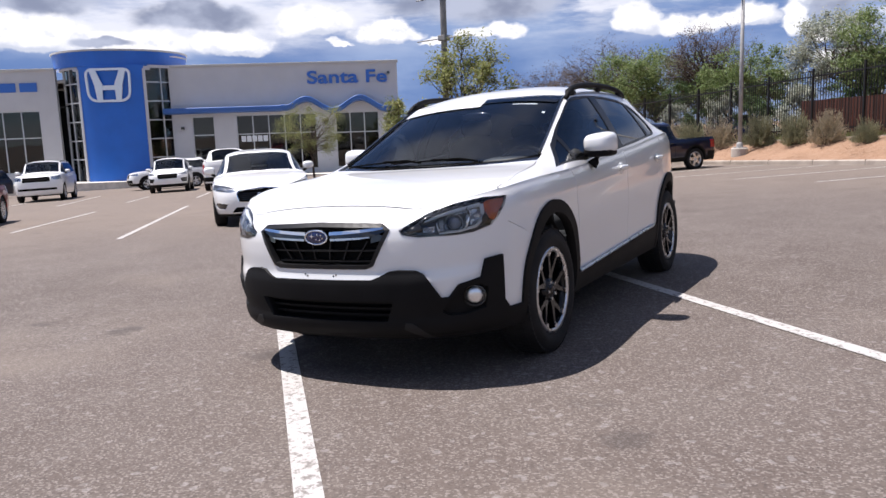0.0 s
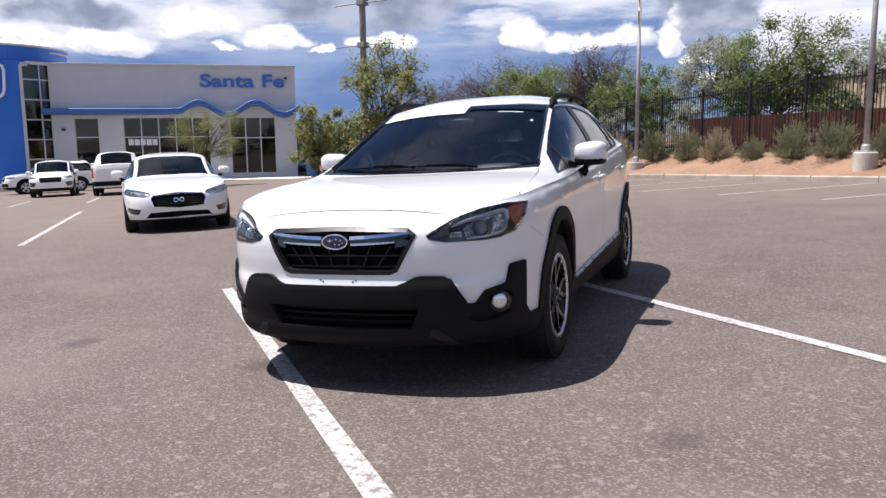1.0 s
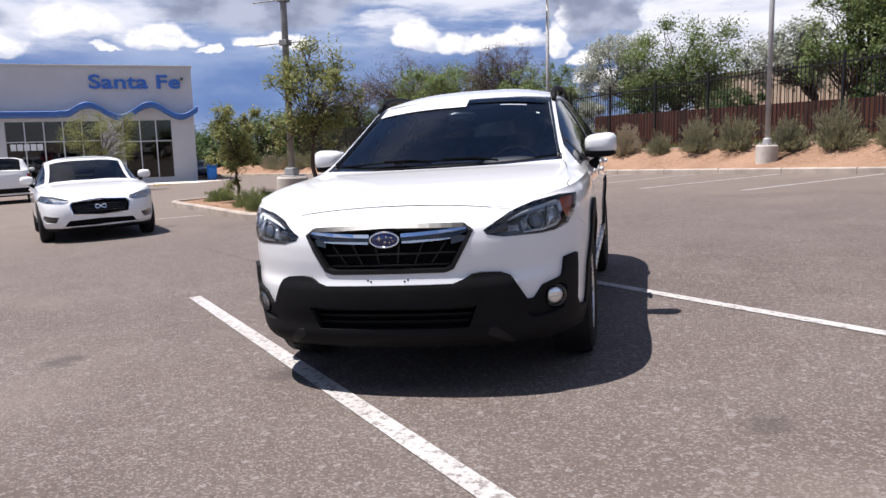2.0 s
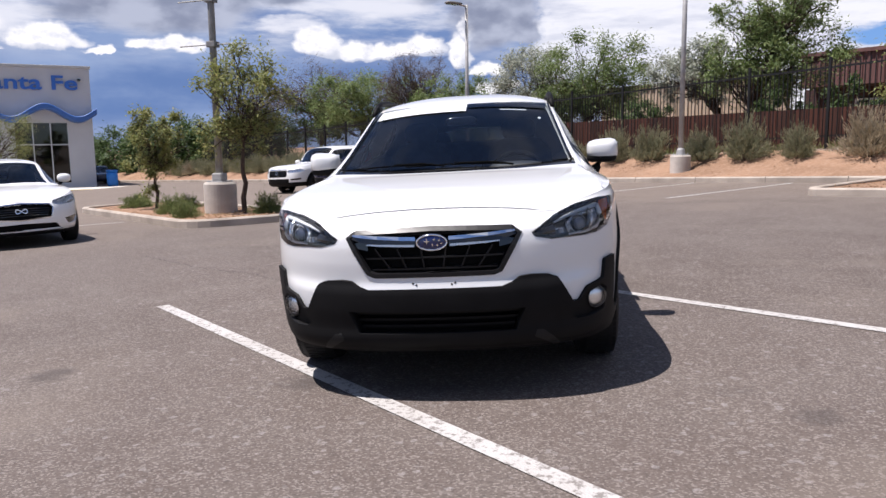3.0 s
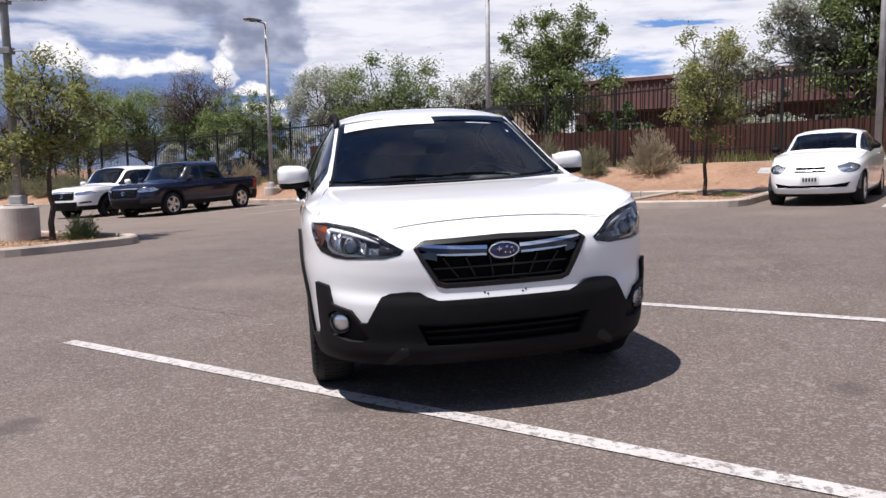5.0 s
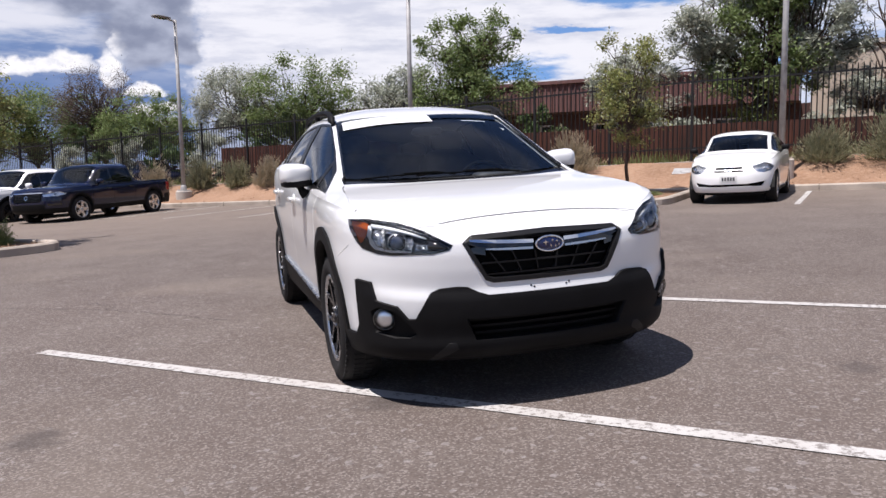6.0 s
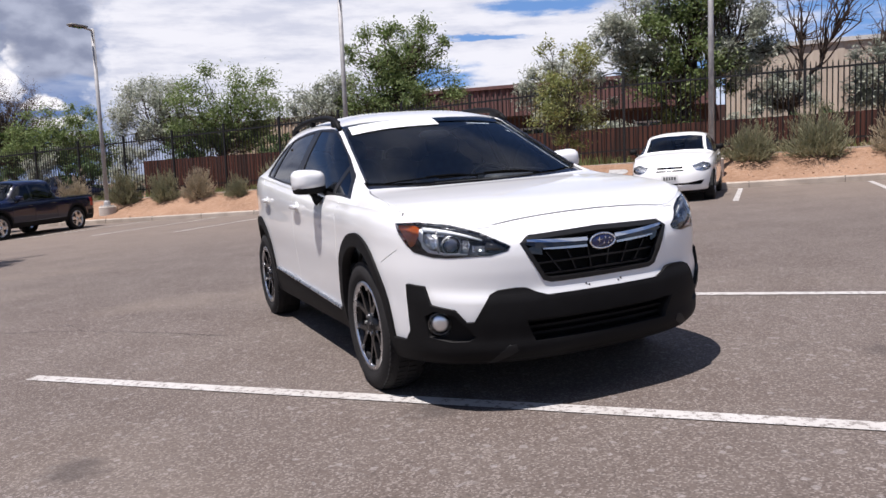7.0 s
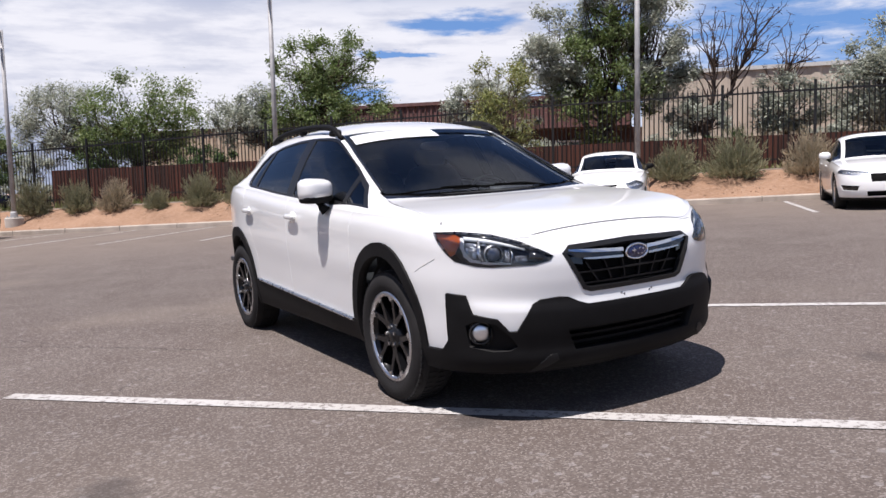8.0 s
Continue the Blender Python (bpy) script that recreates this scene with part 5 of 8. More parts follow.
def tub_features(b):
    t = b.tub_sheet
    for side in (1, -1):
        front, rear = b.sy(-1.322, 0, side)[0], b.sy(1.33, 0, side)[0]
        for c in (front, rear):
            # the openings reach further behind the wheel than before it
            fore = lambda a, near, far: c - side * (near if a < 90 else far) * math.cos(radians(a))
            t.cut("hole", [(fore(0, 0.346, 0.376), 0.0)] + [(fore(a, 0.346, 0.376), 0.345 + 0.412 * math.sin(radians(a))) for a in range(0, 181, 9)] + [(fore(180, 0.346, 0.376), 0.0)])
            t.cut("flare", [(fore(0, 0.386, 0.436), 0.0)] + [(fore(a, 0.386, 0.436), 0.345 + 0.482 * math.sin(radians(a)) ** 0.92) for a in range(0, 181, 9)] + [(fore(180, 0.386, 0.436), 0.0)])
        # head lamp
        lamp = [(0.842, -1.735, 0.890), (0.792, -1.87, 0.891), (0.70, -2.01, 0.872), (0.62, -2.07, 0.848), (0.568, -2.107, 0.830), (0.50, -2.14, 0.797), (0.443, -2.167, 0.764), (0.458, -2.16, 0.743), (0.531, -2.128, 0.728),
                (0.606, -2.079, 0.729), (0.69, -2.015, 0.728), (0.74, -1.955, 0.734), (0.795, -1.868, 0.757), (0.815, -1.82, 0.792), (0.833, -1.763, 0.845)]
        t.cut("lamp", fill([b.fx(side * x, z) for x, y, z in lamp], 0.05))
    t.cut("grille", fill([b.fx(x, z) for x, z in ((-0.365, 0.797), (-0.402, 0.770), (-0.306, 0.602), (-0.27, 0.588), (0.27, 0.588), (0.306, 0.602), (0.402, 0.770), (0.365, 0.797), (0, 0.806))], 0.06))
    t.cut("intake", fill([b.fx(x, z) for x, z in ((-0.40, 0.435), (-0.36, 0.330), (0.36, 0.330), (0.40, 0.435))], 0.08))
    for side in (1, -1):
        c = b.fx(side * 0.738, 0.432)[0]
        t.cut("fog_pit", circle(c, 0.432, 0.060, 0.060, 20))
        t.cut("lip", fill([b.fx(side * x, z) for x, z in ((0.44, 0.300), (0.545, 0.256), (0.575, 0.258), (0.48, 0.324), (0.45, 0.326))], 0.08))
        t.cut("fog_pocket", fill([b.fx(side * x, z) for x, z in ((0.636, 0.418), (0.682, 0.476), (0.745, 0.494), (0.775, 0.470), (0.770, 0.372), (0.700, 0.350), (0.640, 0.352), (0.610, 0.372))], 0.05))
    chain = [(0.0, 0.532), (0.30, 0.532), (0.345, 0.548), (0.385, 0.574), (0.43, 0.579), (0.51, 0.574), (0.545, 0.556), (0.612, 0.440), (0.640, 0.440), (0.678, 0.497), (0.755, 0.520), (0.772, 0.604)]
    tail = [b.sy(-1.862, 0.614), b.sy(-1.858, 0.50), b.sy(-1.853, 0.395), b.sy(-1.812, 0.345), b.sy(-1.70, 0.345), b.sy(-1.60, 0.345), b.sy(-1.6, 0.19)]
    half = [b.fx(x, z) for x, z in chain] + tail
    t.cut("bumper_clad", fill([(-s, z) for s, z in half[::-1]] + half, 0.08))
    for side in (1, -1):
        a, c = b.sy(-1.0, 0, side)[0], b.sy(0.95, 0, side)[0]
        t.cut("sill_clad", fill([(a, 0.15), (c, 0.15), (c, 0.440), (a, 0.352)], 0.3))
        r = b.sy(1.7, 0, side)[0]
        t.cut("rear_clad", fill([(r - side * 0.02, 0.15), (side * b.length, 0.15), (side * b.length, 0.55), (r, 0.50)], 0.2))
        # shut lines
        t.line([b.sy(-0.905, 0.36, side), b.sy(-0.890, 0.62, side), b.sy(-0.905, 0.90, side), b.sy(-0.93, 1.01, side)])
        t.line([b.sy(0.13, 0.36, side), b.sy(0.15, 0.8, side), b.sy(0.14, 1.08, side)])
        t.line([b.sy(0.83, 0.38, side), b.sy(0.86, 0.62, side), b.sy(0.99, 0.83, side), b.sy(1.09, 0.95, side), b.sy(1.12, 1.14, side)])
        t.line([b.sy(-1.80, 0.765, side), b.sy(-1.70, 0.72, side), b.sy(-1.66, 0.70, side)], 0.004)
        t.line([b.fx(side * 0.46, 0.850), b.fx(side * 0.53, 0.846), b.fx(side * 0.60, 0.846)], 0.004)
        t.cut("front_door", [b.sy(-0.905, 0.30, side), b.sy(-0.890, 0.62, side), b.sy(-0.905, 0.90, side), b.sy(-0.93, 1.04, side), b.sy(0.14, 1.12, side), b.sy(0.15, 0.8, side), b.sy(0.13, 0.345, side)])
        t.cut("rear_door", [b.sy(0.13, 0.36, side), b.sy(0.15, 0.8, side), b.sy(0.14, 1.12, side), b.sy(1.12, 1.2, side), b.sy(1.09, 0.95, side), b.sy(0.99, 0.83, side), b.sy(0.86, 0.62, side), b.sy(0.83, 0.36, side)])
        t.cut("bumper", fill([(0, 0.1), (0, 1.0), b.fx(side * 0.79, 1.0), b.sy(-1.80, 0.765, side), b.sy(-1.70, 0.72, side), b.sy(-1.64, 0.70, side), b.sy(-1.64, 0.1, side)], 0.2))
        t.cut("tail_lamp", fill([b.sy(1.86, 0.93, side), b.rx(side * 0.62, 0.95), b.rx(side * 0.66, 0.80), b.sy(1.95, 0.80, side)], 0.1))


def upper_features(b):
    t = b.upper_sheet
    t.cut("windscreen", fill([(-1.105, 0), (-1.095, 0.4), (-1.065, 0.7), (-1.005, 0.955), (-0.62, 0.955), (-0.225, 0.945), (-0.275, 0.5), (-0.295, 0), (-0.275, -0.5), (-0.225, -0.945), (-0.62, -0.955), (-1.005, -0.955), (-1.065, -0.7), (-1.095, -0.4)], 0.06))
    t.cut("cowl", [(-1.165, 0), (-1.155, 0.5), (-1.10, 0.97), (-0.99, 0.985), (-0.99, -0.985), (-1.10, -0.97), (-1.155, -0.5)])
    t.cut("rear_glass", [(1.82, -0.85), (1.82, 0.85), (2.05, 0.8), (2.05, -0.8)])
    for side in (1, -1):
        glass = {"side_glass": [[(-0.725, 1.025), (-0.725, 1.176), (-0.60, 1.246), (-0.40, 1.338), (-0.26, 1.392), (-0.12, 1.412), (0.05, 1.424), (0.08, 1.424), (0.075, 1.070)]],
                 "rear_side_glass": [[(0.20, 1.080), (0.205, 1.424), (0.40, 1.424), (0.68, 1.408), (0.80, 1.392), (0.865, 1.138)], [(0.905, 1.142), (0.845, 1.380), (0.93, 1.357), (1.01, 1.295), (1.055, 1.225), (1.06, 1.178), (1.035, 1.156)]],
                 "corner_glass": [[(-0.985, 1.008), (-0.87, 1.090), (-0.765, 1.148), (-0.765, 1.022)]]}
        for name, polys in glass.items():
            for poly in polys:
                t.cut(name, fill([b.gy(y, z, side) for y, z in poly], 0.1))
        dlo = [(-1.075, 0.990), (-0.88, 1.112), (-0.68, 1.218), (-0.44, 1.333), (-0.28, 1.403), (-0.10, 1.428), (0.10, 1.438), (0.40, 1.438), (0.72, 1.418), (0.94, 1.378), (1.045, 1.308), (1.095, 1.235), (1.100, 1.180), (1.07, 1.150), (1.0, 1.137), (0.5, 1.090), (0.0, 1.050), (-0.6, 1.008)]
        t.cut("window_trim", fill([b.gy(y, z, side) for y, z in dlo], 0.1))
        t.line([(0.132, side * 1.6), (0.14, side * 2)], 0.006)
    # bonnet and its shut line
    front = [(-2.072, 0), (-2.070, 0.4), (-2.064, 0.8), (-2.058, 1.2), (-2.048, 2.0)]
    flank = [(-1.81, 2.0), (-1.795, 1.6), (-1.75, 1.4), (-1.55, 1.05), (-1.35, 0.997), (-1.2, 0.99), (-1.13, 0.975)]
    for side in (1, -1):
        t.line([(y, side * w) for y, w in front], 0.008)
        t.line([(y, side * w) for y, w in flank], 0.008)
    rim = front + flank
    t.cut("bonnet", fill(rim + [(-1.16, 0.5), (-1.17, 0), (-1.16, -0.5)] + [(y, -w) for y, w in rim[::-1]][:-1], 0.2))


def build_crossover():
    car = holder("crossover_car", CAR_M, "white compact crossover with black lower cladding parked across a line", "car")
    b = Body(CROSSOVER, 2.0)
    tub_features(b)
    upper_features(b)
    t, u = b.tub_sheet, b.upper_sheet
    left = lambda c: c.x > 0
    right = lambda c: c.x < 0
    up_left = lambda c: c.y > 0
    up_right = lambda c: c.y < 0
    for side, pick in ((1, left), (-1, right)):
        put("wing", t.emit(rest=True, rim=0.015, where=lambda c: pick(c) and abs(c.x) < b.sy(-0.2, 0)[0]), M_WHITE, car, "white front wing")
    put("rear_body", t.emit(rest=True, rim=0.015, where=lambda c: abs(c.x) >= b.sy(-0.2, 0)[0]), M_WHITE, car)
    put("roof", u.emit(rest=True, rim=0.010), M_WHITE, car, "white roof with pillars and wing tops")
    put("bonnet", u.emit("bonnet", lift=0.001, rim=0.02), M_WHITE, car)
    put("front_bumper", t.emit("bumper", rim=0.02), M_WHITE, car)
    put("shut_lines", t.emit("gap", lift=-0.010, rim=0), M_GAP, car)
    put("bonnet_gap", u.emit("gap", lift=-0.0025, rim=0, where=lambda c: c.x < -1.95), M_SEAM, car)
    for sign in (1, -1):
        put("bonnet_gap", u.emit("gap", lift=0.0012, rim=0, where=lambda c: -1.95 <= c.x < -0.5 and c.y * sign > 0), M_SEAM, car)
        put("pillar_gap", u.emit("gap", lift=-0.0025, rim=0, where=lambda c: c.x >= -0.5 and c.y * sign > 0), M_GAP, car)
    for name, region in (("front_door", "front_door"), ("rear_door", "rear_door")):
        for side, pick in ((1, left), (-1, right)):
            door = put(name, t.emit(region, lift=0.001, rim=0.02, where=pick), M_WHITE, car)
            yh = -0.005 if region == "front_door" else 0.965
            zh = 0.925 if region == "front_door" else 0.955
            cup = ellipsoid(side * 0.862, yh + 0.01, zh, 0.012, 0.062, 0.040, 8)
            part("handle_cup", cup, M_WHITE, door, smooth=True)
            grip = super_box(side * 0.890, yh, zh + 0.006, 0.014, 0.098, 0.017, 3.0, 8)
            part("handle", grip, M_WHITE, door, "white door handle", smooth=True)
            inner = box(side * 0.80 - 0.015, side * 0.80 + 0.015, -0.87 if yh < 0.5 else 0.17, 0.10 if yh < 0.5 else 1.0, 0.45, 0.99, 0.01)
            part("door_panel", inner, M_DASH, door)
    put("lower_cladding", t.emit("bumper_clad", lift=0.018, rim=0.035), M_CLAD, car, "black textured bumper cladding")
    for side, pick in ((1, left), (-1, right)):
        put("sill_cladding", t.emit("sill_clad", lift=0.010, rim=0.03, where=pick), M_CLAD, car)
        put("rear_cladding", t.emit("rear_clad", lift=0.008, rim=0.03, where=pick), M_CLAD, car)
        for fore in (True, False):
            cut = b.sy(0, 0)[0]
            put("wheel_arch", t.emit("flare", lift=0.014, rim=0.05, where=lambda c: pick(c) and (abs(c.x) < cut) == fore), M_CLAD, car)
        put("fog_pocket", t.emit("fog_pocket", lift=-0.006, rim=0, where=pick), M_CLAD, car, "black recessed fog lamp pocket")
        put("fog_pocket_wall", rim_only(t, "fog_pocket", pick, 0.008), M_CLAD, car)
        # raised patch, a little paler, drawn for the highlight along the lower lip
        put("bumper_lip_glint", t.emit("lip", lift=0.021, rim=0.01, where=pick), M_LIPGLINT, car, "paler bumper lip patch in place of a highlight")
        put("tail_lamp", t.emit("tail_lamp", lift=0.006, rim=0.01, where=pick), M_TAIL, car)
        # thin bright strip along the sill
        strip = tube([Vector((side * (b.tub(b.sy(y, 0)[0], z)[0].x + 0.012), y, z)) for y, z in ((-0.88, 0.366), (-0.4, 0.386), (0.1, 0.409), (0.5, 0.427), (0.84, 0.442))], 0.011, 6)
        part("sill_strip", strip, M_SATIN, car)
    # glass
    put("windscreen", u.emit("windscreen", lift=-0.004, rim=0), M_CARGLASS, car, "clear windscreen with a dealer banner")
    put("cowl", u.emit("cowl", lift=-0.012, rim=0.01), M_GLOSSBLACK, car)
    put("rear_window", u.emit("rear_glass", lift=-0.002, rim=0), M_TINT, car)
    for pick in (up_left, up_right):
        put("side_window", u.emit("side_glass", lift=-0.006, rim=0, where=pick), M_SIDEGLASS, car)
        put("corner_window", u.emit("corner_glass", lift=-0.004, rim=0, where=pick), M_TINT, car)
        for lo, hi in ((0, 0.868), (0.868, 2)):
            put("side_window", u.emit("rear_side_glass", lift=-0.006, rim=0, where=lambda c: pick(c) and lo < c.x < hi), M_TINT, car)
        put("window_surround", u.emit("window_trim", lift=-0.001, rim=0.012, where=pick), M_GRILLE, car)
    put("headliner", u.emit(rest=True, lift=-0.03, rim=0), M_LINER, car, "pale grey headliner and pillar trim")

    build_lamps(b, car)
    build_grille(b, car)
    build_upper_fittings(b, car)
    build_cabin(car)
    for x, y in ((0.762, -1.322), (-0.762, -1.322), (0.755, 1.33), (-0.755, 1.33)):
        wheel(car, x, y, 0.343, 0.222, 0.232, "two_tone", True, 0.35 + x + y)
    under = box(-0.62, 0.62, -1.98, 1.98, 0.23, 0.52, 0.04)
    part("underbody", under, M_UNDER, car)
    for y in (-1.322, 1.33):
        for side in (1, -1):
            house = bmesh.new()
            rows = []
            for k in range(13):
                a = math.pi * k / 12
                rows.append([house.verts.new((side * x, y - 0.375 * math.cos(a), 0.34 + 0.415 * math.sin(a))) for x in (0.56, 0.80)])
            for r, q in zip(rows, rows[1:]):
                house.faces.new((r[0], r[1], q[1], q[0]))
            house.faces.new([r[0] for r in rows])
            part("wheel_house", house, M_UNDER, car, smooth=False)
    return car


def build_lamps(b, car):
    t = b.tub_sheet
    for side in (1, -1):
        pick = lambda c: c.x * side > 0
        lamp = put("head_lamp", t.emit("lamp", lift=-0.060, rim=0, where=pick), M_BUCKET, car, "dark head lamp with projector and amber reflector")
        put("lamp_wall", rim_only(t, "lamp", pick, 0.065), M_BUCKET, lamp)
        put("lens", t.emit("lamp", lift=0.002, rim=0, where=pick), M_LENS, lamp)

        def spot(x, z, deep):
            p, n = b.tub(*b.fx(side * x, z))
            return p - n * deep, n

        # projector in a bright ring, faceted reflectors on both its sides, and the bracket of the light guide
        for x, z, r, deep, mat, name in ((0.684, 0.790, 0.050, 0.052, M_REFLECTOR, "projector_ring"), (0.684, 0.790, 0.040, 0.040, M_GLOSSBLACK, "projector_bowl"), (0.684, 0.788, 0.031, 0.032, M_LENSBALL, "projector_lens")):
            p, n = spot(x, z, deep)
            turn = Vector((0, 0, 1)).rotation_difference((n + Vector((0, -1, 0))).normalized()).to_matrix().to_4x4()
            part(name, ellipsoid(p.x, p.y, p.z, r, r, r * 0.45, 10, turn), mat, lamp, smooth=True)
        # faceted mirrors beside the projector and in the nose: small tilted faces
        rng = random.Random(3)
        for x0, x1, z0, z1, deep, nx, nz in ((0.742, 0.778, 0.768, 0.852, 0.026, 3, 5), (0.622, 0.640, 0.752, 0.822, 0.034, 2, 5), (0.552, 0.602, 0.750, 0.780, 0.026, 5, 2), (0.650, 0.735, 0.838, 0.856, 0.026, 7, 1), (0.650, 0.735, 0.744, 0.752, 0.026, 7, 1)):
            bm = bmesh.new()
            for i in range(nx):
                for k in range(nz):
                    xa, xb = x0 + (x1 - x0) * i / nx, x0 + (x1 - x0) * (i + 0.94) / nx
                    za, zb = z0 + (z1 - z0) * k / nz, z0 + (z1 - z0) * (k + 0.94) / nz
                    tip = [deep + rng.uniform(-0.006, 0.006) for q in range(4)]
                    bm.faces.new([bm.verts.new(spot(a, c, d)[0]) for (a, c), d in zip(((xa, za), (xb, za), (xb, zb), (xa, zb)), tip)])
            bmesh.ops.solidify(bm, geom=bm.faces[:], thickness=0.002)
            part("reflector_facets", bm, M_REFLECTOR, lamp, "bright faceted reflector")
        for pts, r, mat, name in ((((0.50, 0.786), (0.57, 0.823), (0.63, 0.843), (0.70, 0.863), (0.79, 0.881)), [0.005, 0.009, 0.010, 0.010, 0.008], M_GLOSSBLACK, "lamp_brow"), (((0.465, 0.758), (0.50, 0.760), (0.548, 0.772)), [0.012, 0.022, 0.026], M_GLOSSBLACK, "lamp_nose"),
                                  (((0.56, 0.806), (0.62, 0.828), (0.70, 0.850), (0.778, 0.866)), [0.004, 0.007, 0.010, 0.011], M_STICKER, "light_guide"),
                                  (((0.782, 0.866), (0.780, 0.82), (0.772, 0.785), (0.757, 0.760), (0.70, 0.744), (0.62, 0.741)), [0.011, 0.011, 0.010, 0.008, 0.006, 0.004], M_STICKER, "light_guide"),
                                  (((0.737, 0.858), (0.732, 0.80), (0.722, 0.752)), [0.008, 0.013, 0.007], M_REFLECTOR, "reflector_rib"), (((0.622, 0.822), (0.612, 0.785), (0.620, 0.748)), [0.003, 0.005, 0.003], M_REFLECTOR, "reflector_rib")):
            line = [spot(x, z, 0.016)[0] for x, z in pts]
            part(name, tube(line, r, 6), mat, lamp, smooth=True)
        # amber corner
        pts = [(0.836, -1.748, 0.884), (0.78, -1.900, 0.882), (0.76, -1.935, 0.862), (0.775, -1.905, 0.790), (0.797, -1.862, 0.766), (0.824, -1.785, 0.832)]
        bm = bmesh.new()
        vs = []
        for x, y, z in pts:
            p, n = b.tub(*b.sy(y, z, side))
            vs.append(bm.verts.new(p - n * 0.012))
        bm.faces.new(vs)
        bmesh.ops.subdivide_edges(bm, edges=bm.edges[:], cuts=3, use_grid_fill=True)
        part("amber_reflector", bm, M_AMBER, lamp, "amber side reflector")
        # fog lamp
        s = b.fx(side * 0.738, 0.432)[0]
        p, n = b.tub(s, 0.432)
        forward = (n + Vector((0, -1.2, 0))).normalized()
        turn = Vector((0, 0, 1)).rotation_difference(forward).to_matrix().to_4x4()
        pit = put("fog_lamp", t.emit("fog_pit", lift=-0.045, rim=0, where=pick), M_GLOSSBLACK, car, "round fog lamp in a black recess")
        put("fog_wall", rim_only(t, "fog_pit", pick, 0.055), M_GLOSSBLACK, pit)
        q = p - n * 0.010
        part("fog_bowl", ellipsoid(q.x, q.y, q.z, 0.040, 0.040, 0.014, 12, turn), M_REFLECTOR, pit, smooth=True)
        q = p - n * 0.004
        part("fog_lens", ellipsoid(q.x, q.y, q.z, 0.048, 0.048, 0.018, 12, turn), M_LENS, pit, smooth=True)
        ring = bmesh.new()
        ring_pts = [q + turn.to_3x3() @ Vector((0.050 * math.cos(a), 0.050 * math.sin(a), 0.0)) for a in [2 * math.pi * k / 24 for k in range(25)]]
        part("fog_ring", add_tube(ring, ring_pts, 0.005, 6), M_GLOSSBLACK, pit, smooth=True)


def rim_only(sheet, name, pick, deep):
    """The side walls of a recess round a region."""
    keys = {sheet.names[name]}
    faces = [f for f in sheet.bm.faces if f[sheet.tag] in keys and pick(f.calc_center_median())]
    edges = [e for e in {e for f in faces for e in f.edges} if sum(1 for f in e.link_faces if f in faces) == 1]
    points, polys = [], []
    for e in edges:
        base = len(points)
        for v in e.verts:
            p, n = sheet.fn(v.co.x, v.co.y)
            points += [tuple(p), tuple(p - n * deep)]
        polys.append((base, base + 1, base + 3, base + 2))
    data = bpy.data.meshes.new(name + "_wall")
    data.from_pydata(points, [], polys)
    return data


def skin_strip(b, points, width, lift, thick, closed=False):
    """A flat moulding of a given width that follows the front skin through (x, z) points."""
    bm = bmesh.new()
    rows = []
    count = len(points)
    for i, (x, z) in enumerate(points):
        a, c = points[max(i - 1, 0)], points[min(i + 1, count - 1)]
        d = Vector((c[0] - a[0], c[1] - a[1])).normalized()
        o = Vector((-d.y, d.x)) * ((width[i] if isinstance(width, (list, tuple)) else width) / 2)
        row = []
        for sign, up in ((1, -thick), (1, 0), (-1, 0), (-1, -thick)):
            p, n = b.tub(*b.fx(x + sign * o.x, z + sign * o.y))
            row.append(bm.verts.new(p + n * (lift + up)))
        rows.append(row)
    for r, q in zip(rows, rows[1:]):
        for k in range(3):
            bm.faces.new((r[k], q[k], q[k + 1], r[k + 1]))
    for r in (rows[0], rows[-1]):
        bm.faces.new(r)
    bmesh.ops.recalc_face_normals(bm, faces=bm.faces[:])
    return bm


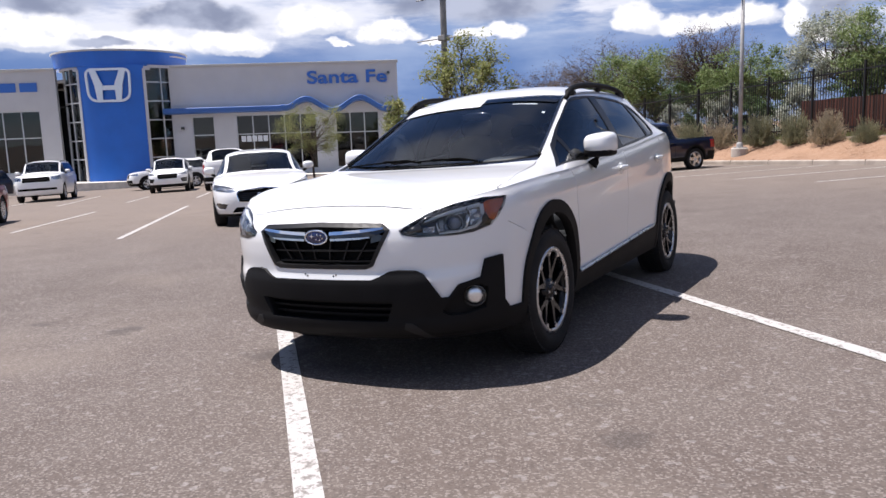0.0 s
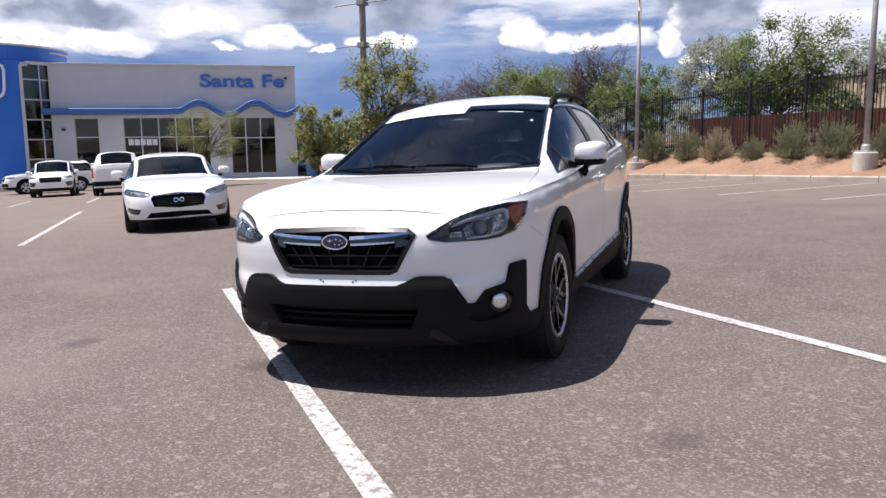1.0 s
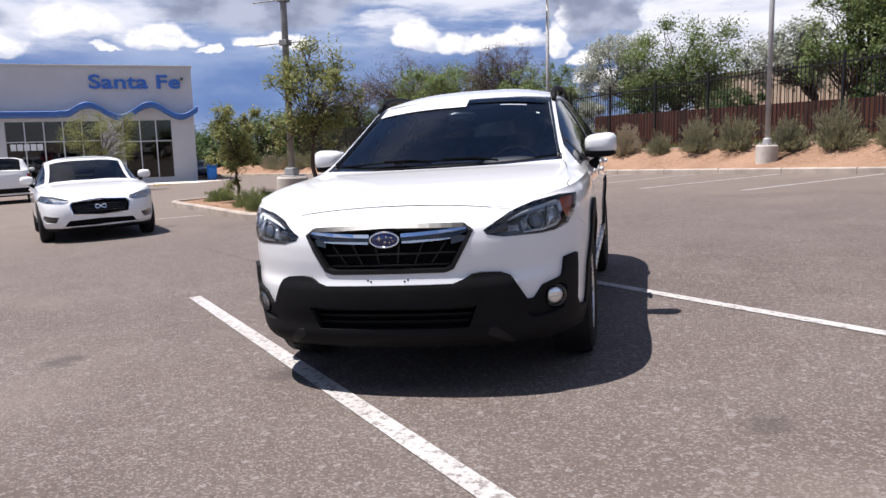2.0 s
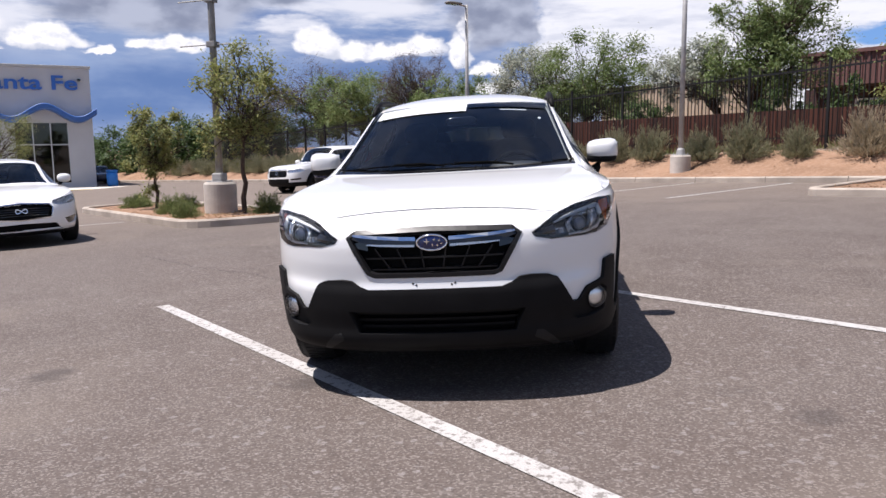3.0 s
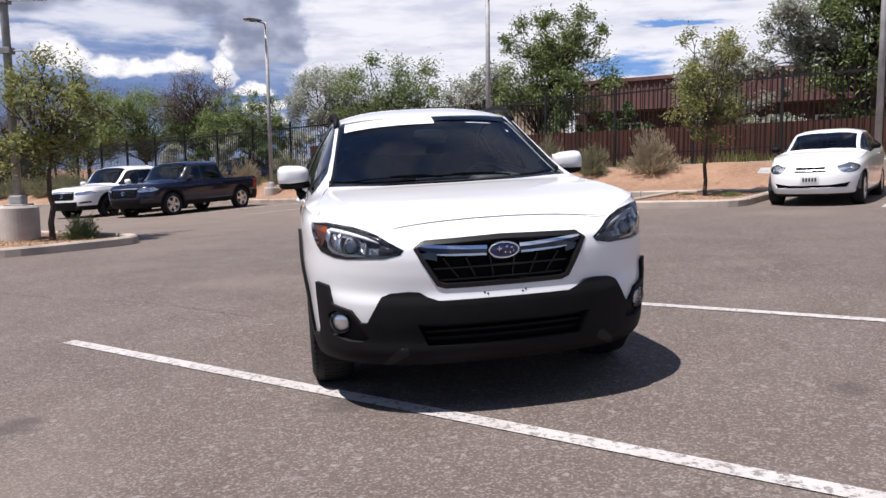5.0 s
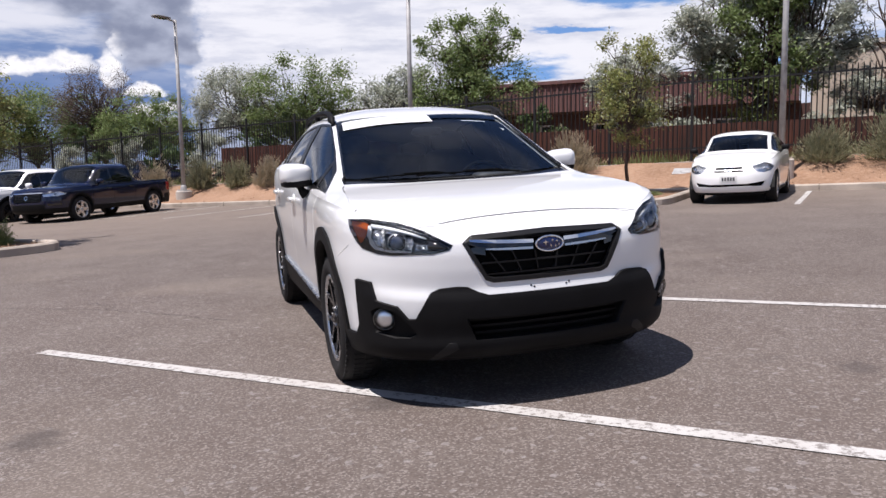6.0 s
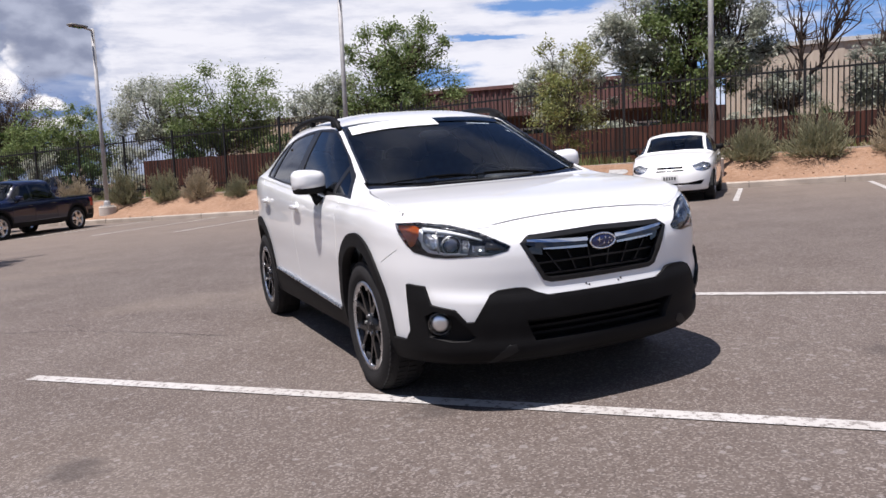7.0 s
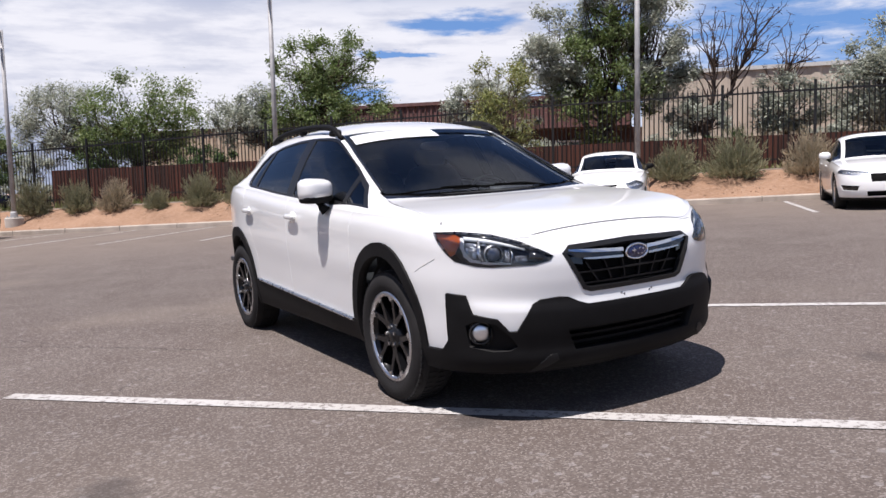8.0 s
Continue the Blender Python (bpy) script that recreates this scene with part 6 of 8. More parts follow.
def build_grille(b, car):
    t = b.tub_sheet
    back = put("grille", t.emit("grille", lift=-0.055, rim=0), M_GAP, car, "black hexagonal grille with a chrome bar and oval badge")
    put("grille_wall", rim_only(t, "grille", lambda c: True, 0.06), M_GLOSSBLACK, back)
    outline = [(-0.360, 0.790), (-0.392, 0.768), (-0.300, 0.606), (-0.268, 0.595), (0.268, 0.595), (0.300, 0.606), (0.392, 0.768), (0.360, 0.790), (0, 0.799), (-0.360, 0.790)]
    part("grille_surround", skin_strip(b, dense(outline, 0.05, False), 0.020, 0.004, 0.03), M_GRILLE, back, "black plastic surround")
    # wide wing bar with a bright upper edge
    for side in (1, -1):
        bar = [(side * x, z) for x, z in ((0.075, 0.742), (0.15, 0.745), (0.25, 0.752), (0.33, 0.762), (0.375, 0.772))]
        part("wing_bar", skin_strip(b, bar, [0.040, 0.040, 0.036, 0.028, 0.016], -0.004, 0.03), M_GLOSSBLACK, back)
        bright = [(side * x, z + 0.014) for x, z in ((0.075, 0.744), (0.15, 0.747), (0.25, 0.753), (0.33, 0.760), (0.370, 0.764))]
        part("chrome_strip", skin_strip(b, bright, [0.016, 0.015, 0.014, 0.012, 0.008], 0.004, 0.012), M_CHROME, back, "bright chrome strip")
        bright = [(side * x, z - 0.014) for x, z in ((0.080, 0.742), (0.15, 0.744), (0.25, 0.748), (0.30, 0.752))]
        part("chrome_strip", skin_strip(b, bright, [0.010, 0.010, 0.008, 0.005], 0.003, 0.010), M_SATIN, back)
        corner = [(side * 0.30, 0.735), (side * 0.37, 0.735)]
        part("grille_block", skin_strip(b, corner, [0.050, 0.020], -0.012, 0.03), M_GLOSSBLACK, back)
    for z, half in ((0.672, 0.318), (0.618, 0.290)):
        part("grille_bar", skin_strip(b, [(-half + 2 * half * k / 14, z) for k in range(15)], 0.008, -0.026, 0.03), M_GRILLE, back)
    for x in (-0.235, -0.145, -0.05, 0.05, 0.145, 0.235):
        lean = -0.16 * x
        part("grille_mesh", skin_strip(b, [(x - lean, 0.718), (x, 0.665), (x + lean, 0.612)], 0.007, -0.030, 0.022), M_GRILLE, back)
    # badge: blue oval, chrome rim, six plain four-point stars
    p, n = b.tub(0.0001, 0.742)
    base = Matrix.Translation(p + Vector((0, -0.004, 0))) @ Matrix.Rotation(radians(90), 4, "X")
    badge = part("badge", ellipsoid(0, 0, 0, 0.066, 0.033, 0.010, 12), M_BADGE, back, "blue oval badge", smooth=True, m=base)
    ring = add_tube(bmesh.new(), [(0.067 * math.cos(a), 0.034 * math.sin(a), 0.004) for a in [2 * math.pi * k / 32 for k in range(33)]], 0.0048, 6)
    part("badge_rim", ring, M_CHROME, badge, smooth=True)
    for cx, cy, r in ((-0.022, 0.006, 0.015), (0.012, 0.014, 0.008), (0.034, 0.010, 0.008), (0.004, -0.010, 0.008), (0.026, -0.012, 0.008), (0.043, -0.005, 0.007)):
        star = bmesh.new()
        pts = [(cx + (r if k % 2 == 0 else r * 0.28) * math.cos(math.pi * k / 4), cy + (r if k % 2 == 0 else r * 0.28) * 0.9 * math.sin(math.pi * k / 4)) for k in range(8)]
        add_prism(star, pts, 0.007, 0.0115)
        part("badge_star", star, M_CHROME, badge)
    # lower intake
    low = put("lower_intake", t.emit("intake", lift=-0.06, rim=0), M_GAP, car, "dark lower intake with thin slats")
    put("intake_wall", rim_only(t, "intake", lambda c: True, 0.065), M_CLAD, low)
    for z, half in ((0.415, 0.385), (0.385, 0.375), (0.355, 0.362)):
        part("intake_slat", skin_strip(b, [(-half + 2 * half * k / 12, z) for k in range(13)], 0.010, -0.022, 0.03), M_CLAD, low)
    # plugs of the missing front plate
    for x in (-0.095, -0.080, 0.080, 0.095):
        p, n = b.tub(*b.fx(x, 0.558 if abs(x) > 0.085 else 0.551))
        part("plate_hole", ellipsoid(p.x, p.y - 0.001, p.z, 0.005, 0.003, 0.005, 6), M_INK, car, smooth=True)


def build_upper_fittings(b, car):
    # door mirrors
    for side in (1, -1):
        def shell(v):
            if v.co.y < 0:
                v.co.x *= 1 + 0.12 * v.co.y
                v.co.z *= 1 + 0.16 * v.co.y
            v.co.z *= 1 + 0.10 * v.co.x * side
        cap = super_box(side * 0.905, -0.560, 1.104, 0.098, 0.082, 0.066, 3.8, 12, Matrix.Rotation(side * radians(-8), 4, "Z"), shell)
        ob = part("door_mirror", cap, M_WHITE, car, "white door mirror with a black lower shell", smooth=True)
        low = super_box(side * 0.902, -0.552, 1.052, 0.093, 0.079, 0.030, 3.8, 10, Matrix.Rotation(side * radians(-8), 4, "Z"))
        part("mirror_base", low, M_CLAD, ob, smooth=True)
        part("mirror_glass", box(side * 0.903 - 0.078, side * 0.903 + 0.078, -0.484, -0.474, 1.045, 1.158, 0.004), M_CHROME, ob)
        part("mirror_stalk", tube([(side * 0.885, -0.555, 1.035), (side * 0.872, -0.560, 1.000), (side * 0.850, -0.570, 0.972)], [0.030, 0.026, 0.034], 10), M_CLAD, ob, smooth=True)
        # roof rail with three feet
        line = []
        for k in range(15):
            y = (-0.31, -0.25, -0.18, -0.09, 0.02, 0.14, 0.27, 0.40, 0.53, 0.66, 0.78, 0.88, 0.96, 1.03, 1.09)[k]
            p, n = b.upper(y, side * 0.985)
            bow = (0.006, 0.022, 0.034, 0.040, 0.042, 0.042, 0.042, 0.041, 0.040, 0.038, 0.035, 0.030, 0.023, 0.014, 0.004)[k]
            line.append(Vector((p.x + side * 0.008, y, p.z + bow)))
        rail = add_tube(bmesh.new(), line, [0.013] + [0.020] * 13 + [0.013], 8)
        rob = part("roof_rail", rail, M_CLAD, car, "raised black roof rail", smooth=True)
        for k in (2, 7, 12):
            q = line[k]
            part("rail_foot", super_box(q.x - side * 0.004, q.y, q.z - 0.022, 0.019, 0.085 if k != 7 else 0.055, 0.024, 3, 6), M_CLAD, rob, smooth=True)
        # windscreen edge moulding
        edge = [b.upper(y, side * 0.957)[0] + b.upper(y, side * 0.957)[1] * 0.003 for y in [-1.0 + 0.74 * k / 12 for k in range(13)]]
        part("windscreen_moulding", tube(edge, 0.008, 6), M_GLOSSBLACK, car, smooth=True)
    # wipers
    for x0, x1, y0 in ((0.30, -0.28, -1.118), (-0.10, -0.60, -1.105)):
        pts = []
        for k in range(9):
            x = x0 + (x1 - x0) * k / 8
            y = y0 + 0.022 + 0.012 * math.sin(math.pi * k / 8) + 0.010 * k / 8
            xp = min(curve_at(CROSSOVER["pillar_x"], y), 1)
            p, n = b.upper(y, x / xp)
            pts.append(p + n * 0.010)
        w = part("wiper", tube(pts, 0.005, 6), M_RUBBER, car, smooth=True)
        part("wiper_arm", tube([pts[4] + Vector((0, 0, 0.006)), pts[2] + Vector((0.06, -0.012, 0.008)), pts[0] + Vector((0.05, -0.03, -0.006))], 0.006, 6), M_RUBBER, w, smooth=True)
    # banner across the top of the windscreen, passenger half
    def film(y0, y1, w0, w1, lift):
        bm = bmesh.new()
        rows = []
        for i in range(13):
            w = w0 + (w1 - w0) * i / 12
            row = []
            for j in range(4):
                sag = -0.012 * (1 - (w / 0.93) ** 2)
                p, n = b.upper(y0 + (y1 - y0) * j / 3 + sag, w)
                row.append(bm.verts.new(p + n * lift))
            rows.append(row)
        for r, q in zip(rows, rows[1:]):
            for k in range(3):
                bm.faces.new((r[k], q[k], q[k + 1], r[k + 1]))
        bmesh.ops.recalc_face_normals(bm, faces=bm.faces[:])
        return bm
    banner = part("banner", film(-0.420, -0.295, -0.90, 0.06, 0.003), M_STICKER, car, "white dealer banner with pale blue lines", smooth=True)
    for y in (-0.405, -0.380, -0.352, -0.326):
        part("banner_line", film(y, y + 0.006, -0.87, -0.20 - 0.9 * (y + 0.405), 0.0045), M_PALEBLUE, banner, smooth=True)
    part("sun_band", film(-0.365, -0.300, 0.075, 0.915, 0.002), M_BAND, car, "dark shade band of the windscreen", smooth=True)
    part("inner_label", film(-0.385, -0.372, 0.42, 0.70, -0.012), M_STICKER, car, "white label strip behind the windscreen", smooth=True)
    part("inspection_label", film(-0.50, -0.478, 0.80, 0.83, -0.010), M_STICKER, car, "small white label", smooth=True)


def build_cabin(car):
    part("dashboard", super_box(0, -0.90, 0.90, 0.74, 0.22, 0.13, 5, 14), M_DASH, car, smooth=True)
    part("instrument_hood", super_box(0.36, -0.74, 1.015, 0.17, 0.10, 0.045, 3, 10), M_DASH, car, smooth=True)
    part("centre_screen", box(-0.15, 0.15, -0.72, -0.70, 0.90, 1.05, 0.008), M_GLOSSBLACK, car)
    wheel_ring = add_tube(bmesh.new(), [(0.36 + 0.185 * math.cos(a), -0.54 + 0.06 * math.sin(a), 0.945 + 0.165 * math.sin(a)) for a in [2 * math.pi * k / 28 for k in range(29)]], 0.016, 8)
    sw = part("steering_wheel", wheel_ring, M_RUBBER, car, smooth=True)
    part("wheel_boss", super_box(0.36, -0.545, 0.975, 0.085, 0.03, 0.06, 3, 8), M_DASH, sw, smooth=True)
    for a0 in (0, math.pi, -math.pi / 2):
        part("wheel_spoke", tube([(0.36, -0.545, 0.975), (0.36 + 0.18 * math.cos(a0), -0.54 + 0.06 * math.sin(a0), 0.985 + 0.17 * math.sin(a0))], 0.016, 6), M_DASH, sw)
    for x in (0.37, -0.37):
        seat = part("front_seat", super_box(x, -0.05, 0.60, 0.26, 0.27, 0.10, 4, 10), M_SEAT, car, "dark cloth front seat", smooth=True)
        part("backrest", super_box(x, 0.22, 0.90, 0.25, 0.09, 0.33, 3.5, 10, Matrix.Rotation(radians(-14), 4, "X")), M_SEAT, seat, smooth=True)
        part("headrest", super_box(x, 0.30, 1.28, 0.13, 0.05, 0.085, 3, 8), M_SEAT, seat, smooth=True)
    bench = part("rear_bench", super_box(0, 0.85, 0.62, 0.62, 0.26, 0.10, 5, 10), M_SEAT, car, smooth=True)
    part("backrest", super_box(0, 1.15, 0.92, 0.60, 0.09, 0.30, 5, 10, Matrix.Rotation(radians(-14), 4, "X")), M_SEAT, bench, smooth=True)
    for x in (0.36, -0.36):
        part("headrest", super_box(x, 1.22, 1.24, 0.12, 0.045, 0.07, 3, 8), M_SEAT, bench, smooth=True)
    part("cabin_floor", box(-0.78, 0.78, -1.0, 1.95, 0.50, 0.54, 0.01), M_DASH, car)
    part("bulkhead", box(-0.78, 0.78, -1.10, -1.06, 0.5, 0.97, 0.01), M_DASH, car)
    part("inner_mirror", super_box(0, -0.42, 1.335, 0.11, 0.02, 0.032, 3, 8), M_GLOSSBLACK, car, smooth=True)


build_crossover()

# ---- the other vehicles on the lot ----
TILT = CAR_M.copy()


def on_lot(u, v, face_u, face_v, height=0.0):
    """A pose on the lot for a thing whose front is -y, turned to face a lot direction."""
    f = U * face_u + V * face_v
    return Matrix.Translation(lot(u, v, height)) @ TILT @ Matrix.Rotation(math.atan2(f.y, f.x) + math.pi / 2, 4, "Z")


def vehicle_spec(kind, long, wide, high):
    """Body tables from the main measures; the middle of the wheelbase lies at y = 0."""
    h, w = long / 2, wide / 2
    sharp = {"sedan": 0.0, "hatch": 0.0, "suv": 0.5, "pickup": 0.6}[kind]
    outline = [(0, -h), (w * 0.30, -h + 0.015), (w * 0.55, -h + 0.07 - 0.03 * sharp), (w * 0.76, -h + 0.20 - 0.10 * sharp), (w * 0.91, -h + 0.42 - 0.17 * sharp), (w * 0.975, -h + 0.72 - 0.2 * sharp), (w, -h * 0.45),
               (w, 0), (w, h * 0.5), (w * 0.98, h - 0.55), (w * 0.93, h - 0.25), (w * 0.80, h - 0.09), (w * 0.45, h - 0.02), (0, h)]
    f = lambda pts: [(-h + long * a, z) for a, z in pts]
    spec = {"outline": outline, "side_inset": [(0, 0.07), (0.1, 0.04), (0.3, 0.012), (0.6, 0.0), (0.85, 0.008), (1, 0.05)], "front_inset": [(0, 0.14), (0.1, 0.06), (0.3, 0.01), (0.5, 0.0), (0.75, 0.015), (0.9, 0.05), (1, 0.11)],
            "front_blend": h - 0.65, "swell": 0.02, "half": h, "wide": w}
    if kind == "sedan":
        spec.update(sill=0.19, top=f([(0, 0.70), (0.04, 0.74), (0.10, 0.80), (0.2, 0.86), (0.32, 0.90), (0.5, 0.93), (0.7, 0.96), (0.85, 0.985), (0.95, 0.96), (1, 0.90)]),
                    crown=f([(0, 0.705), (0.04, 0.77), (0.1, 0.84), (0.2, 0.91), (0.29, 0.955), (0.305, 0.975), (0.36, 1.14), (0.42, high - 0.13), (0.47, high - 0.03), (0.55, high), (0.63, high - 0.02), (0.72, high - 0.13), (0.80, 1.12), (0.845, 1.04), (0.9, 1.02), (0.96, 1.0), (1, 0.93)]),
                    roof=(0.30, 0.455, 0.66, 0.84), doors=(0.325, 0.53, 0.74))
    elif kind == "hatch":
        spec.update(sill=0.18, top=f([(0, 0.70), (0.05, 0.75), (0.12, 0.83), (0.22, 0.90), (0.32, 0.94), (0.5, 0.97), (0.75, 1.02), (0.92, 1.04), (1, 0.95)]),
                    crown=f([(0, 0.71), (0.05, 0.79), (0.12, 0.88), (0.2, 0.95), (0.265, 0.99), (0.28, 1.01), (0.35, 1.21), (0.41, high - 0.10), (0.47, high - 0.02), (0.56, high), (0.7, high - 0.03), (0.82, high - 0.12), (0.90, 1.22), (0.96, 1.05), (1, 0.97)]),
                    roof=(0.275, 0.44, 0.80, 0.95), doors=(0.33, 0.66, 0.66))
    elif kind == "suv":
        e = high - 1.7
        spec.update(sill=0.26, top=f([(0, 0.92 + e), (0.04, 0.95 + e), (0.12, 1.0 + e), (0.25, 1.04 + e), (0.5, 1.06 + e), (0.8, 1.10 + e), (0.95, 1.10 + e), (1, 1.0 + e)]),
                    crown=f([(0, 0.925 + e), (0.04, 1.0 + e), (0.1, 1.06 + e), (0.2, 1.10 + e), (0.265, 1.12 + e), (0.28, 1.15 + e), (0.33, 1.36 + e), (0.39, high - 0.09), (0.44, high - 0.02), (0.6, high), (0.8, high - 0.03), (0.92, high - 0.10), (0.96, 1.25 + e), (1, 1.02 + e)]),
                    roof=(0.275, 0.415, 0.90, 0.975), doors=(0.30, 0.50, 0.70))
    else:
        e = high - 1.8
        spec.update(sill=0.30, top=f([(0, 1.07 + e), (0.03, 1.11 + e), (0.12, 1.15 + e), (0.25, 1.17 + e), (0.5, 1.18 + e), (0.66, 1.20 + e), (0.7, 1.20 + e), (0.95, 1.22 + e), (1, 1.20 + e)]),
                    crown=f([(0, 1.075 + e), (0.02, 1.14 + e), (0.1, 1.20 + e), (0.2, 1.23 + e), (0.25, 1.24 + e), (0.262, 1.255 + e), (0.31, 1.44 + e), (0.365, high - 0.08), (0.41, high - 0.02), (0.52, high), (0.60, high - 0.02), (0.635, high - 0.06), (0.66, 1.32 + e), (0.672, 1.225 + e), (0.70, 1.22 + e), (0.96, 1.235 + e), (1, 1.21 + e)]),
                    roof=(0.26, 0.39, 0.62, 0.67), doors=(0.285, 0.45, 0.625))
    a, b, c, d = spec["roof"]
    ya, yb, yc, yd = (-h + long * k for k in (a, b, c, d))
    up = []
    for k in range(41):
        y = -h + long * k / 40
        up.append(y)
    belt, crown = spec["top"], spec["crown"]
    pillar = []
    for y in sorted({*up, ya, yb, yc, yd}):
        gap = curve_at(crown, y) - curve_at(belt, y)
        cabin = step(y, ya - 0.02, yb) * (1 - step(y, yc, yd + 0.02))
        pillar.append((y, max(0.006, gap * (0.22 + 0.62 * cabin))))
    spec["pillar_up"] = pillar
    slim = {"sedan": 0.69, "hatch": 0.70, "suv": 0.74, "pickup": 0.77}[kind]
    spec["pillar_x"] = [(-h, w * 0.86), (ya - 0.1, w * 0.83), (ya, w * 0.80), (yb, w * slim), ((yb + yc) / 2, w * (slim + 0.01)), (yc, w * (slim - 0.03)), (yd, w * (slim - 0.01)), (min(h - 0.02, yd + 0.25), w * 0.78), (h, w * 0.8)]
    spec["bow"] = [(-h, 2.2), (ya, 2.5), (yb, 3.0), (yc, 3.0), (h, 2.6)]
    return spec


def build_vehicle(name, label, category, m, kind, long, wide, high, body_paint, axles, wheel_r, front=None, rear=None, clad=False, style="five", dark_wheels=False, fine=0.9, rails=False, glass=None, mirrors=None, mirror_size=1.0):
    spec = vehicle_spec(kind, long, wide, high)
    b = Body(spec, fine)
    h, w = spec["half"], spec["wide"]
    t, u = b.tub_sheet, b.upper_sheet
    at = lambda k: -h + long * k
    for side in (1, -1):
        for y in axles:
            c = b.sy(y, 0, side)[0]
            r = wheel_r + 0.055
            t.cut("hole", [(c - r, 0.0)] + [(c - r * math.cos(radians(a)), wheel_r + r * math.sin(radians(a))) for a in range(0, 181, 15)] + [(c + r, 0.0)])
            if clad:
                r += 0.06
                t.cut("clad", [(c - r, 0.0)] + [(c - r * math.cos(radians(a)), wheel_r + r * math.sin(radians(a))) for a in range(0, 181, 15)] + [(c + r, 0.0)])
    for part_name, polys in (front or {}).items():
        for poly in polys:
            t.cut(part_name, fill([b.fx(x * w, z) for x, z in poly], 0.12))
    for part_name, polys in (rear or {}).items():
        for poly in polys:
            for half in (1, -1):
                reach_of = [max(x * half, 0.0) for x, z in poly]
                if max(reach_of) > 0:
                    t.cut(part_name, fill([b.rx(half * max(a * w, 0.0005), z) for a, (x, z) in zip(reach_of, poly)], 0.12))
    low = spec["sill"] + (0.14 if clad else 0.05)
    t.cut("clad", [(-b.length - 0.01, 0), (b.length + 0.01, 0), (b.length + 0.01, low), (-b.length - 0.01, low)])
    d0, d1, d2 = spec["doors"]
    for side in (1, -1):
        for k in (d0, d1, d2):
            t.line([b.sy(at(k), low + 0.03, side), b.sy(at(k) + 0.02, 2.0, side)], 0.008)
    a, e, c, d = spec["roof"]
    ya, yb, yc, yd = at(a), at(e), at(c), at(d)
    u.cut("windscreen", [(ya + 0.03, 0), (ya + 0.06, 0.6), (ya + 0.12, 0.93), (yb - 0.03, 0.93), (yb - 0.06, 0), (yb - 0.03, -0.93), (ya + 0.12, -0.93), (ya + 0.06, -0.6)])
    if kind != "pickup":
        u.cut("rear_glass", [(yc + 0.05, -0.88), (yc + 0.05, 0.88), (yd - 0.06, 0.88), (yd - 0.06, -0.88)])
    else:
        u.cut("rear_glass", [(yc + 0.06, -0.85), (yc + 0.06, 0.85), (yd - 0.03, 0.85), (yd - 0.03, -0.85)])
    pillars = [yb - (yb - ya) * 0.55, at(d1), at(d2), yc + (yd - yc) * (0.35 if kind != "pickup" else 0.0)]
    for side in (1, -1):
        for y0, y1 in zip(pillars, pillars[1:]):
            if y1 - y0 < 0.15:
                continue
            u.cut("side_glass", [(y0 + 0.04, side * 1.93), (y1 - 0.035, side * 1.93), (y1 - 0.035, side * 1.14), (y0 + 0.04, side * 1.14)])
        u.cut("trim", [(ya + (yb - ya) * 0.25, side * 1.96), (pillars[-1] + 0.02, side * 1.96), (pillars[-1] + 0.02, side * 1.09), (ya + (yb - ya) * 0.25, side * 1.09)])
    car = holder(name, m, label, category, "parked cars")
    put("body", t.emit(rest=True, rim=0.02), body_paint, car)
    put("roof", u.emit(rest=True, rim=0.01), body_paint, car)
    put("shut_lines", t.emit("gap", lift=-0.012, rim=0), M_GAP, car)
    put("cladding", t.emit("clad", lift=0.006, rim=0.02), M_CLAD, car)
    put("windscreen", u.emit("windscreen", lift=-0.003, rim=0), glass or M_CARGLASS, car)
    put("rear_window", u.emit("rear_glass", lift=-0.003, rim=0), M_DEEPTINT, car)
    for side in (1, -1):
        pick = lambda q: q.y * side > 0
        for k, (y0, y1) in enumerate(zip(pillars, pillars[1:])):
            put("side_window", u.emit("side_glass", lift=-0.004, rim=0, where=lambda q: pick(q) and y0 < q.x < y1), M_TINT, car)
        put("window_surround", u.emit("trim", lift=-0.001, rim=0.01, where=pick), M_GLOSSBLACK, car)
        belt = curve_at(spec["top"], yb)
        ob = part("door_mirror", super_box(side * (w + 0.06), ya + (yb - ya) * 0.55, belt + 0.10 * mirror_size, 0.11 * mirror_size, 0.07 * mirror_size, 0.075 * mirror_size, 3.2, 8), mirrors or body_paint, car, smooth=True)
        part("mirror_stalk", tube([(side * (w + 0.02), ya + (yb - ya) * 0.55, belt + 0.04), (side * (w - 0.05), ya + (yb - ya) * 0.5, belt - 0.02)], 0.03, 6), M_CLAD, ob)
        for k in (d1, d2):
            y = at(k) - 0.16
            zz = curve_at(spec["top"], y) - 0.12
            p, n = b.tub(*b.sy(y, zz, side))
            part("handle", super_box(p.x + side * 0.012, y, zz, 0.014, 0.10, 0.016, 3, 6), body_paint if not clad else M_GLOSSBLACK, car, smooth=True)
        if rails:
            line = []
            for k in range(9):
                y = yb + (yc - yb) * k / 8
                p, n = b.upper(y, side * 0.97)
                line.append(p + Vector((0, 0, 0.0 if k in (0, 8) else 0.045)))
            part("roof_rail", tube(line, 0.018, 6), M_CLAD, car, smooth=True)
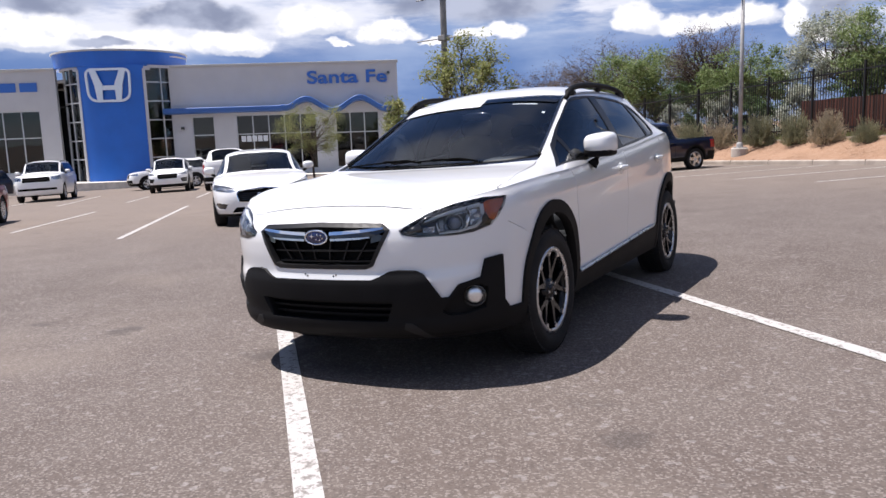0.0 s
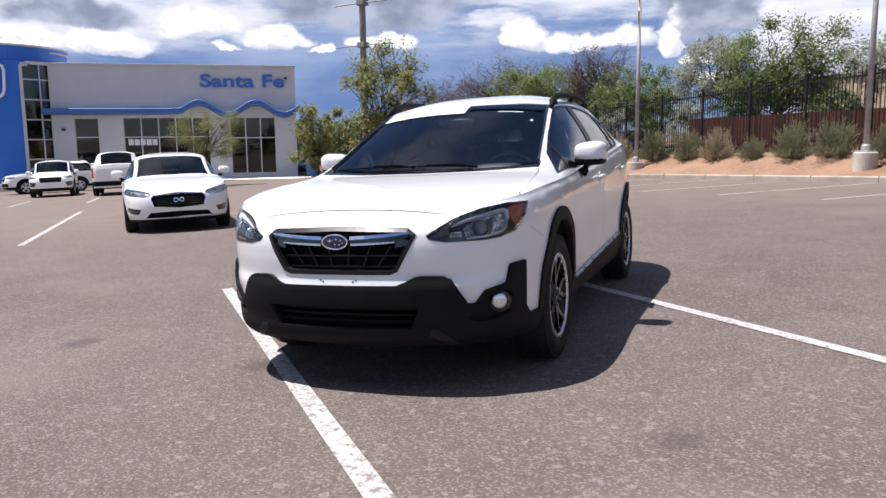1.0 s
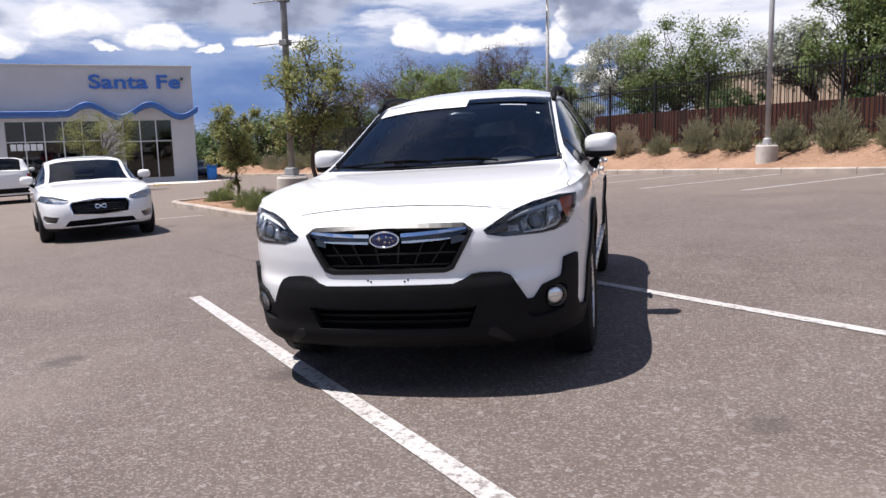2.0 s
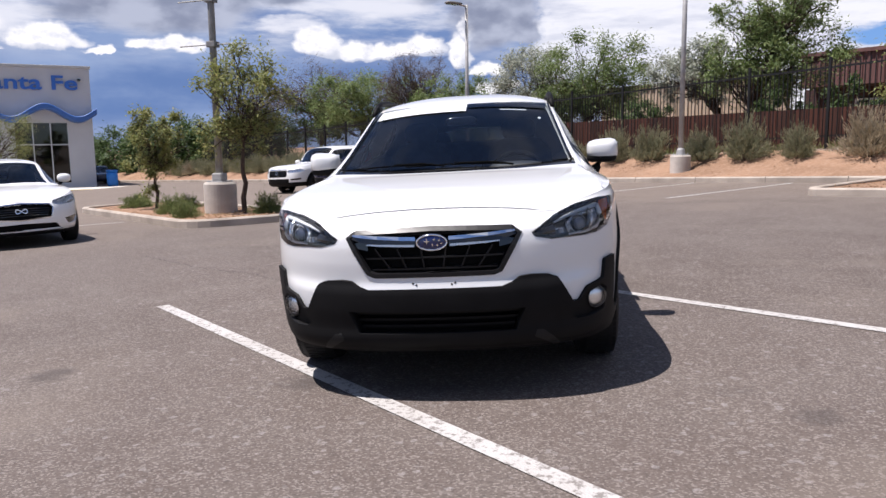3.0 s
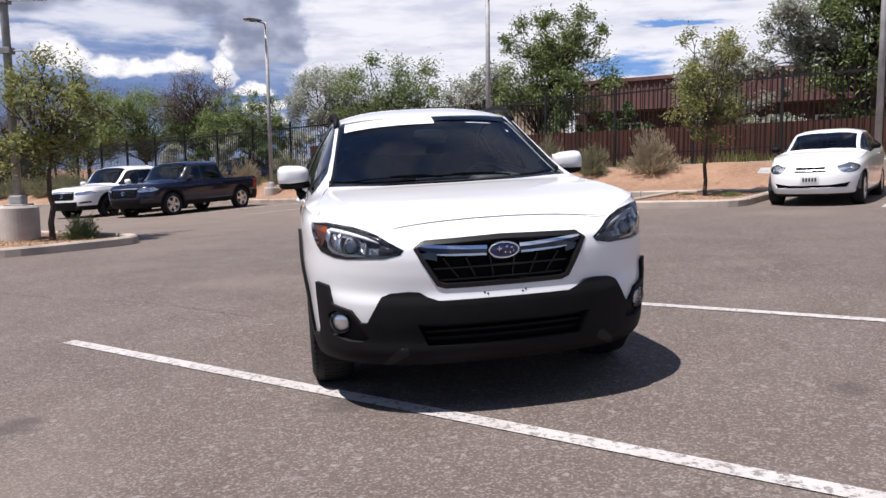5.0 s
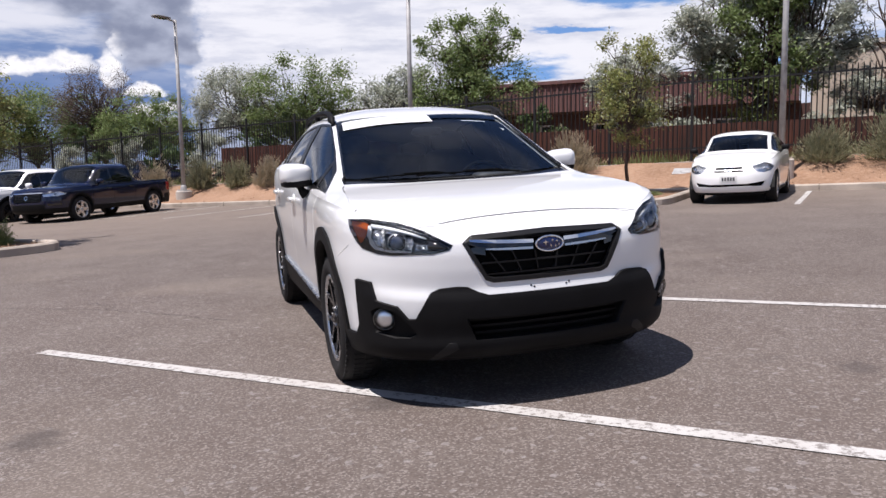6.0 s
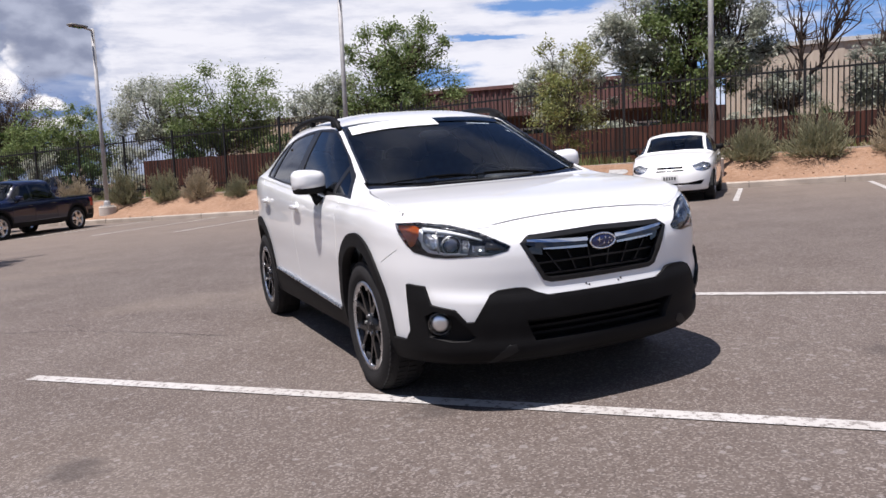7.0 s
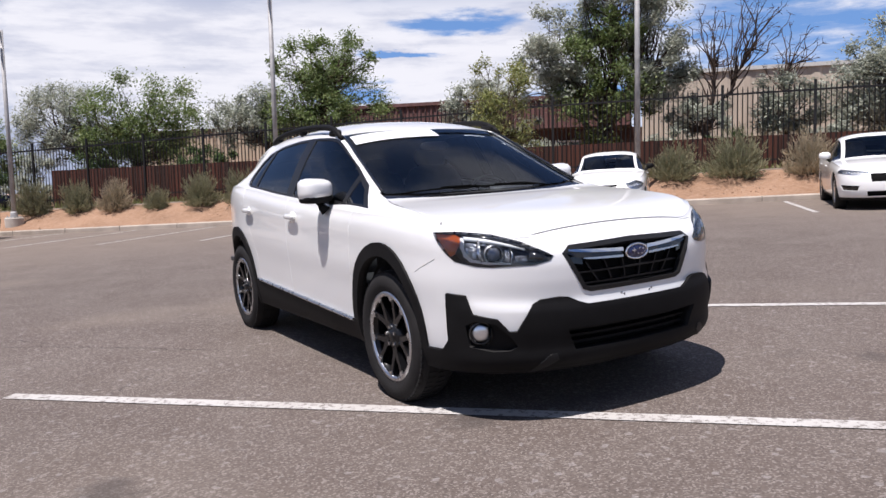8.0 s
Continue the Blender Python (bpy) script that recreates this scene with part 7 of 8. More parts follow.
    mats = {"grille": (M_GAP, -0.03), "intake": (M_GAP, -0.03), "lamp": (M_REFLECTOR, -0.03), "fog": (M_GLOSSBLACK, -0.015), "chrome": (M_CHROME, 0.006), "tail": (M_TAIL, 0.006), "plate": (M_PLATE, 0.008), "black": (M_CLAD, 0.006), "tailgate": (body_paint, 0.004), "skid": (M_SATIN, 0.006), "bumper": (M_CLAD, 0.006), "rear_plate": (M_PLATE, 0.008)}
    names = {"bumper": "rear_bumper", "rear_plate": "number_plate", "lamp": "head_lamp", "fog": "fog_lamp", "tail": "tail_lamp", "plate": "number_plate", "chrome": "chrome_trim", "black": "bumper_trim", "skid": "bumper_trim", "tailgate": "tailgate", "grille": "grille", "intake": "lower_intake"}
    for key in {**(front or {}), **(rear or {})}:
        mat, lift = mats[key]
        for side in (1, -1):
            if key in ("lamp", "tail", "fog", "bumper", "rear_plate"):
                ob = put(names[key], t.emit(key, lift=lift, rim=0.0 if lift < 0 else 0.012, where=lambda q: q.x * side > 0), mat, car)
                if ob and key == "lamp":
                    put("lens", t.emit(key, lift=0.002, rim=0, where=lambda q: q.x * side > 0), M_LENS, ob)
                    put("lamp_wall", rim_only(t, key, lambda q: q.x * side > 0, 0.035), M_CHROME, ob)
                    xs = [v.co for v in ob.data.vertices]
                    mid = sum((q for q in xs), Vector()) / len(xs)
                    for off in (-0.05, 0.06):
                        part("reflector", ellipsoid(mid.x + off * side, mid.y + 0.0 + abs(off) * 0.2, mid.z, 0.045, 0.03, 0.038, 8), M_CHROME, ob, smooth=True)
            elif side > 0:
                ob = put(names[key], t.emit(key, lift=lift, rim=0.0 if lift < 0 else 0.012), mat, car)
                if ob and lift < 0:
                    put("recess_wall", rim_only(t, key, lambda q: True, 0.035), M_GLOSSBLACK, ob)
    for y in axles:
        for side in (1, -1):
            wheel(car, side * (w - 0.125), y, wheel_r, 0.22, wheel_r * 0.66, style, dark_wheels, y)
            pts = bmesh.new()
            rows = []
            for k in range(9):
                q = math.pi * k / 8
                rows.append([pts.verts.new((side * x, y - (wheel_r + 0.07) * math.cos(q), wheel_r + (wheel_r + 0.07) * math.sin(q))) for x in (w - 0.34, w - 0.04)])
            for r, q in zip(rows, rows[1:]):
                pts.faces.new((r[0], r[1], q[1], q[0]))
            pts.faces.new([r[0] for r in rows])
            part("wheel_house", pts, M_UNDER, car)
    part("underbody", box(-w + 0.30, w - 0.30, -h + 0.30, h - 0.25, spec["sill"] + 0.02, spec["sill"] + 0.30, 0.03), M_UNDER, car)
    belt = curve_at(spec["top"], 0)
    part("cabin", box(-w + 0.12, w - 0.12, ya + 0.1, (yd if kind != "pickup" else yc) - 0.1, spec["sill"] + 0.3, belt - 0.10, 0.02), M_DASH, car)
    for sx in (1, -1):
        for yy in (at(0.50), at(0.68)):
            if yy < yc:
                part("seat", super_box(sx * w * 0.42, yy, belt + 0.02, 0.23, 0.09, 0.34, 3.5, 8), M_SEAT, car, smooth=True)
    put("headliner", u.emit(rest=True, lift=-0.03, rim=0), M_DASH, car)
    return car, b


def plate_bars(car, b, y_of, z, back=False):
    """Plain bars in place of the characters of a number plate."""
    s = b.fx(0.001, z) if not back else b.rx(0.001, z)
    p, n = b.tub(*s)
    for k in range(5):
        x = -0.10 + 0.05 * k
        part("plate_bar", box(x - 0.016, x + 0.016, p.y + n.y * 0.012 - 0.002, p.y + n.y * 0.012 + 0.002, z - 0.035, z + 0.03), M_INK, car)


# saloon with a wide dark grille, behind the crossover
saloon, sb = build_vehicle("saloon_car", "white saloon with a wide black grille and silver badge", "car", on_lot(-11.1, -1.60, 1, -0.01), "sedan", 4.80, 1.82, 1.41, M_PEARL, (-1.50, 1.36), 0.33,
                           front={"lamp": [[(0.50, 0.655), (0.55, 0.70), (0.80, 0.745), (0.95, 0.775), (0.965, 0.70), (0.85, 0.645), (0.6, 0.625)], [(-0.50, 0.655), (-0.55, 0.70), (-0.80, 0.745), (-0.95, 0.775), (-0.965, 0.70), (-0.85, 0.645), (-0.6, 0.625)]],
                                  "grille": [[(-0.45, 0.645), (-0.49, 0.60), (-0.45, 0.455), (0, 0.425), (0.45, 0.455), (0.49, 0.60), (0.45, 0.645), (0, 0.672)]],
                                  "intake": [[(-0.52, 0.355), (-0.62, 0.265), (0.62, 0.265), (0.52, 0.355), (0, 0.37)]],
                                  "fog": [[(0.67, 0.415), (0.90, 0.455), (0.93, 0.40), (0.90, 0.335), (0.74, 0.325)], [(-0.67, 0.415), (-0.90, 0.455), (-0.93, 0.40), (-0.90, 0.335), (-0.74, 0.325)]]}, fine=1.2)


def chrome_chain(b, car, points, width, name="chrome_trim", mat=None, lift=0.004):
    part(name, skin_strip(b, dense(points, 0.06, False), width, lift, 0.012), mat or M_CHROME, car)


chrome_chain(sb, saloon, [(-0.412, 0.650), (-0.450, 0.60), (-0.412, 0.452), (0, 0.421), (0.412, 0.452), (0.450, 0.60), (0.412, 0.650), (0, 0.678), (-0.412, 0.650)], 0.015)
chrome_chain(sb, saloon, [(-0.60, 0.262), (-0.50, 0.250), (0, 0.244), (0.50, 0.250), (0.60, 0.262)], 0.014)
sun_roof = bmesh.new()
for i in range(9):
    for j in range(2):
        q, up_way = sb.upper(-0.16 + 0.62 * j, -0.62 + 1.24 * i / 8)
        sun_roof.verts.new(q + up_way * 0.012)
sun_roof.verts.ensure_lookup_table()
for i in range(8):
    sun_roof.faces.new([sun_roof.verts[k] for k in (2 * i, 2 * i + 2, 2 * i + 3, 2 * i + 1)])
bmesh.ops.solidify(sun_roof, geom=sun_roof.faces[:], thickness=0.02)
part("sunroof", sun_roof, M_GLOSSBLACK, saloon, "dark glass sunroof")
for z, k in ((0.49, 0.37), (0.525, 0.385), (0.56, 0.40), (0.595, 0.40)):
    chrome_chain(sb, saloon, [(-k, z), (0, z + 0.01), (k, z)], 0.008, "grille_bar", M_GLOSSBLACK, -0.018)
ring = [(0.078 * math.cos(a) * (1 if True else 1), 0.56 + 0.036 * math.sin(a) * math.cos(a) * 1.7) for a in [2 * math.pi * k / 32 for k in range(33)]]
part("badge", skin_strip(sb, ring, 0.014, 0.008, 0.012), M_CHROME, saloon, "silver looped badge")

RIDGE = dict(front={"lamp": [[(0.55, 0.80), (0.57, 0.855), (0.93, 0.890), (0.97, 0.82), (0.88, 0.77), (0.58, 0.765)], [(-0.55, 0.80), (-0.57, 0.855), (-0.93, 0.890), (-0.97, 0.82), (-0.88, 0.77), (-0.58, 0.765)]],
                    "grille": [[(-0.53, 0.845), (-0.53, 0.66), (-0.45, 0.62), (0.45, 0.62), (0.53, 0.66), (0.53, 0.845)]], "chrome": [[(-0.53, 0.885), (-0.53, 0.855), (0.53, 0.855), (0.53, 0.885)]],
                    "fog": [[(0.66, 0.56), (0.93, 0.58), (0.93, 0.52), (0.68, 0.50)], [(-0.66, 0.56), (-0.93, 0.58), (-0.93, 0.52), (-0.68, 0.50)]],
                    "black": [[(-0.62, 0.56), (-0.58, 0.42), (0.58, 0.42), (0.62, 0.56)]]},
             rear={"tail": [[(0.80, 0.96), (0.97, 0.96), (0.97, 0.70), (0.82, 0.70)], [(-0.80, 0.96), (-0.97, 0.96), (-0.97, 0.70), (-0.82, 0.70)]], "bumper": [[(-0.98, 0.60), (-0.98, 0.45), (0.98, 0.45), (0.98, 0.60)]]})
kerb_trucks = [build_vehicle("pickup_truck", "dark navy crew-cab pickup parked backed to the kerb", "pickup", on_lot(-17.75, 10.75, 0.18, -1, -0.03), "pickup", 5.15, 1.94, 1.63, M_NAVY, (-1.56, 1.50), 0.360, clad=True, **RIDGE),
               build_vehicle("pickup_truck", "white crew-cab pickup with black wheels", "pickup", on_lot(-20.55, 10.40, 0.18, -1, -0.05), "pickup", 5.15, 1.94, 1.63, M_PEARL, (-1.56, 1.50), 0.360, clad=True, dark_wheels=True, **RIDGE)]

def grille_bars(car, b, z0, z1, half, count, mat):
    """Level bars across a grille opening."""
    for k in range(count):
        z = z0 + (z1 - z0) * (k + 0.5) / count
        part("grille_bar", skin_strip(b, [(-half + 2 * half * i / 8, z) for i in range(9)], (z1 - z0) / count * 0.42, -0.012, 0.015), mat, car)


for truck, tb in kerb_trucks:
    grille_bars(truck, tb, 0.635, 0.84, 0.46, 5, M_GRILLE)
    ring = [(0.055 * math.cos(a), 0.745 + 0.045 * math.sin(a)) for a in [2 * math.pi * k / 16 for k in range(17)]]
    part("badge", skin_strip(tb, ring, 0.012, 0.004, 0.012), M_CHROME, truck, "silver grille badge")

hatch, hb = build_vehicle("hatchback_car", "small white hatchback with dark wing mirrors", "car", on_lot(0.62, 12.55, 0.0, -1), "hatch", 3.95, 1.64, 1.40, M_PEARL, (-1.25, 1.25), 0.295,
                          front={"lamp": [circle(0.745, 0.690, 0.185, 0.098, 16), circle(-0.745, 0.690, 0.185, 0.098, 16)], "grille": [[(-0.32, 0.705), (-0.30, 0.665), (0.30, 0.665), (0.32, 0.705)], [(-0.33, 0.645), (-0.32, 0.615), (0.32, 0.615), (0.33, 0.645)]],
                                 "intake": [[(-0.78, 0.43), (-0.72, 0.34), (0.72, 0.34), (0.78, 0.43), (0.4, 0.385), (-0.4, 0.385)]], "plate": [[(-0.19, 0.555), (-0.19, 0.425), (0.19, 0.425), (0.19, 0.555)]]}, fine=1.1, mirrors=M_CLAD, mirror_size=0.72)
plate_bars(hatch, hb, None, 0.49)
part("badge", skin_strip(hb, circle(0, 0.668, 0.07, 0.034, 20) + [(0.07, 0.668)], 0.012, 0.010, 0.012), M_CHROME, hatch, "silver oval badge")

sedan2, s2 = build_vehicle("saloon_car", "white saloon with a pale sun strip parked at the kerb", "car", on_lot(6.0, 12.6, -0.1, -1), "sedan", 4.90, 1.86, 1.45, M_PEARL, (-1.42, 1.41), 0.335,
                           front={"lamp": [[(0.46, 0.66), (0.50, 0.715), (0.94, 0.765), (0.965, 0.70), (0.60, 0.635)], [(-0.46, 0.66), (-0.50, 0.715), (-0.94, 0.765), (-0.965, 0.70), (-0.60, 0.635)]],
                                  "grille": [[(-0.45, 0.68), (-0.42, 0.53), (0.42, 0.53), (0.45, 0.68)]], "intake": [[(-0.5, 0.36), (-0.5, 0.27), (0.5, 0.27), (0.5, 0.36)]],
                                  "fog": [[(0.62, 0.46), (0.92, 0.48), (0.90, 0.38), (0.66, 0.37)], [(-0.62, 0.46), (-0.92, 0.48), (-0.90, 0.38), (-0.66, 0.37)]]}, fine=1.1)

# the far row before the showroom
BIG = dict(front={"lamp": [[(0.62, 0.98), (0.62, 1.20), (0.97, 1.20), (0.97, 0.98)], [(-0.62, 0.98), (-0.62, 1.20), (-0.97, 1.20), (-0.97, 0.98)]], "grille": [[(-0.57, 1.18), (-0.57, 0.90), (0.57, 0.90), (0.57, 1.18)]],
                  "chrome": [[(-0.60, 1.215), (-0.60, 1.185), (0.60, 1.185), (0.60, 1.215)]], "intake": [[(-0.8, 0.62), (-0.8, 0.52), (0.8, 0.52), (0.8, 0.62)]]})
build_vehicle("suv_car", "large white SUV with a broad dark grille and roof rails", "car", on_lot(-35.2, -11.25, 1, 0.05), "suv", 5.18, 2.04, 1.89, M_PEARL, (-1.50, 1.45), 0.40, rails=True, fine=0.8, **BIG)
build_vehicle("compact_suv", "small white and black SUV", "car", on_lot(-35.2, -5.55, 1, 0.0), "suv", 4.50, 1.86, 1.66, M_PEARL, (-1.35, 1.35), 0.36, fine=0.8, clad=True,
              front={"lamp": [[(0.55, 0.86), (0.60, 0.92), (0.96, 0.96), (0.96, 0.82)], [(-0.55, 0.86), (-0.60, 0.92), (-0.96, 0.96), (-0.96, 0.82)]], "grille": [[(-0.52, 0.88), (-0.45, 0.66), (0.45, 0.66), (0.52, 0.88)]],
                     "fog": [[(0.62, 0.66), (0.95, 0.70), (0.92, 0.48), (0.70, 0.48)], [(-0.62, 0.66), (-0.95, 0.70), (-0.92, 0.48), (-0.70, 0.48)]]})
build_vehicle("suv_car", "white SUV with dark windows standing before the entrance", "car", on_lot(-42.0, -6.3, 0.25, -0.97), "suv", 4.62, 1.86, 1.69, M_PEARL, (-1.33, 1.33), 0.36, fine=0.8, clad=True,
              front={"lamp": [[(0.55, 0.86), (0.60, 0.92), (0.96, 0.96), (0.96, 0.82)], [(-0.55, 0.86), (-0.60, 0.92), (-0.96, 0.96), (-0.96, 0.82)]], "grille": [[(-0.52, 0.90), (-0.50, 0.70), (0.50, 0.70), (0.52, 0.90)]], "black": [[(-0.8, 0.60), (-0.8, 0.42), (0.8, 0.42), (0.8, 0.60)]]})
truck, tb = build_vehicle("pickup_truck", "tall white pickup seen from its tailgate", "pickup", on_lot(-33.4, -2.75, -1, 0.03), "pickup", 5.7, 2.03, 1.90, M_PEARL, (-1.80, 1.75), 0.41, fine=0.9,
                          rear={"tail": [[(0.86, 1.20), (0.98, 1.20), (0.98, 0.78), (0.86, 0.78)], [(-0.86, 1.20), (-0.98, 1.20), (-0.98, 0.78), (-0.86, 0.78)]], "bumper": [[(-0.98, 0.62), (-0.98, 0.42), (0.98, 0.42), (0.98, 0.62)]], "rear_plate": [[(-0.14, 0.60), (-0.14, 0.46), (0.14, 0.46), (0.14, 0.60)]]})
build_vehicle("saloon_car", "dark red saloon at the edge of the lot", "car", on_lot(-15.3, -8.93, 1, 0.02), "sedan", 4.75, 1.82, 1.45, M_RED, (-1.42, 1.40), 0.34, fine=0.8,
              front={"lamp": [[(0.50, 0.66), (0.55, 0.71), (0.95, 0.765), (0.965, 0.69), (0.6, 0.63)], [(-0.50, 0.66), (-0.55, 0.71), (-0.95, 0.765), (-0.965, 0.69), (-0.6, 0.63)]], "grille": [[(-0.45, 0.66), (-0.42, 0.5), (0.42, 0.5), (0.45, 0.66)]]})
build_vehicle("suv_car", "dark grey SUV parked before the showroom windows", "car", on_lot(-44.0, -17.5, 0.7, -0.7), "suv", 4.7, 1.88, 1.70, M_NAVY, (-1.35, 1.35), 0.36, fine=0.7)
for u, v, mat in ((-62, 12.0, M_NAVY), (-65, 12.3, M_SILVERPAINT)):
    build_vehicle("saloon_car", "distant parked car on the access road", "car", on_lot(u, v, 1, -0.2), "sedan", 4.7, 1.82, 1.45, mat, (-1.4, 1.4), 0.33, fine=0.6)

build_vehicle("saloon_car", "dark car standing behind the iron fence", "car", Matrix.Translation((0, 0, 0.50)) @ on_lot(-28.2, 22.0, 1, -0.1), "sedan", 4.6, 1.82, 1.45, M_NAVY, (-1.38, 1.36), 0.33, fine=0.6)

# ---- lamps and poles ----


def lamp_post(u, v, label, foot_z, top_z, head=True, radius=0.075):
    p = U * u + V * v
    ob = holder("lamp_post", Matrix.Translation((p.x, p.y, foot_z)) @ pose(0, 0, 0, 0, 0, LOT_TURN), label, "street lamp", "car park lamps")
    part("footing", add_tube(bmesh.new(), [(0, 0, -0.4), (0, 0, 0.49), (0, 0, 0.52)], [0.29, 0.29, 0.265], 28), M_FOOTING, ob, "round concrete footing")
    part("base_plate", box(-0.17, 0.17, -0.17, 0.17, 0.52, 0.55, 0.006), M_STEEL, ob)
    part("base_cover", add_tube(bmesh.new(), [(0, 0, 0.55), (0, 0, 0.68), (0, 0, 0.72)], [0.13, 0.11, 0.085], 12), M_STEEL, ob)
    for k in range(4):
        a = math.pi / 4 + k * math.pi / 2
        part("bolt", tube([(0.19 * math.cos(a), 0.19 * math.sin(a), 0.52), (0.19 * math.cos(a), 0.19 * math.sin(a), 0.60)], 0.012, 6), M_STEEL, ob)
    part("pole", add_tube(bmesh.new(), [(0, 0, 0.6), (0, 0, top_z - foot_z)], [radius, radius * 0.8], 12), M_STEEL, ob, smooth=True)
    if head:
        z = top_z - foot_z
        part("arm", tube([(0, 0.05, z - 0.06), (0, -0.35, z - 0.02)], 0.035, 8), M_STEEL, ob)
        part("head", super_box(0, -0.62, z + 0.005, 0.17, 0.36, 0.045, 4, 10), M_DARKPOLE, ob, "flat dark lamp head", smooth=True)
        part("lens", box(-0.12, 0.12, -0.90, -0.40, z - 0.052, z - 0.042, 0.004), M_LENS, ob)
    return ob


lamp_post(-18.9, 15.3, "grey steel car park lamp on a concrete footing in the bank", -0.20, 6.40)
lamp_post(-9.2, 15.3, "grey steel car park lamp on a concrete footing in the bank", 0.28, 7.2)
lamp_post(1.12, 15.3, "grey steel car park lamp on a concrete footing behind the kerb", 0.60, 7.6)


def banner_pole(u, v):
    p = lot(u, v, 0.08)
    ob = holder("banner_pole", Matrix.Translation(p) @ pose(0, 0, 0, 0, 0, -12), "tall weathered pole with banner arms on a concrete footing", "pole")
    part("footing", add_tube(bmesh.new(), [(0, 0, -0.3), (0, 0, 0.63), (0, 0, 0.67)], [0.34, 0.34, 0.31], 32), M_FOOTING, ob, "round concrete footing", smooth=False)
    part("base_plate", box(-0.19, 0.19, -0.19, 0.19, 0.67, 0.70, 0.006), M_STEEL, ob)
    part("base_cover", box(-0.12, 0.12, -0.12, 0.12, 0.70, 0.86, 0.03), M_STEEL, ob)
    part("pole", add_tube(bmesh.new(), [(0, 0, 0.7), (0, 0, 8.0)], [0.078, 0.060], 12), M_DARKPOLE, ob, smooth=True)
    for z in (3.30, 4.20):
        h = z - p.z
        part("banner_arm", tube([(-0.80, 0, h - 0.01), (0, 0, h), (0.80, 0, h - 0.01)], 0.014, 6), M_DARKPOLE, ob)
        part("arm_clamp", box(-0.10, 0.10, -0.10, 0.10, h - 0.06, h + 0.06, 0.015), M_DARKPOLE, ob)


banner_pole(-11.55, 2.55)

# ---- plants ----


def add_leaf(points, faces, at, size, rng, long=1.5, droop=0.0):
    """One bent leaf of two quads' worth of points, joined to a growing list."""
    a, tilt, roll = rng.uniform(0, 2 * math.pi), rng.uniform(-0.9, 0.9) - droop, rng.uniform(-0.9, 0.9)
    d = Vector((math.cos(a) * math.cos(tilt), math.sin(a) * math.cos(tilt), math.sin(tilt)))
    s = Vector((-math.sin(a), math.cos(a), roll)).normalized()
    n = d.cross(s)
    w = size * 0.5
    k = len(points)
    points += [at, at + d * size * long * 0.5 + s * w * 0.6 + n * w * 0.25, at + d * size * long, at + d * size * long * 0.5 - s * w * 0.6 + n * w * 0.25]
    faces += [(k, k + 1, k + 2, k + 3)]


def leaf_mesh(points, faces, name="leaves"):
    data = bpy.data.meshes.new(name)
    data.from_pydata([tuple(p) for p in points], [], faces)
    data.update()
    return data


def limb(bm, a, b, r0, r1, rng, bend=0.12, sides=6):
    """A crooked, tapering limb; returns its points."""
    a, b = Vector(a), Vector(b)
    long = (b - a).length
    pts = []
    count = max(3, int(long / 0.35) + 2)
    off = Vector((rng.uniform(-1, 1), rng.uniform(-1, 1), rng.uniform(-0.3, 0.8))) * bend * long
    for k in range(count):
        t = k / (count - 1)
        wob = Vector((rng.uniform(-1, 1), rng.uniform(-1, 1), rng.uniform(-1, 1))) * 0.03 * long * (1 if 0 < k < count - 1 else 0)
        pts.append(a.lerp(b, t) + off * math.sin(math.pi * t) + wob)
    add_tube(bm, pts, [r0 + (r1 - r0) * k / (count - 1) for k in range(count)], sides, caps=False)
    return pts


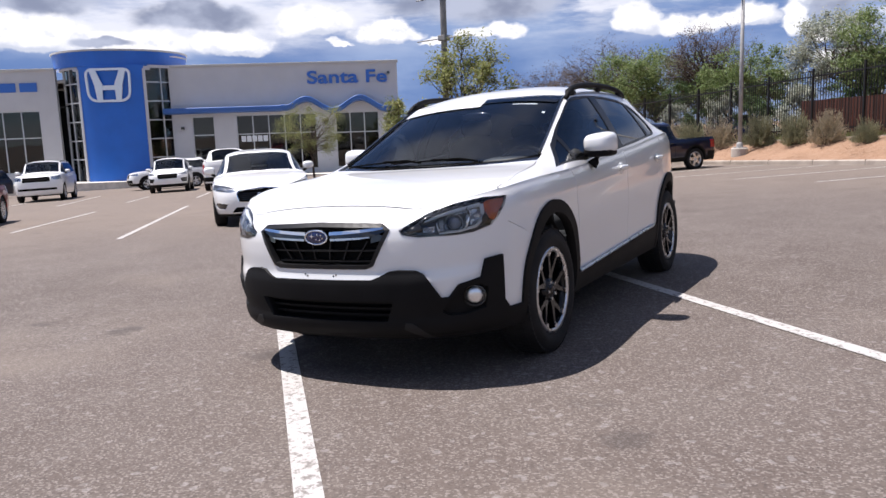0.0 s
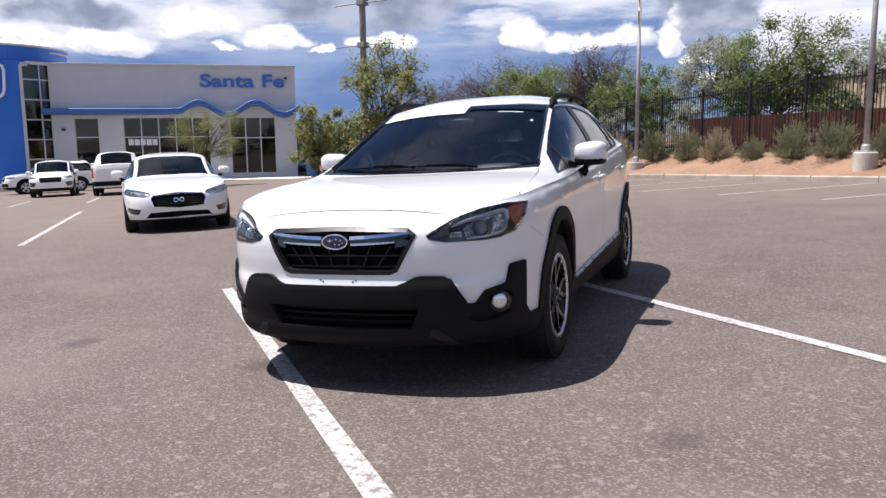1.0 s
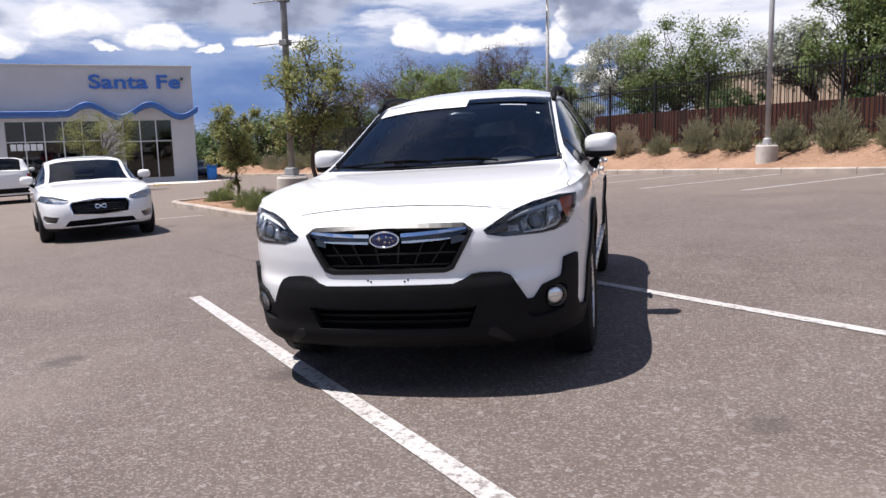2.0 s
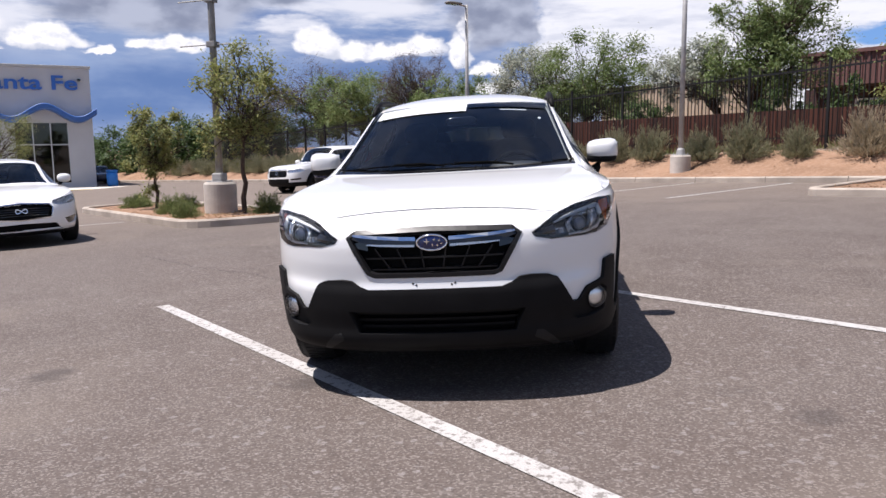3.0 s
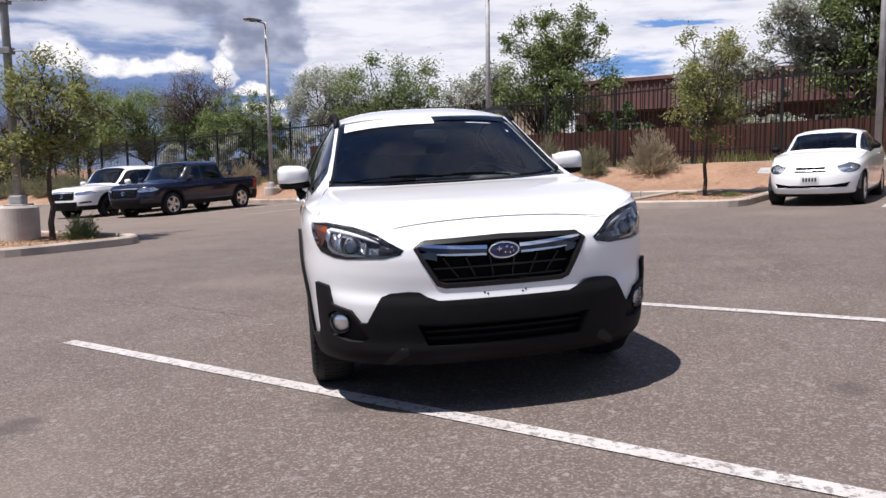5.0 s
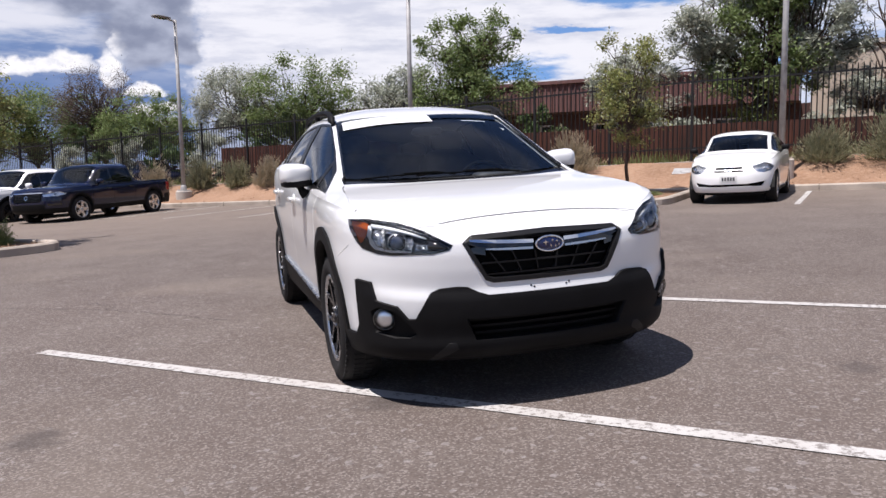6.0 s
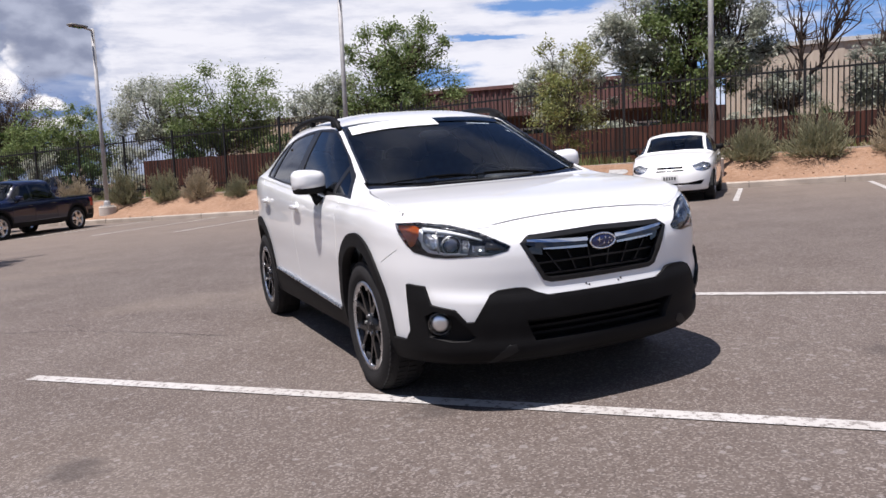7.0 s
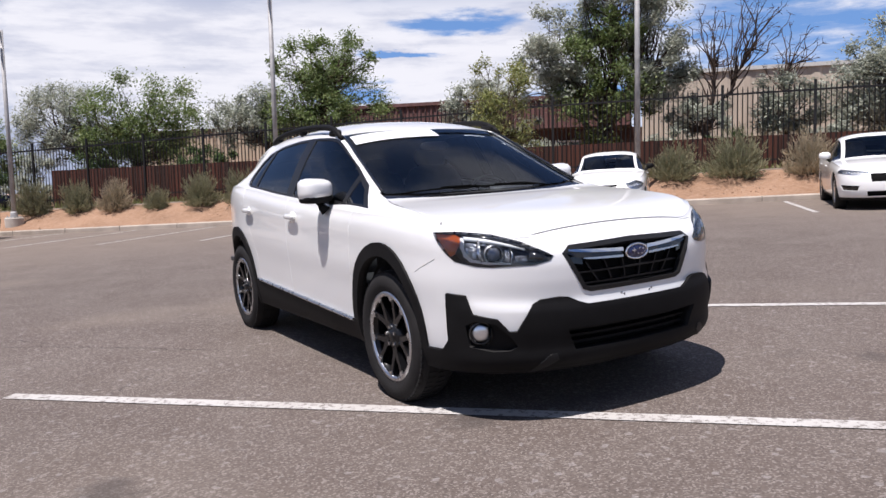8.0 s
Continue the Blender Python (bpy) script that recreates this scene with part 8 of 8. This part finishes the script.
def tree(base, label, trunk_r, fork, crowns, seed, bark_mat, group="trees", twigs=5, lean=(0, 0), dense_by=2.3):
    """crowns: (centre, radii, leaf material, clumps, leaves each, leaf size). Centres are relative to the foot."""
    rng = random.Random(seed)
    ob = holder("tree", Matrix.Translation(base), label, "tree", group)
    wood = bmesh.new()
    top = Vector((lean[0], lean[1], fork))
    trunk = limb(wood, (0, 0, -0.3), top, trunk_r * 1.25, trunk_r * 0.8, rng, 0.05, 9)
    for number, (centre, radii, mat, clumps, leaves, size) in enumerate(crowns):
        points, faces = [], []
        c = Vector(centre)
        main = limb(wood, top, c - Vector((0, 0, radii[2] * 0.35)), trunk_r * 0.7, trunk_r * 0.35, rng, 0.10, 7)
        for k in range(int(clumps * (1.1 if mat else 1.0))):
            while True:
                q = Vector((rng.uniform(-1, 1), rng.uniform(-1, 1), rng.uniform(-1, 1)))
                if q.length < 1 and (q.length > 0.35 or rng.random() < 0.3):
                    break
            if q.z < -0.55 and rng.random() < 0.6:
                q.z *= 0.5
            swell = 1 + 0.28 * noise.noise(q * 2.3 + Vector((seed, number, 0)))
            p = c + Vector((q.x * radii[0], q.y * radii[1], q.z * radii[2])) * swell
            root = main[rng.randrange(max(1, len(main) // 3), len(main))]
            way = limb(wood, root, p, trunk_r * 0.22, 0.008, rng, 0.12, 4)
            for j in range(twigs):
                s = way[rng.randrange(len(way) // 2, len(way))]
                limb(wood, s, s + Vector((rng.uniform(-1, 1), rng.uniform(-1, 1), rng.uniform(-0.4, 0.9))) * radii[0] * 0.22, 0.012, 0.004, rng, 0.1, 3)
            spread_r = 0.165 * (radii[0] + radii[2]) / 2 * rng.uniform(0.65, 1.35)
            for j in range(int(leaves * dense_by) if mat else 0):
                g = Vector((rng.gauss(0, 1), rng.gauss(0, 1), rng.gauss(0, 0.95))) * spread_r * 0.57
                add_leaf(points, faces, p + g, size * 0.98 * rng.uniform(0.6, 1.3), rng)
        if mat:
            part("crown", leaf_mesh(points, faces), mat, ob)
    part("trunk", wood, bark_mat, ob, smooth=True)
    return ob


def behind(u, v, down=0.0):
    p = lot(u, v)
    return Vector((p.x, p.y, p.z + bank_up(u, v) - down))


def span(u0, u1, z0, z1, u_base, base_z, deep=1.0):
    """Centre and radii of a crown from its reach along the kerb and in height."""
    c = U * ((u0 + u1) / 2 - u_base)
    return (c.x, c.y, (z0 + z1) / 2 - base_z), ((u1 - u0) / 2, (u1 - u0) / 2 * deep, (z1 - z0) / 2)


def far_tree(u, v, label, crowns, seed, trunk_r=0.16, fork=1.2, bark_mat=None, twigs=3):
    foot = behind(u, v)
    made = []
    for u0, u1, z0, z1, mat, clumps, leaves, size in crowns:
        c, r = span(u0, u1, z0, z1, u, foot.z)
        made.append((c, r, mat, clumps, leaves, size))
    return tree(foot, label, trunk_r, fork, made, seed, bark_mat or M_DARKBARK, twigs=twigs)


far_tree(-20.6, 24, "wide tree, half silver-grey and half green", [(-27.0, -22.6, 2.2, 6.2, M_SILVERLEAF, 64, 75, 0.11), (-23.4, -17.6, 1.5, 6.1, M_GREEN, 95, 85, 0.11)], 11, 0.17, 1.0)
far_tree(-12.5, 24, "tall uneven tree with green and silver leaves", [(-16.4, -12.9, 2.2, 5.3, M_SILVERLEAF, 48, 75, 0.11), (-14.2, -9.0, 2.3, 6.0, M_GREEN, 75, 80, 0.11), (-13.6, -9.4, 4.7, 7.2, M_GREEN, 44, 65, 0.11)], 12, 0.17, 1.0)
far_tree(-0.5, 24, "large tree with a green heart and silvery edges", [(-3.6, -0.6, 3.6, 7.6, M_SILVERLEAF, 60, 75, 0.11), (-2.2, 1.6, 1.8, 7.4, M_GREEN, 66, 80, 0.11), (0.4, 2.9, 3.4, 8.2, M_SILVERLEAF, 60, 75, 0.11), (-1.8, 1.8, 6.6, 9.4, M_SILVERLEAF, 40, 70, 0.11)], 13, 0.19, 1.2)
far_tree(-4.6, 24.5, "low silvery tree behind the fence", [(-6.6, -2.9, 2.4, 5.2, M_SILVERLEAF, 40, 70, 0.11)], 14, 0.12, 0.8)
far_tree(3.2, 24, "half-bare dark tree with few leaves", [(2.4, 4.6, 4.2, 7.4, None, 26, 0, 0.1), (3.8, 6.0, 4.6, 8.2, None, 26, 0, 0.1), (1.6, 4.4, 2.2, 3.9, M_SILVERLEAF, 26, 60, 0.10)], 15, 0.15, 1.6, twigs=9)
far_tree(6.0, 25, "half-bare silvery tree behind the fence", [(5.0, 7.2, 4.2, 6.6, None, 26, 0, 0.1), (5.0, 7.4, 2.0, 5.0, M_SILVERLEAF, 46, 70, 0.11)], 16, 0.12, 1.2, twigs=8)
far_tree(8.9, 24, "silvery-leaved tree standing behind the fence", [(7.2, 11.2, 2.0, 6.0, M_SILVERLEAF, 85, 80, 0.11)], 17, 0.14, 1.0)
far_tree(13.5, 24, "wide silvery tree standing behind the iron fence", [(11.5, 16.0, 2.0, 6.2, M_SILVERLEAF, 70, 70, 0.12)], 18, 0.14, 1.0)
far_tree(10.6, 18.6, "young green tree behind the fence", [(9.6, 12.0, 1.2, 3.6, M_GREEN, 40, 70, 0.09)], 19, 0.07, 0.6)
for i, (u, z) in enumerate(((2.0, 2.8), (4.3, 2.6), (7.2, 3.0), (-7.8, 3.0), (-2.6, 2.7), (-16.0, 2.9), (-24.6, 2.8), (-27.2, 2.6), (-29.6, 2.9), (-31.8, 2.4), (-19.6, 2.4), (-21.8, 2.5), (-34.2, 2.6), (-10.2, 2.8))):
    far_tree(u, 22.2, "dark shrub behind the fence", [(u - 1.2, u + 1.2, 0.9 if u > -18 else -0.1, z, M_DARKLEAF if i % 2 else M_SILVERLEAF, 26, 70, 0.10)], 30 + i, 0.05, 0.3)
far_tree(-30.6, 24, "green tree standing behind the fence", [(-33.4, -27.6, 1.6, 5.0, M_GREEN, 75, 80, 0.12)], 20, 0.14, 0.9)
far_tree(-35.4, 25, "dense dark half-bare tree behind the fence", [(-38.6, -33.2, 2.6, 7.0, M_TWIG, 120, 40, 0.06), (-38.4, -33.4, 1.4, 4.4, M_DARKLEAF, 50, 60, 0.12)], 21, 0.18, 1.4, twigs=12)
far_tree(-42.0, 25, "green tree behind the fence", [(-46.4, -38.0, 1.6, 6.2, M_GREEN, 95, 80, 0.14)], 22, 0.17, 1.0)
far_tree(-50.5, 26, "bare grey tree beyond the fence", [(-55.5, -47.0, 3.0, 8.0, M_TWIG, 110, 40, 0.08), (-54.0, -47.0, 1.2, 4.6, M_DARKLEAF, 50, 60, 0.15)], 23, 0.18, 1.6, twigs=12)
far_tree(-60.0, 25, "bare grey tree beyond the fence", [(-64.0, -56.5, 2.6, 6.6, M_TWIG, 80, 40, 0.08), (-64.0, -56.0, 0.6, 4.0, M_DARKLEAF, 50, 60, 0.16)], 24, 0.16, 1.2, twigs=10)
for i, (u, v, top) in enumerate(((-70, 20, 4.6), (-79, 18, 3.4), (-88, 15, 4.4), (-97, 10, 3.2), (-106, 4, 3.6), (-75, 30, 4.5), (-84, 30, 4.6))):
    far_tree(u, v, "dark roadside tree in the distance", [(u - 5, u + 5, -2.2, top - 0.5, M_DARKLEAF, 70, 60, 0.26)], 50 + i, 0.2, 0.5)


def island_tree(u, v, label, top, low, half, mat, seed, clumps=46, leaves=60, trunk_r=0.05, lean=(0, 0), airy=2.2):
    foot = lot(u, v, 0.08)
    c = (lean[0], lean[1], (top + low) / 2 - foot.z)
    return tree(foot, label, trunk_r, max(0.5, low - foot.z + 0.25), [(c, (half, half, (top - low) / 2), mat, clumps, leaves, 0.062)], seed, M_DARKBARK, twigs=4, dense_by=airy)


island_tree(-10.75, 2.75, "young yellow-green tree in the parking island", 3.25, 0.72, 0.94, M_OLIVE, 61, 58, 80, 0.050, airy=1.55)
island_tree(-15.4, 2.35, "slender young tree in the parking island", 2.30, 0.10, 0.70, M_OLIVE, 62, 40, 70, 0.04)
island_tree(-1.95, 12.9, "thin young tree in the small parking island", 4.10, 1.25, 0.85, M_OLIVE, 63, 50, 60, 0.040, airy=1.9)
island_tree(-37.0, 1.6, "yellow-green tree before the showroom windows", 3.1, -0.2, 1.75, M_OLIVE, 64, 60, 60, 0.06)


BUSHES = {}


def bush(at, radius, high, mat, label, seed, name="bush"):
    """Sprays of thin leaves that fan out from a narrow foot, with ragged edges."""
    key = (mat.name, seed % 4)
    if key not in BUSHES:
        rng = random.Random(seed)
        points, faces = [], []
        # sprays fan out from a narrow foot; each carries thin leaves along its outer part
        for k in range(300):
            a, e = rng.uniform(0, 2 * math.pi), math.asin(rng.uniform(0.22, 1.0))
            lump = 0.80 + 0.42 * noise.noise((math.cos(a) * 1.8 + seed, math.sin(a) * 1.8, e * 1.8)) + rng.uniform(-0.10, 0.12)
            d = Vector((math.cos(a) * math.cos(e), math.sin(a) * math.cos(e), math.sin(e)))
            bend = Vector((rng.uniform(-0.15, 0.15), rng.uniform(-0.15, 0.15), -0.10 if e < 0.6 else 0.0))
            for j in range(24):
                f = rng.uniform(0.22, 1.0) ** 0.7
                tip = (d * f + bend * f * f) * lump + Vector((rng.gauss(0, 0.028), rng.gauss(0, 0.028), rng.gauss(0, 0.028)))
                w = (d + Vector((rng.uniform(-0.55, 0.55), rng.uniform(-0.55, 0.55), rng.uniform(0.0, 0.5)))).normalized()
                q = w.orthogonal().normalized()
                q = q * math.cos(k + j) + w.cross(q) * math.sin(k + j)
                length = rng.uniform(0.045, 0.10)
                wide = rng.uniform(0.008, 0.013)
                i = len(points)
                points += [tip - q * wide, tip + q * wide, tip + w * length + q * wide * 0.3, tip + w * length - q * wide * 0.3]
                faces.append((i, i + 1, i + 2, i + 3))
        stems = bmesh.new()
        for k in range(16):
            a, e = rng.uniform(0, 2 * math.pi), rng.uniform(0.3, 1.4)
            limb(stems, (0, 0, -0.05), (math.cos(a) * math.cos(e) * 0.75, math.sin(a) * math.cos(e) * 0.75, math.sin(e) * 0.75), 0.02, 0.006, rng, 0.1, 4)
        BUSHES[key] = (leaf_mesh(points, faces), mesh_of(stems, "stems"))
    leaves, stems = BUSHES[key]
    ob = holder(name, Matrix.Translation(at) @ pose(0, 0, 0, 0, 0, seed * 47) @ Matrix.Diagonal((radius, radius, high, 1)), label, "bush", "bushes on the bank")
    part("foliage", leaves, mat, ob)
    part("stems", stems, M_BARK, ob)
    return ob


for i, (u, r, h, mat) in enumerate(((-18.85, 0.78, 1.25, M_SAGE), (-17.05, 0.68, 1.15, M_SAGE), (-15.6, 0.74, 1.20, M_STRAW), (-13.95, 0.50, 0.78, M_SAGE), (-12.35, 0.76, 1.15, M_SAGE), (-10.9, 0.74, 1.15, M_SAGE), (-9.1, 0.74, 1.05, M_SAGE),
                                    (-7.67, 0.78, 1.25, M_SAGE), (-6.15, 0.62, 0.95, M_SAGE), (-4.4, 0.86, 1.30, M_STRAW), (2.0, 0.86, 1.12, M_SAGE), (3.58, 0.98, 1.32, M_SAGE), (5.3, 0.80, 1.15, M_STRAW), (7.2, 0.8, 1.1, M_SAGE), (8.9, 0.85, 1.15, M_SAGE),
                                    (-21.3, 0.8, 1.2, M_STRAW), (-23.4, 0.8, 1.1, M_SAGE))):
    bush(behind(u, 16.1, 0.05), r * 0.98, h * 1.08, mat, "dry sage bush on the earth bank" if mat is M_SAGE else "straw-coloured dry bush on the earth bank", 200 + i)
rng = random.Random(5)
for k in range(26):
    u = -25.5 - 1.25 * k + rng.uniform(-0.3, 0.3)
    bush(behind(u, 16.0 + rng.uniform(-0.4, 0.3), 0.05), rng.uniform(0.7, 1.0), rng.uniform(0.9, 1.3), rng.choice((M_SAGE, M_SAGE, M_STRAW)), "dry sage bush in a row along the kerb", 300 + k)
for i, (u, v, r, h) in enumerate(((-12.7, 1.9, 0.48, 0.50), (-11.0, 1.6, 0.35, 0.42), (-16.6, 2.2, 0.48, 0.46), (-14.6, 2.9, 0.40, 0.40), (-10.2, 3.0, 0.40, 0.5), (-17.7, 2.6, 0.4, 0.4))):
    bush(lot(u, v, 0.06), r, h, M_WEED, "low green weed clump in the parking island", 400 + i, name="weed_clump")
for i, (u, v, r, h) in enumerate(((-1.3, 12.6, 0.35, 0.14), (-2.5, 13.3, 0.3, 0.10))):
    bush(lot(u, v, 0.06), r, h, M_WEED, "low weeds in the small island", 420 + i, name="weed_clump")


# ---- loose earth, litter and small things on the ground ----


def scatter(name, mat, label, category, places, size, seed, flat=0.6):
    """Many small uneven lumps as one object."""
    rng = random.Random(seed)
    points, faces = [], []
    for p in places:
        r = size * rng.uniform(0.4, 1.4)
        k = len(points)
        for q in ((1, 0, 0), (0, 1, 0), (-1, 0, 0), (0, -1, 0), (0, 0, flat), (0, 0, -flat)):
            points.append(p + Vector(q) * r * rng.uniform(0.6, 1.2) + Vector((rng.uniform(-1, 1), rng.uniform(-1, 1), 0)) * r * 0.3)
        for a, b in ((0, 1), (1, 2), (2, 3), (3, 0)):
            faces += [(k + a, k + b, k + 4), (k + b, k + a, k + 5)]
    data = leaf_mesh(points, faces, name)
    data.materials.append(mat)
    return tagged(new(name, data), label, category, "", "stuff")


rng = random.Random(77)
scatter("earth_clods", M_SOIL, "reddish earth clods and stones on the bank", "soil", [behind(rng.uniform(-26, 12), rng.uniform(14.6, 16.7)) for k in range(1100)], 0.024, 78)
scatter("island_stones", M_SOIL, "small stones and clods in the parking islands", "soil", [lot(rng.uniform(-18.2, -9.2), rng.uniform(1.4, 3.4), 0.11) for k in range(260)] + [lot(rng.uniform(-2.9, -0.8), rng.uniform(10.8, 14.1), 0.11) for k in range(120)], 0.025, 79)


def litter(places, seed):
    rng = random.Random(seed)
    points, faces = [], []
    for p in places:
        add_leaf(points, faces, p, rng.uniform(0.03, 0.06), rng, 1.4)
    data = leaf_mesh(points, faces, "leaf_litter")
    data.materials.append(M_DRYLEAF)
    tagged(new("leaf_litter", data), "dry brown leaf litter in the parking islands", "leaves", "", "stuff")


litter([lot(max(-18.0, min(-9.6, rng.gauss(-11.0, 1.6))), min(3.3, max(1.3, rng.gauss(2.3, 0.5))), 0.12) for k in range(420)] + [lot(rng.uniform(-2.8, -0.8), rng.uniform(11, 14), 0.12) for k in range(150)], 80)

# pale footing under the fence and rough grass behind it
bm = bmesh.new()
for k in range(70):
    u0, u1 = -52 + k, -51 + k
    add_box(bm, u0, u1 + 0.001, FENCE_V - 0.13, FENCE_V + 0.10, 0.48, 0.735)
    for w in bm.verts[-8:]:
        p = U * w.co.x + V * w.co.y
        w.co.z += lot_z(p.x, p.y)
thing("fence_footing", to_plan(bm), M_KERB, "low concrete footing strip under the iron fence", "kerb", kind="structure")
points, faces = [], []
for k in range(5200):
    u, v = rng.uniform(-25, 14), rng.uniform(17.05, 19.6)
    foot = behind(u, v, 0.02)
    tall = rng.uniform(0.12, 0.34) * (0.6 + 0.8 * max(0.0, noise.noise((u * 0.6, v * 0.6, 9.0)) + 0.4))
    a = rng.uniform(0, 2 * math.pi)
    side = Vector((math.cos(a), math.sin(a), 0)) * rng.uniform(0.012, 0.025)
    top = foot + Vector((rng.uniform(-0.10, 0.10), rng.uniform(-0.10, 0.10), tall))
    i = len(points)
    points += [foot - side, foot + side, top + side * 0.2, top - side * 0.2]
    faces.append((i, i + 1, i + 2, i + 3))
data = leaf_mesh(points, faces, "rough_grass")
data.materials.append(M_WEED)
tagged(new("rough_grass", data), "rough green grass behind the iron fence", "grass", "", "stuff")

# joints of the long kerb
kerb_of = bpy.data.objects["kerb"]
for k in range(28):
    u = -44.0 + 2.0 * k
    part("kerb_joint", drape(to_plan(box(u - 0.004, u + 0.004, 14.297, 14.453, -0.05, 0.153))), M_GAP, kerb_of)


def crack(points, width=0.007):
    """A thin jagged crack, filled with dark grit."""
    rng = random.Random(len(points) * 7 + int(points[0][0] * 10))
    line = []
    for (a, b), (c, d) in zip(points, points[1:]):
        n = max(2, int(math.hypot(c - a, d - b) / 0.07))
        line += [(a + (c - a) * k / n + rng.uniform(-0.02, 0.02), b + (d - b) * k / n + rng.uniform(-0.02, 0.02)) for k in range(n)]
    bm = bmesh.new()
    rows = []
    for i, (x, y) in enumerate(line):
        w = width * rng.uniform(0.2, 0.7) * min(1, i / 4, (len(line) - 1 - i) / 4)
        q = line[min(i + 1, len(line) - 1)]
        p = line[max(i - 1, 0)]
        d = Vector((q[0] - p[0], q[1] - p[1])).normalized()
        rows.append((bm.verts.new((x - d.y * w, y + d.x * w, 0.003)), bm.verts.new((x + d.y * w, y - d.x * w, 0.003))))
    for r, q in zip(rows, rows[1:]):
        bm.faces.new((r[0], r[1], q[1], q[0]))
    bmesh.ops.recalc_face_normals(bm, faces=bm.faces[:])
    thing("asphalt_crack", drape(bm), M_TYRE, "thin dark crack in the worn asphalt", "crack", kind="structure")


CRACKS = (((-4.76, 3.96), (-3.26, 2.50), (-2.35, 1.85), (-1.60, 1.00), (-1.20, 0.50)), ((-2.9, 2.32), (-2.45, 2.25), (-2.2, 1.75)), ((-2.08, -0.12), (-1.91, 0.12), (-1.63, 0.32)))
for line in CRACKS:
    crack(line)

# flat concrete cover in the bank
p = behind(-1.2, 15.95)
cover = holder("drain_cover", Matrix.Translation((p.x, p.y, p.z + 0.02)) @ pose(0, 0, 0, 21, 0, LOT_TURN), "grey concrete drain cover set in the bank", "drain cover")
part("frame", box(-0.36, 0.36, -0.20, 0.20, -0.14, -0.02, 0.01), M_STEEL, cover)
part("lid", add_tube(bmesh.new(), [(0, 0, -0.02), (0, 0, -0.008)], [0.17, 0.165], 24), M_STEEL, cover)
# blue litter bin by the showroom corner
p = C0 - FA * 0.9 + FM * 0.8
litter_bin = holder("litter_bin", Matrix.Translation((p.x, p.y, lot_z(p.x, p.y))) @ pose(0, 0, 0, 0, 0, 35), "blue plastic litter bin by the showroom corner", "bin")
part("body", super_box(0, 0, 0.48, 0.33, 0.33, 0.50, 8, 10), M_BIN, litter_bin, smooth=True)
part("lid", super_box(0, 0, 1.02, 0.36, 0.36, 0.07, 5, 10), M_BIN, litter_bin, smooth=True)
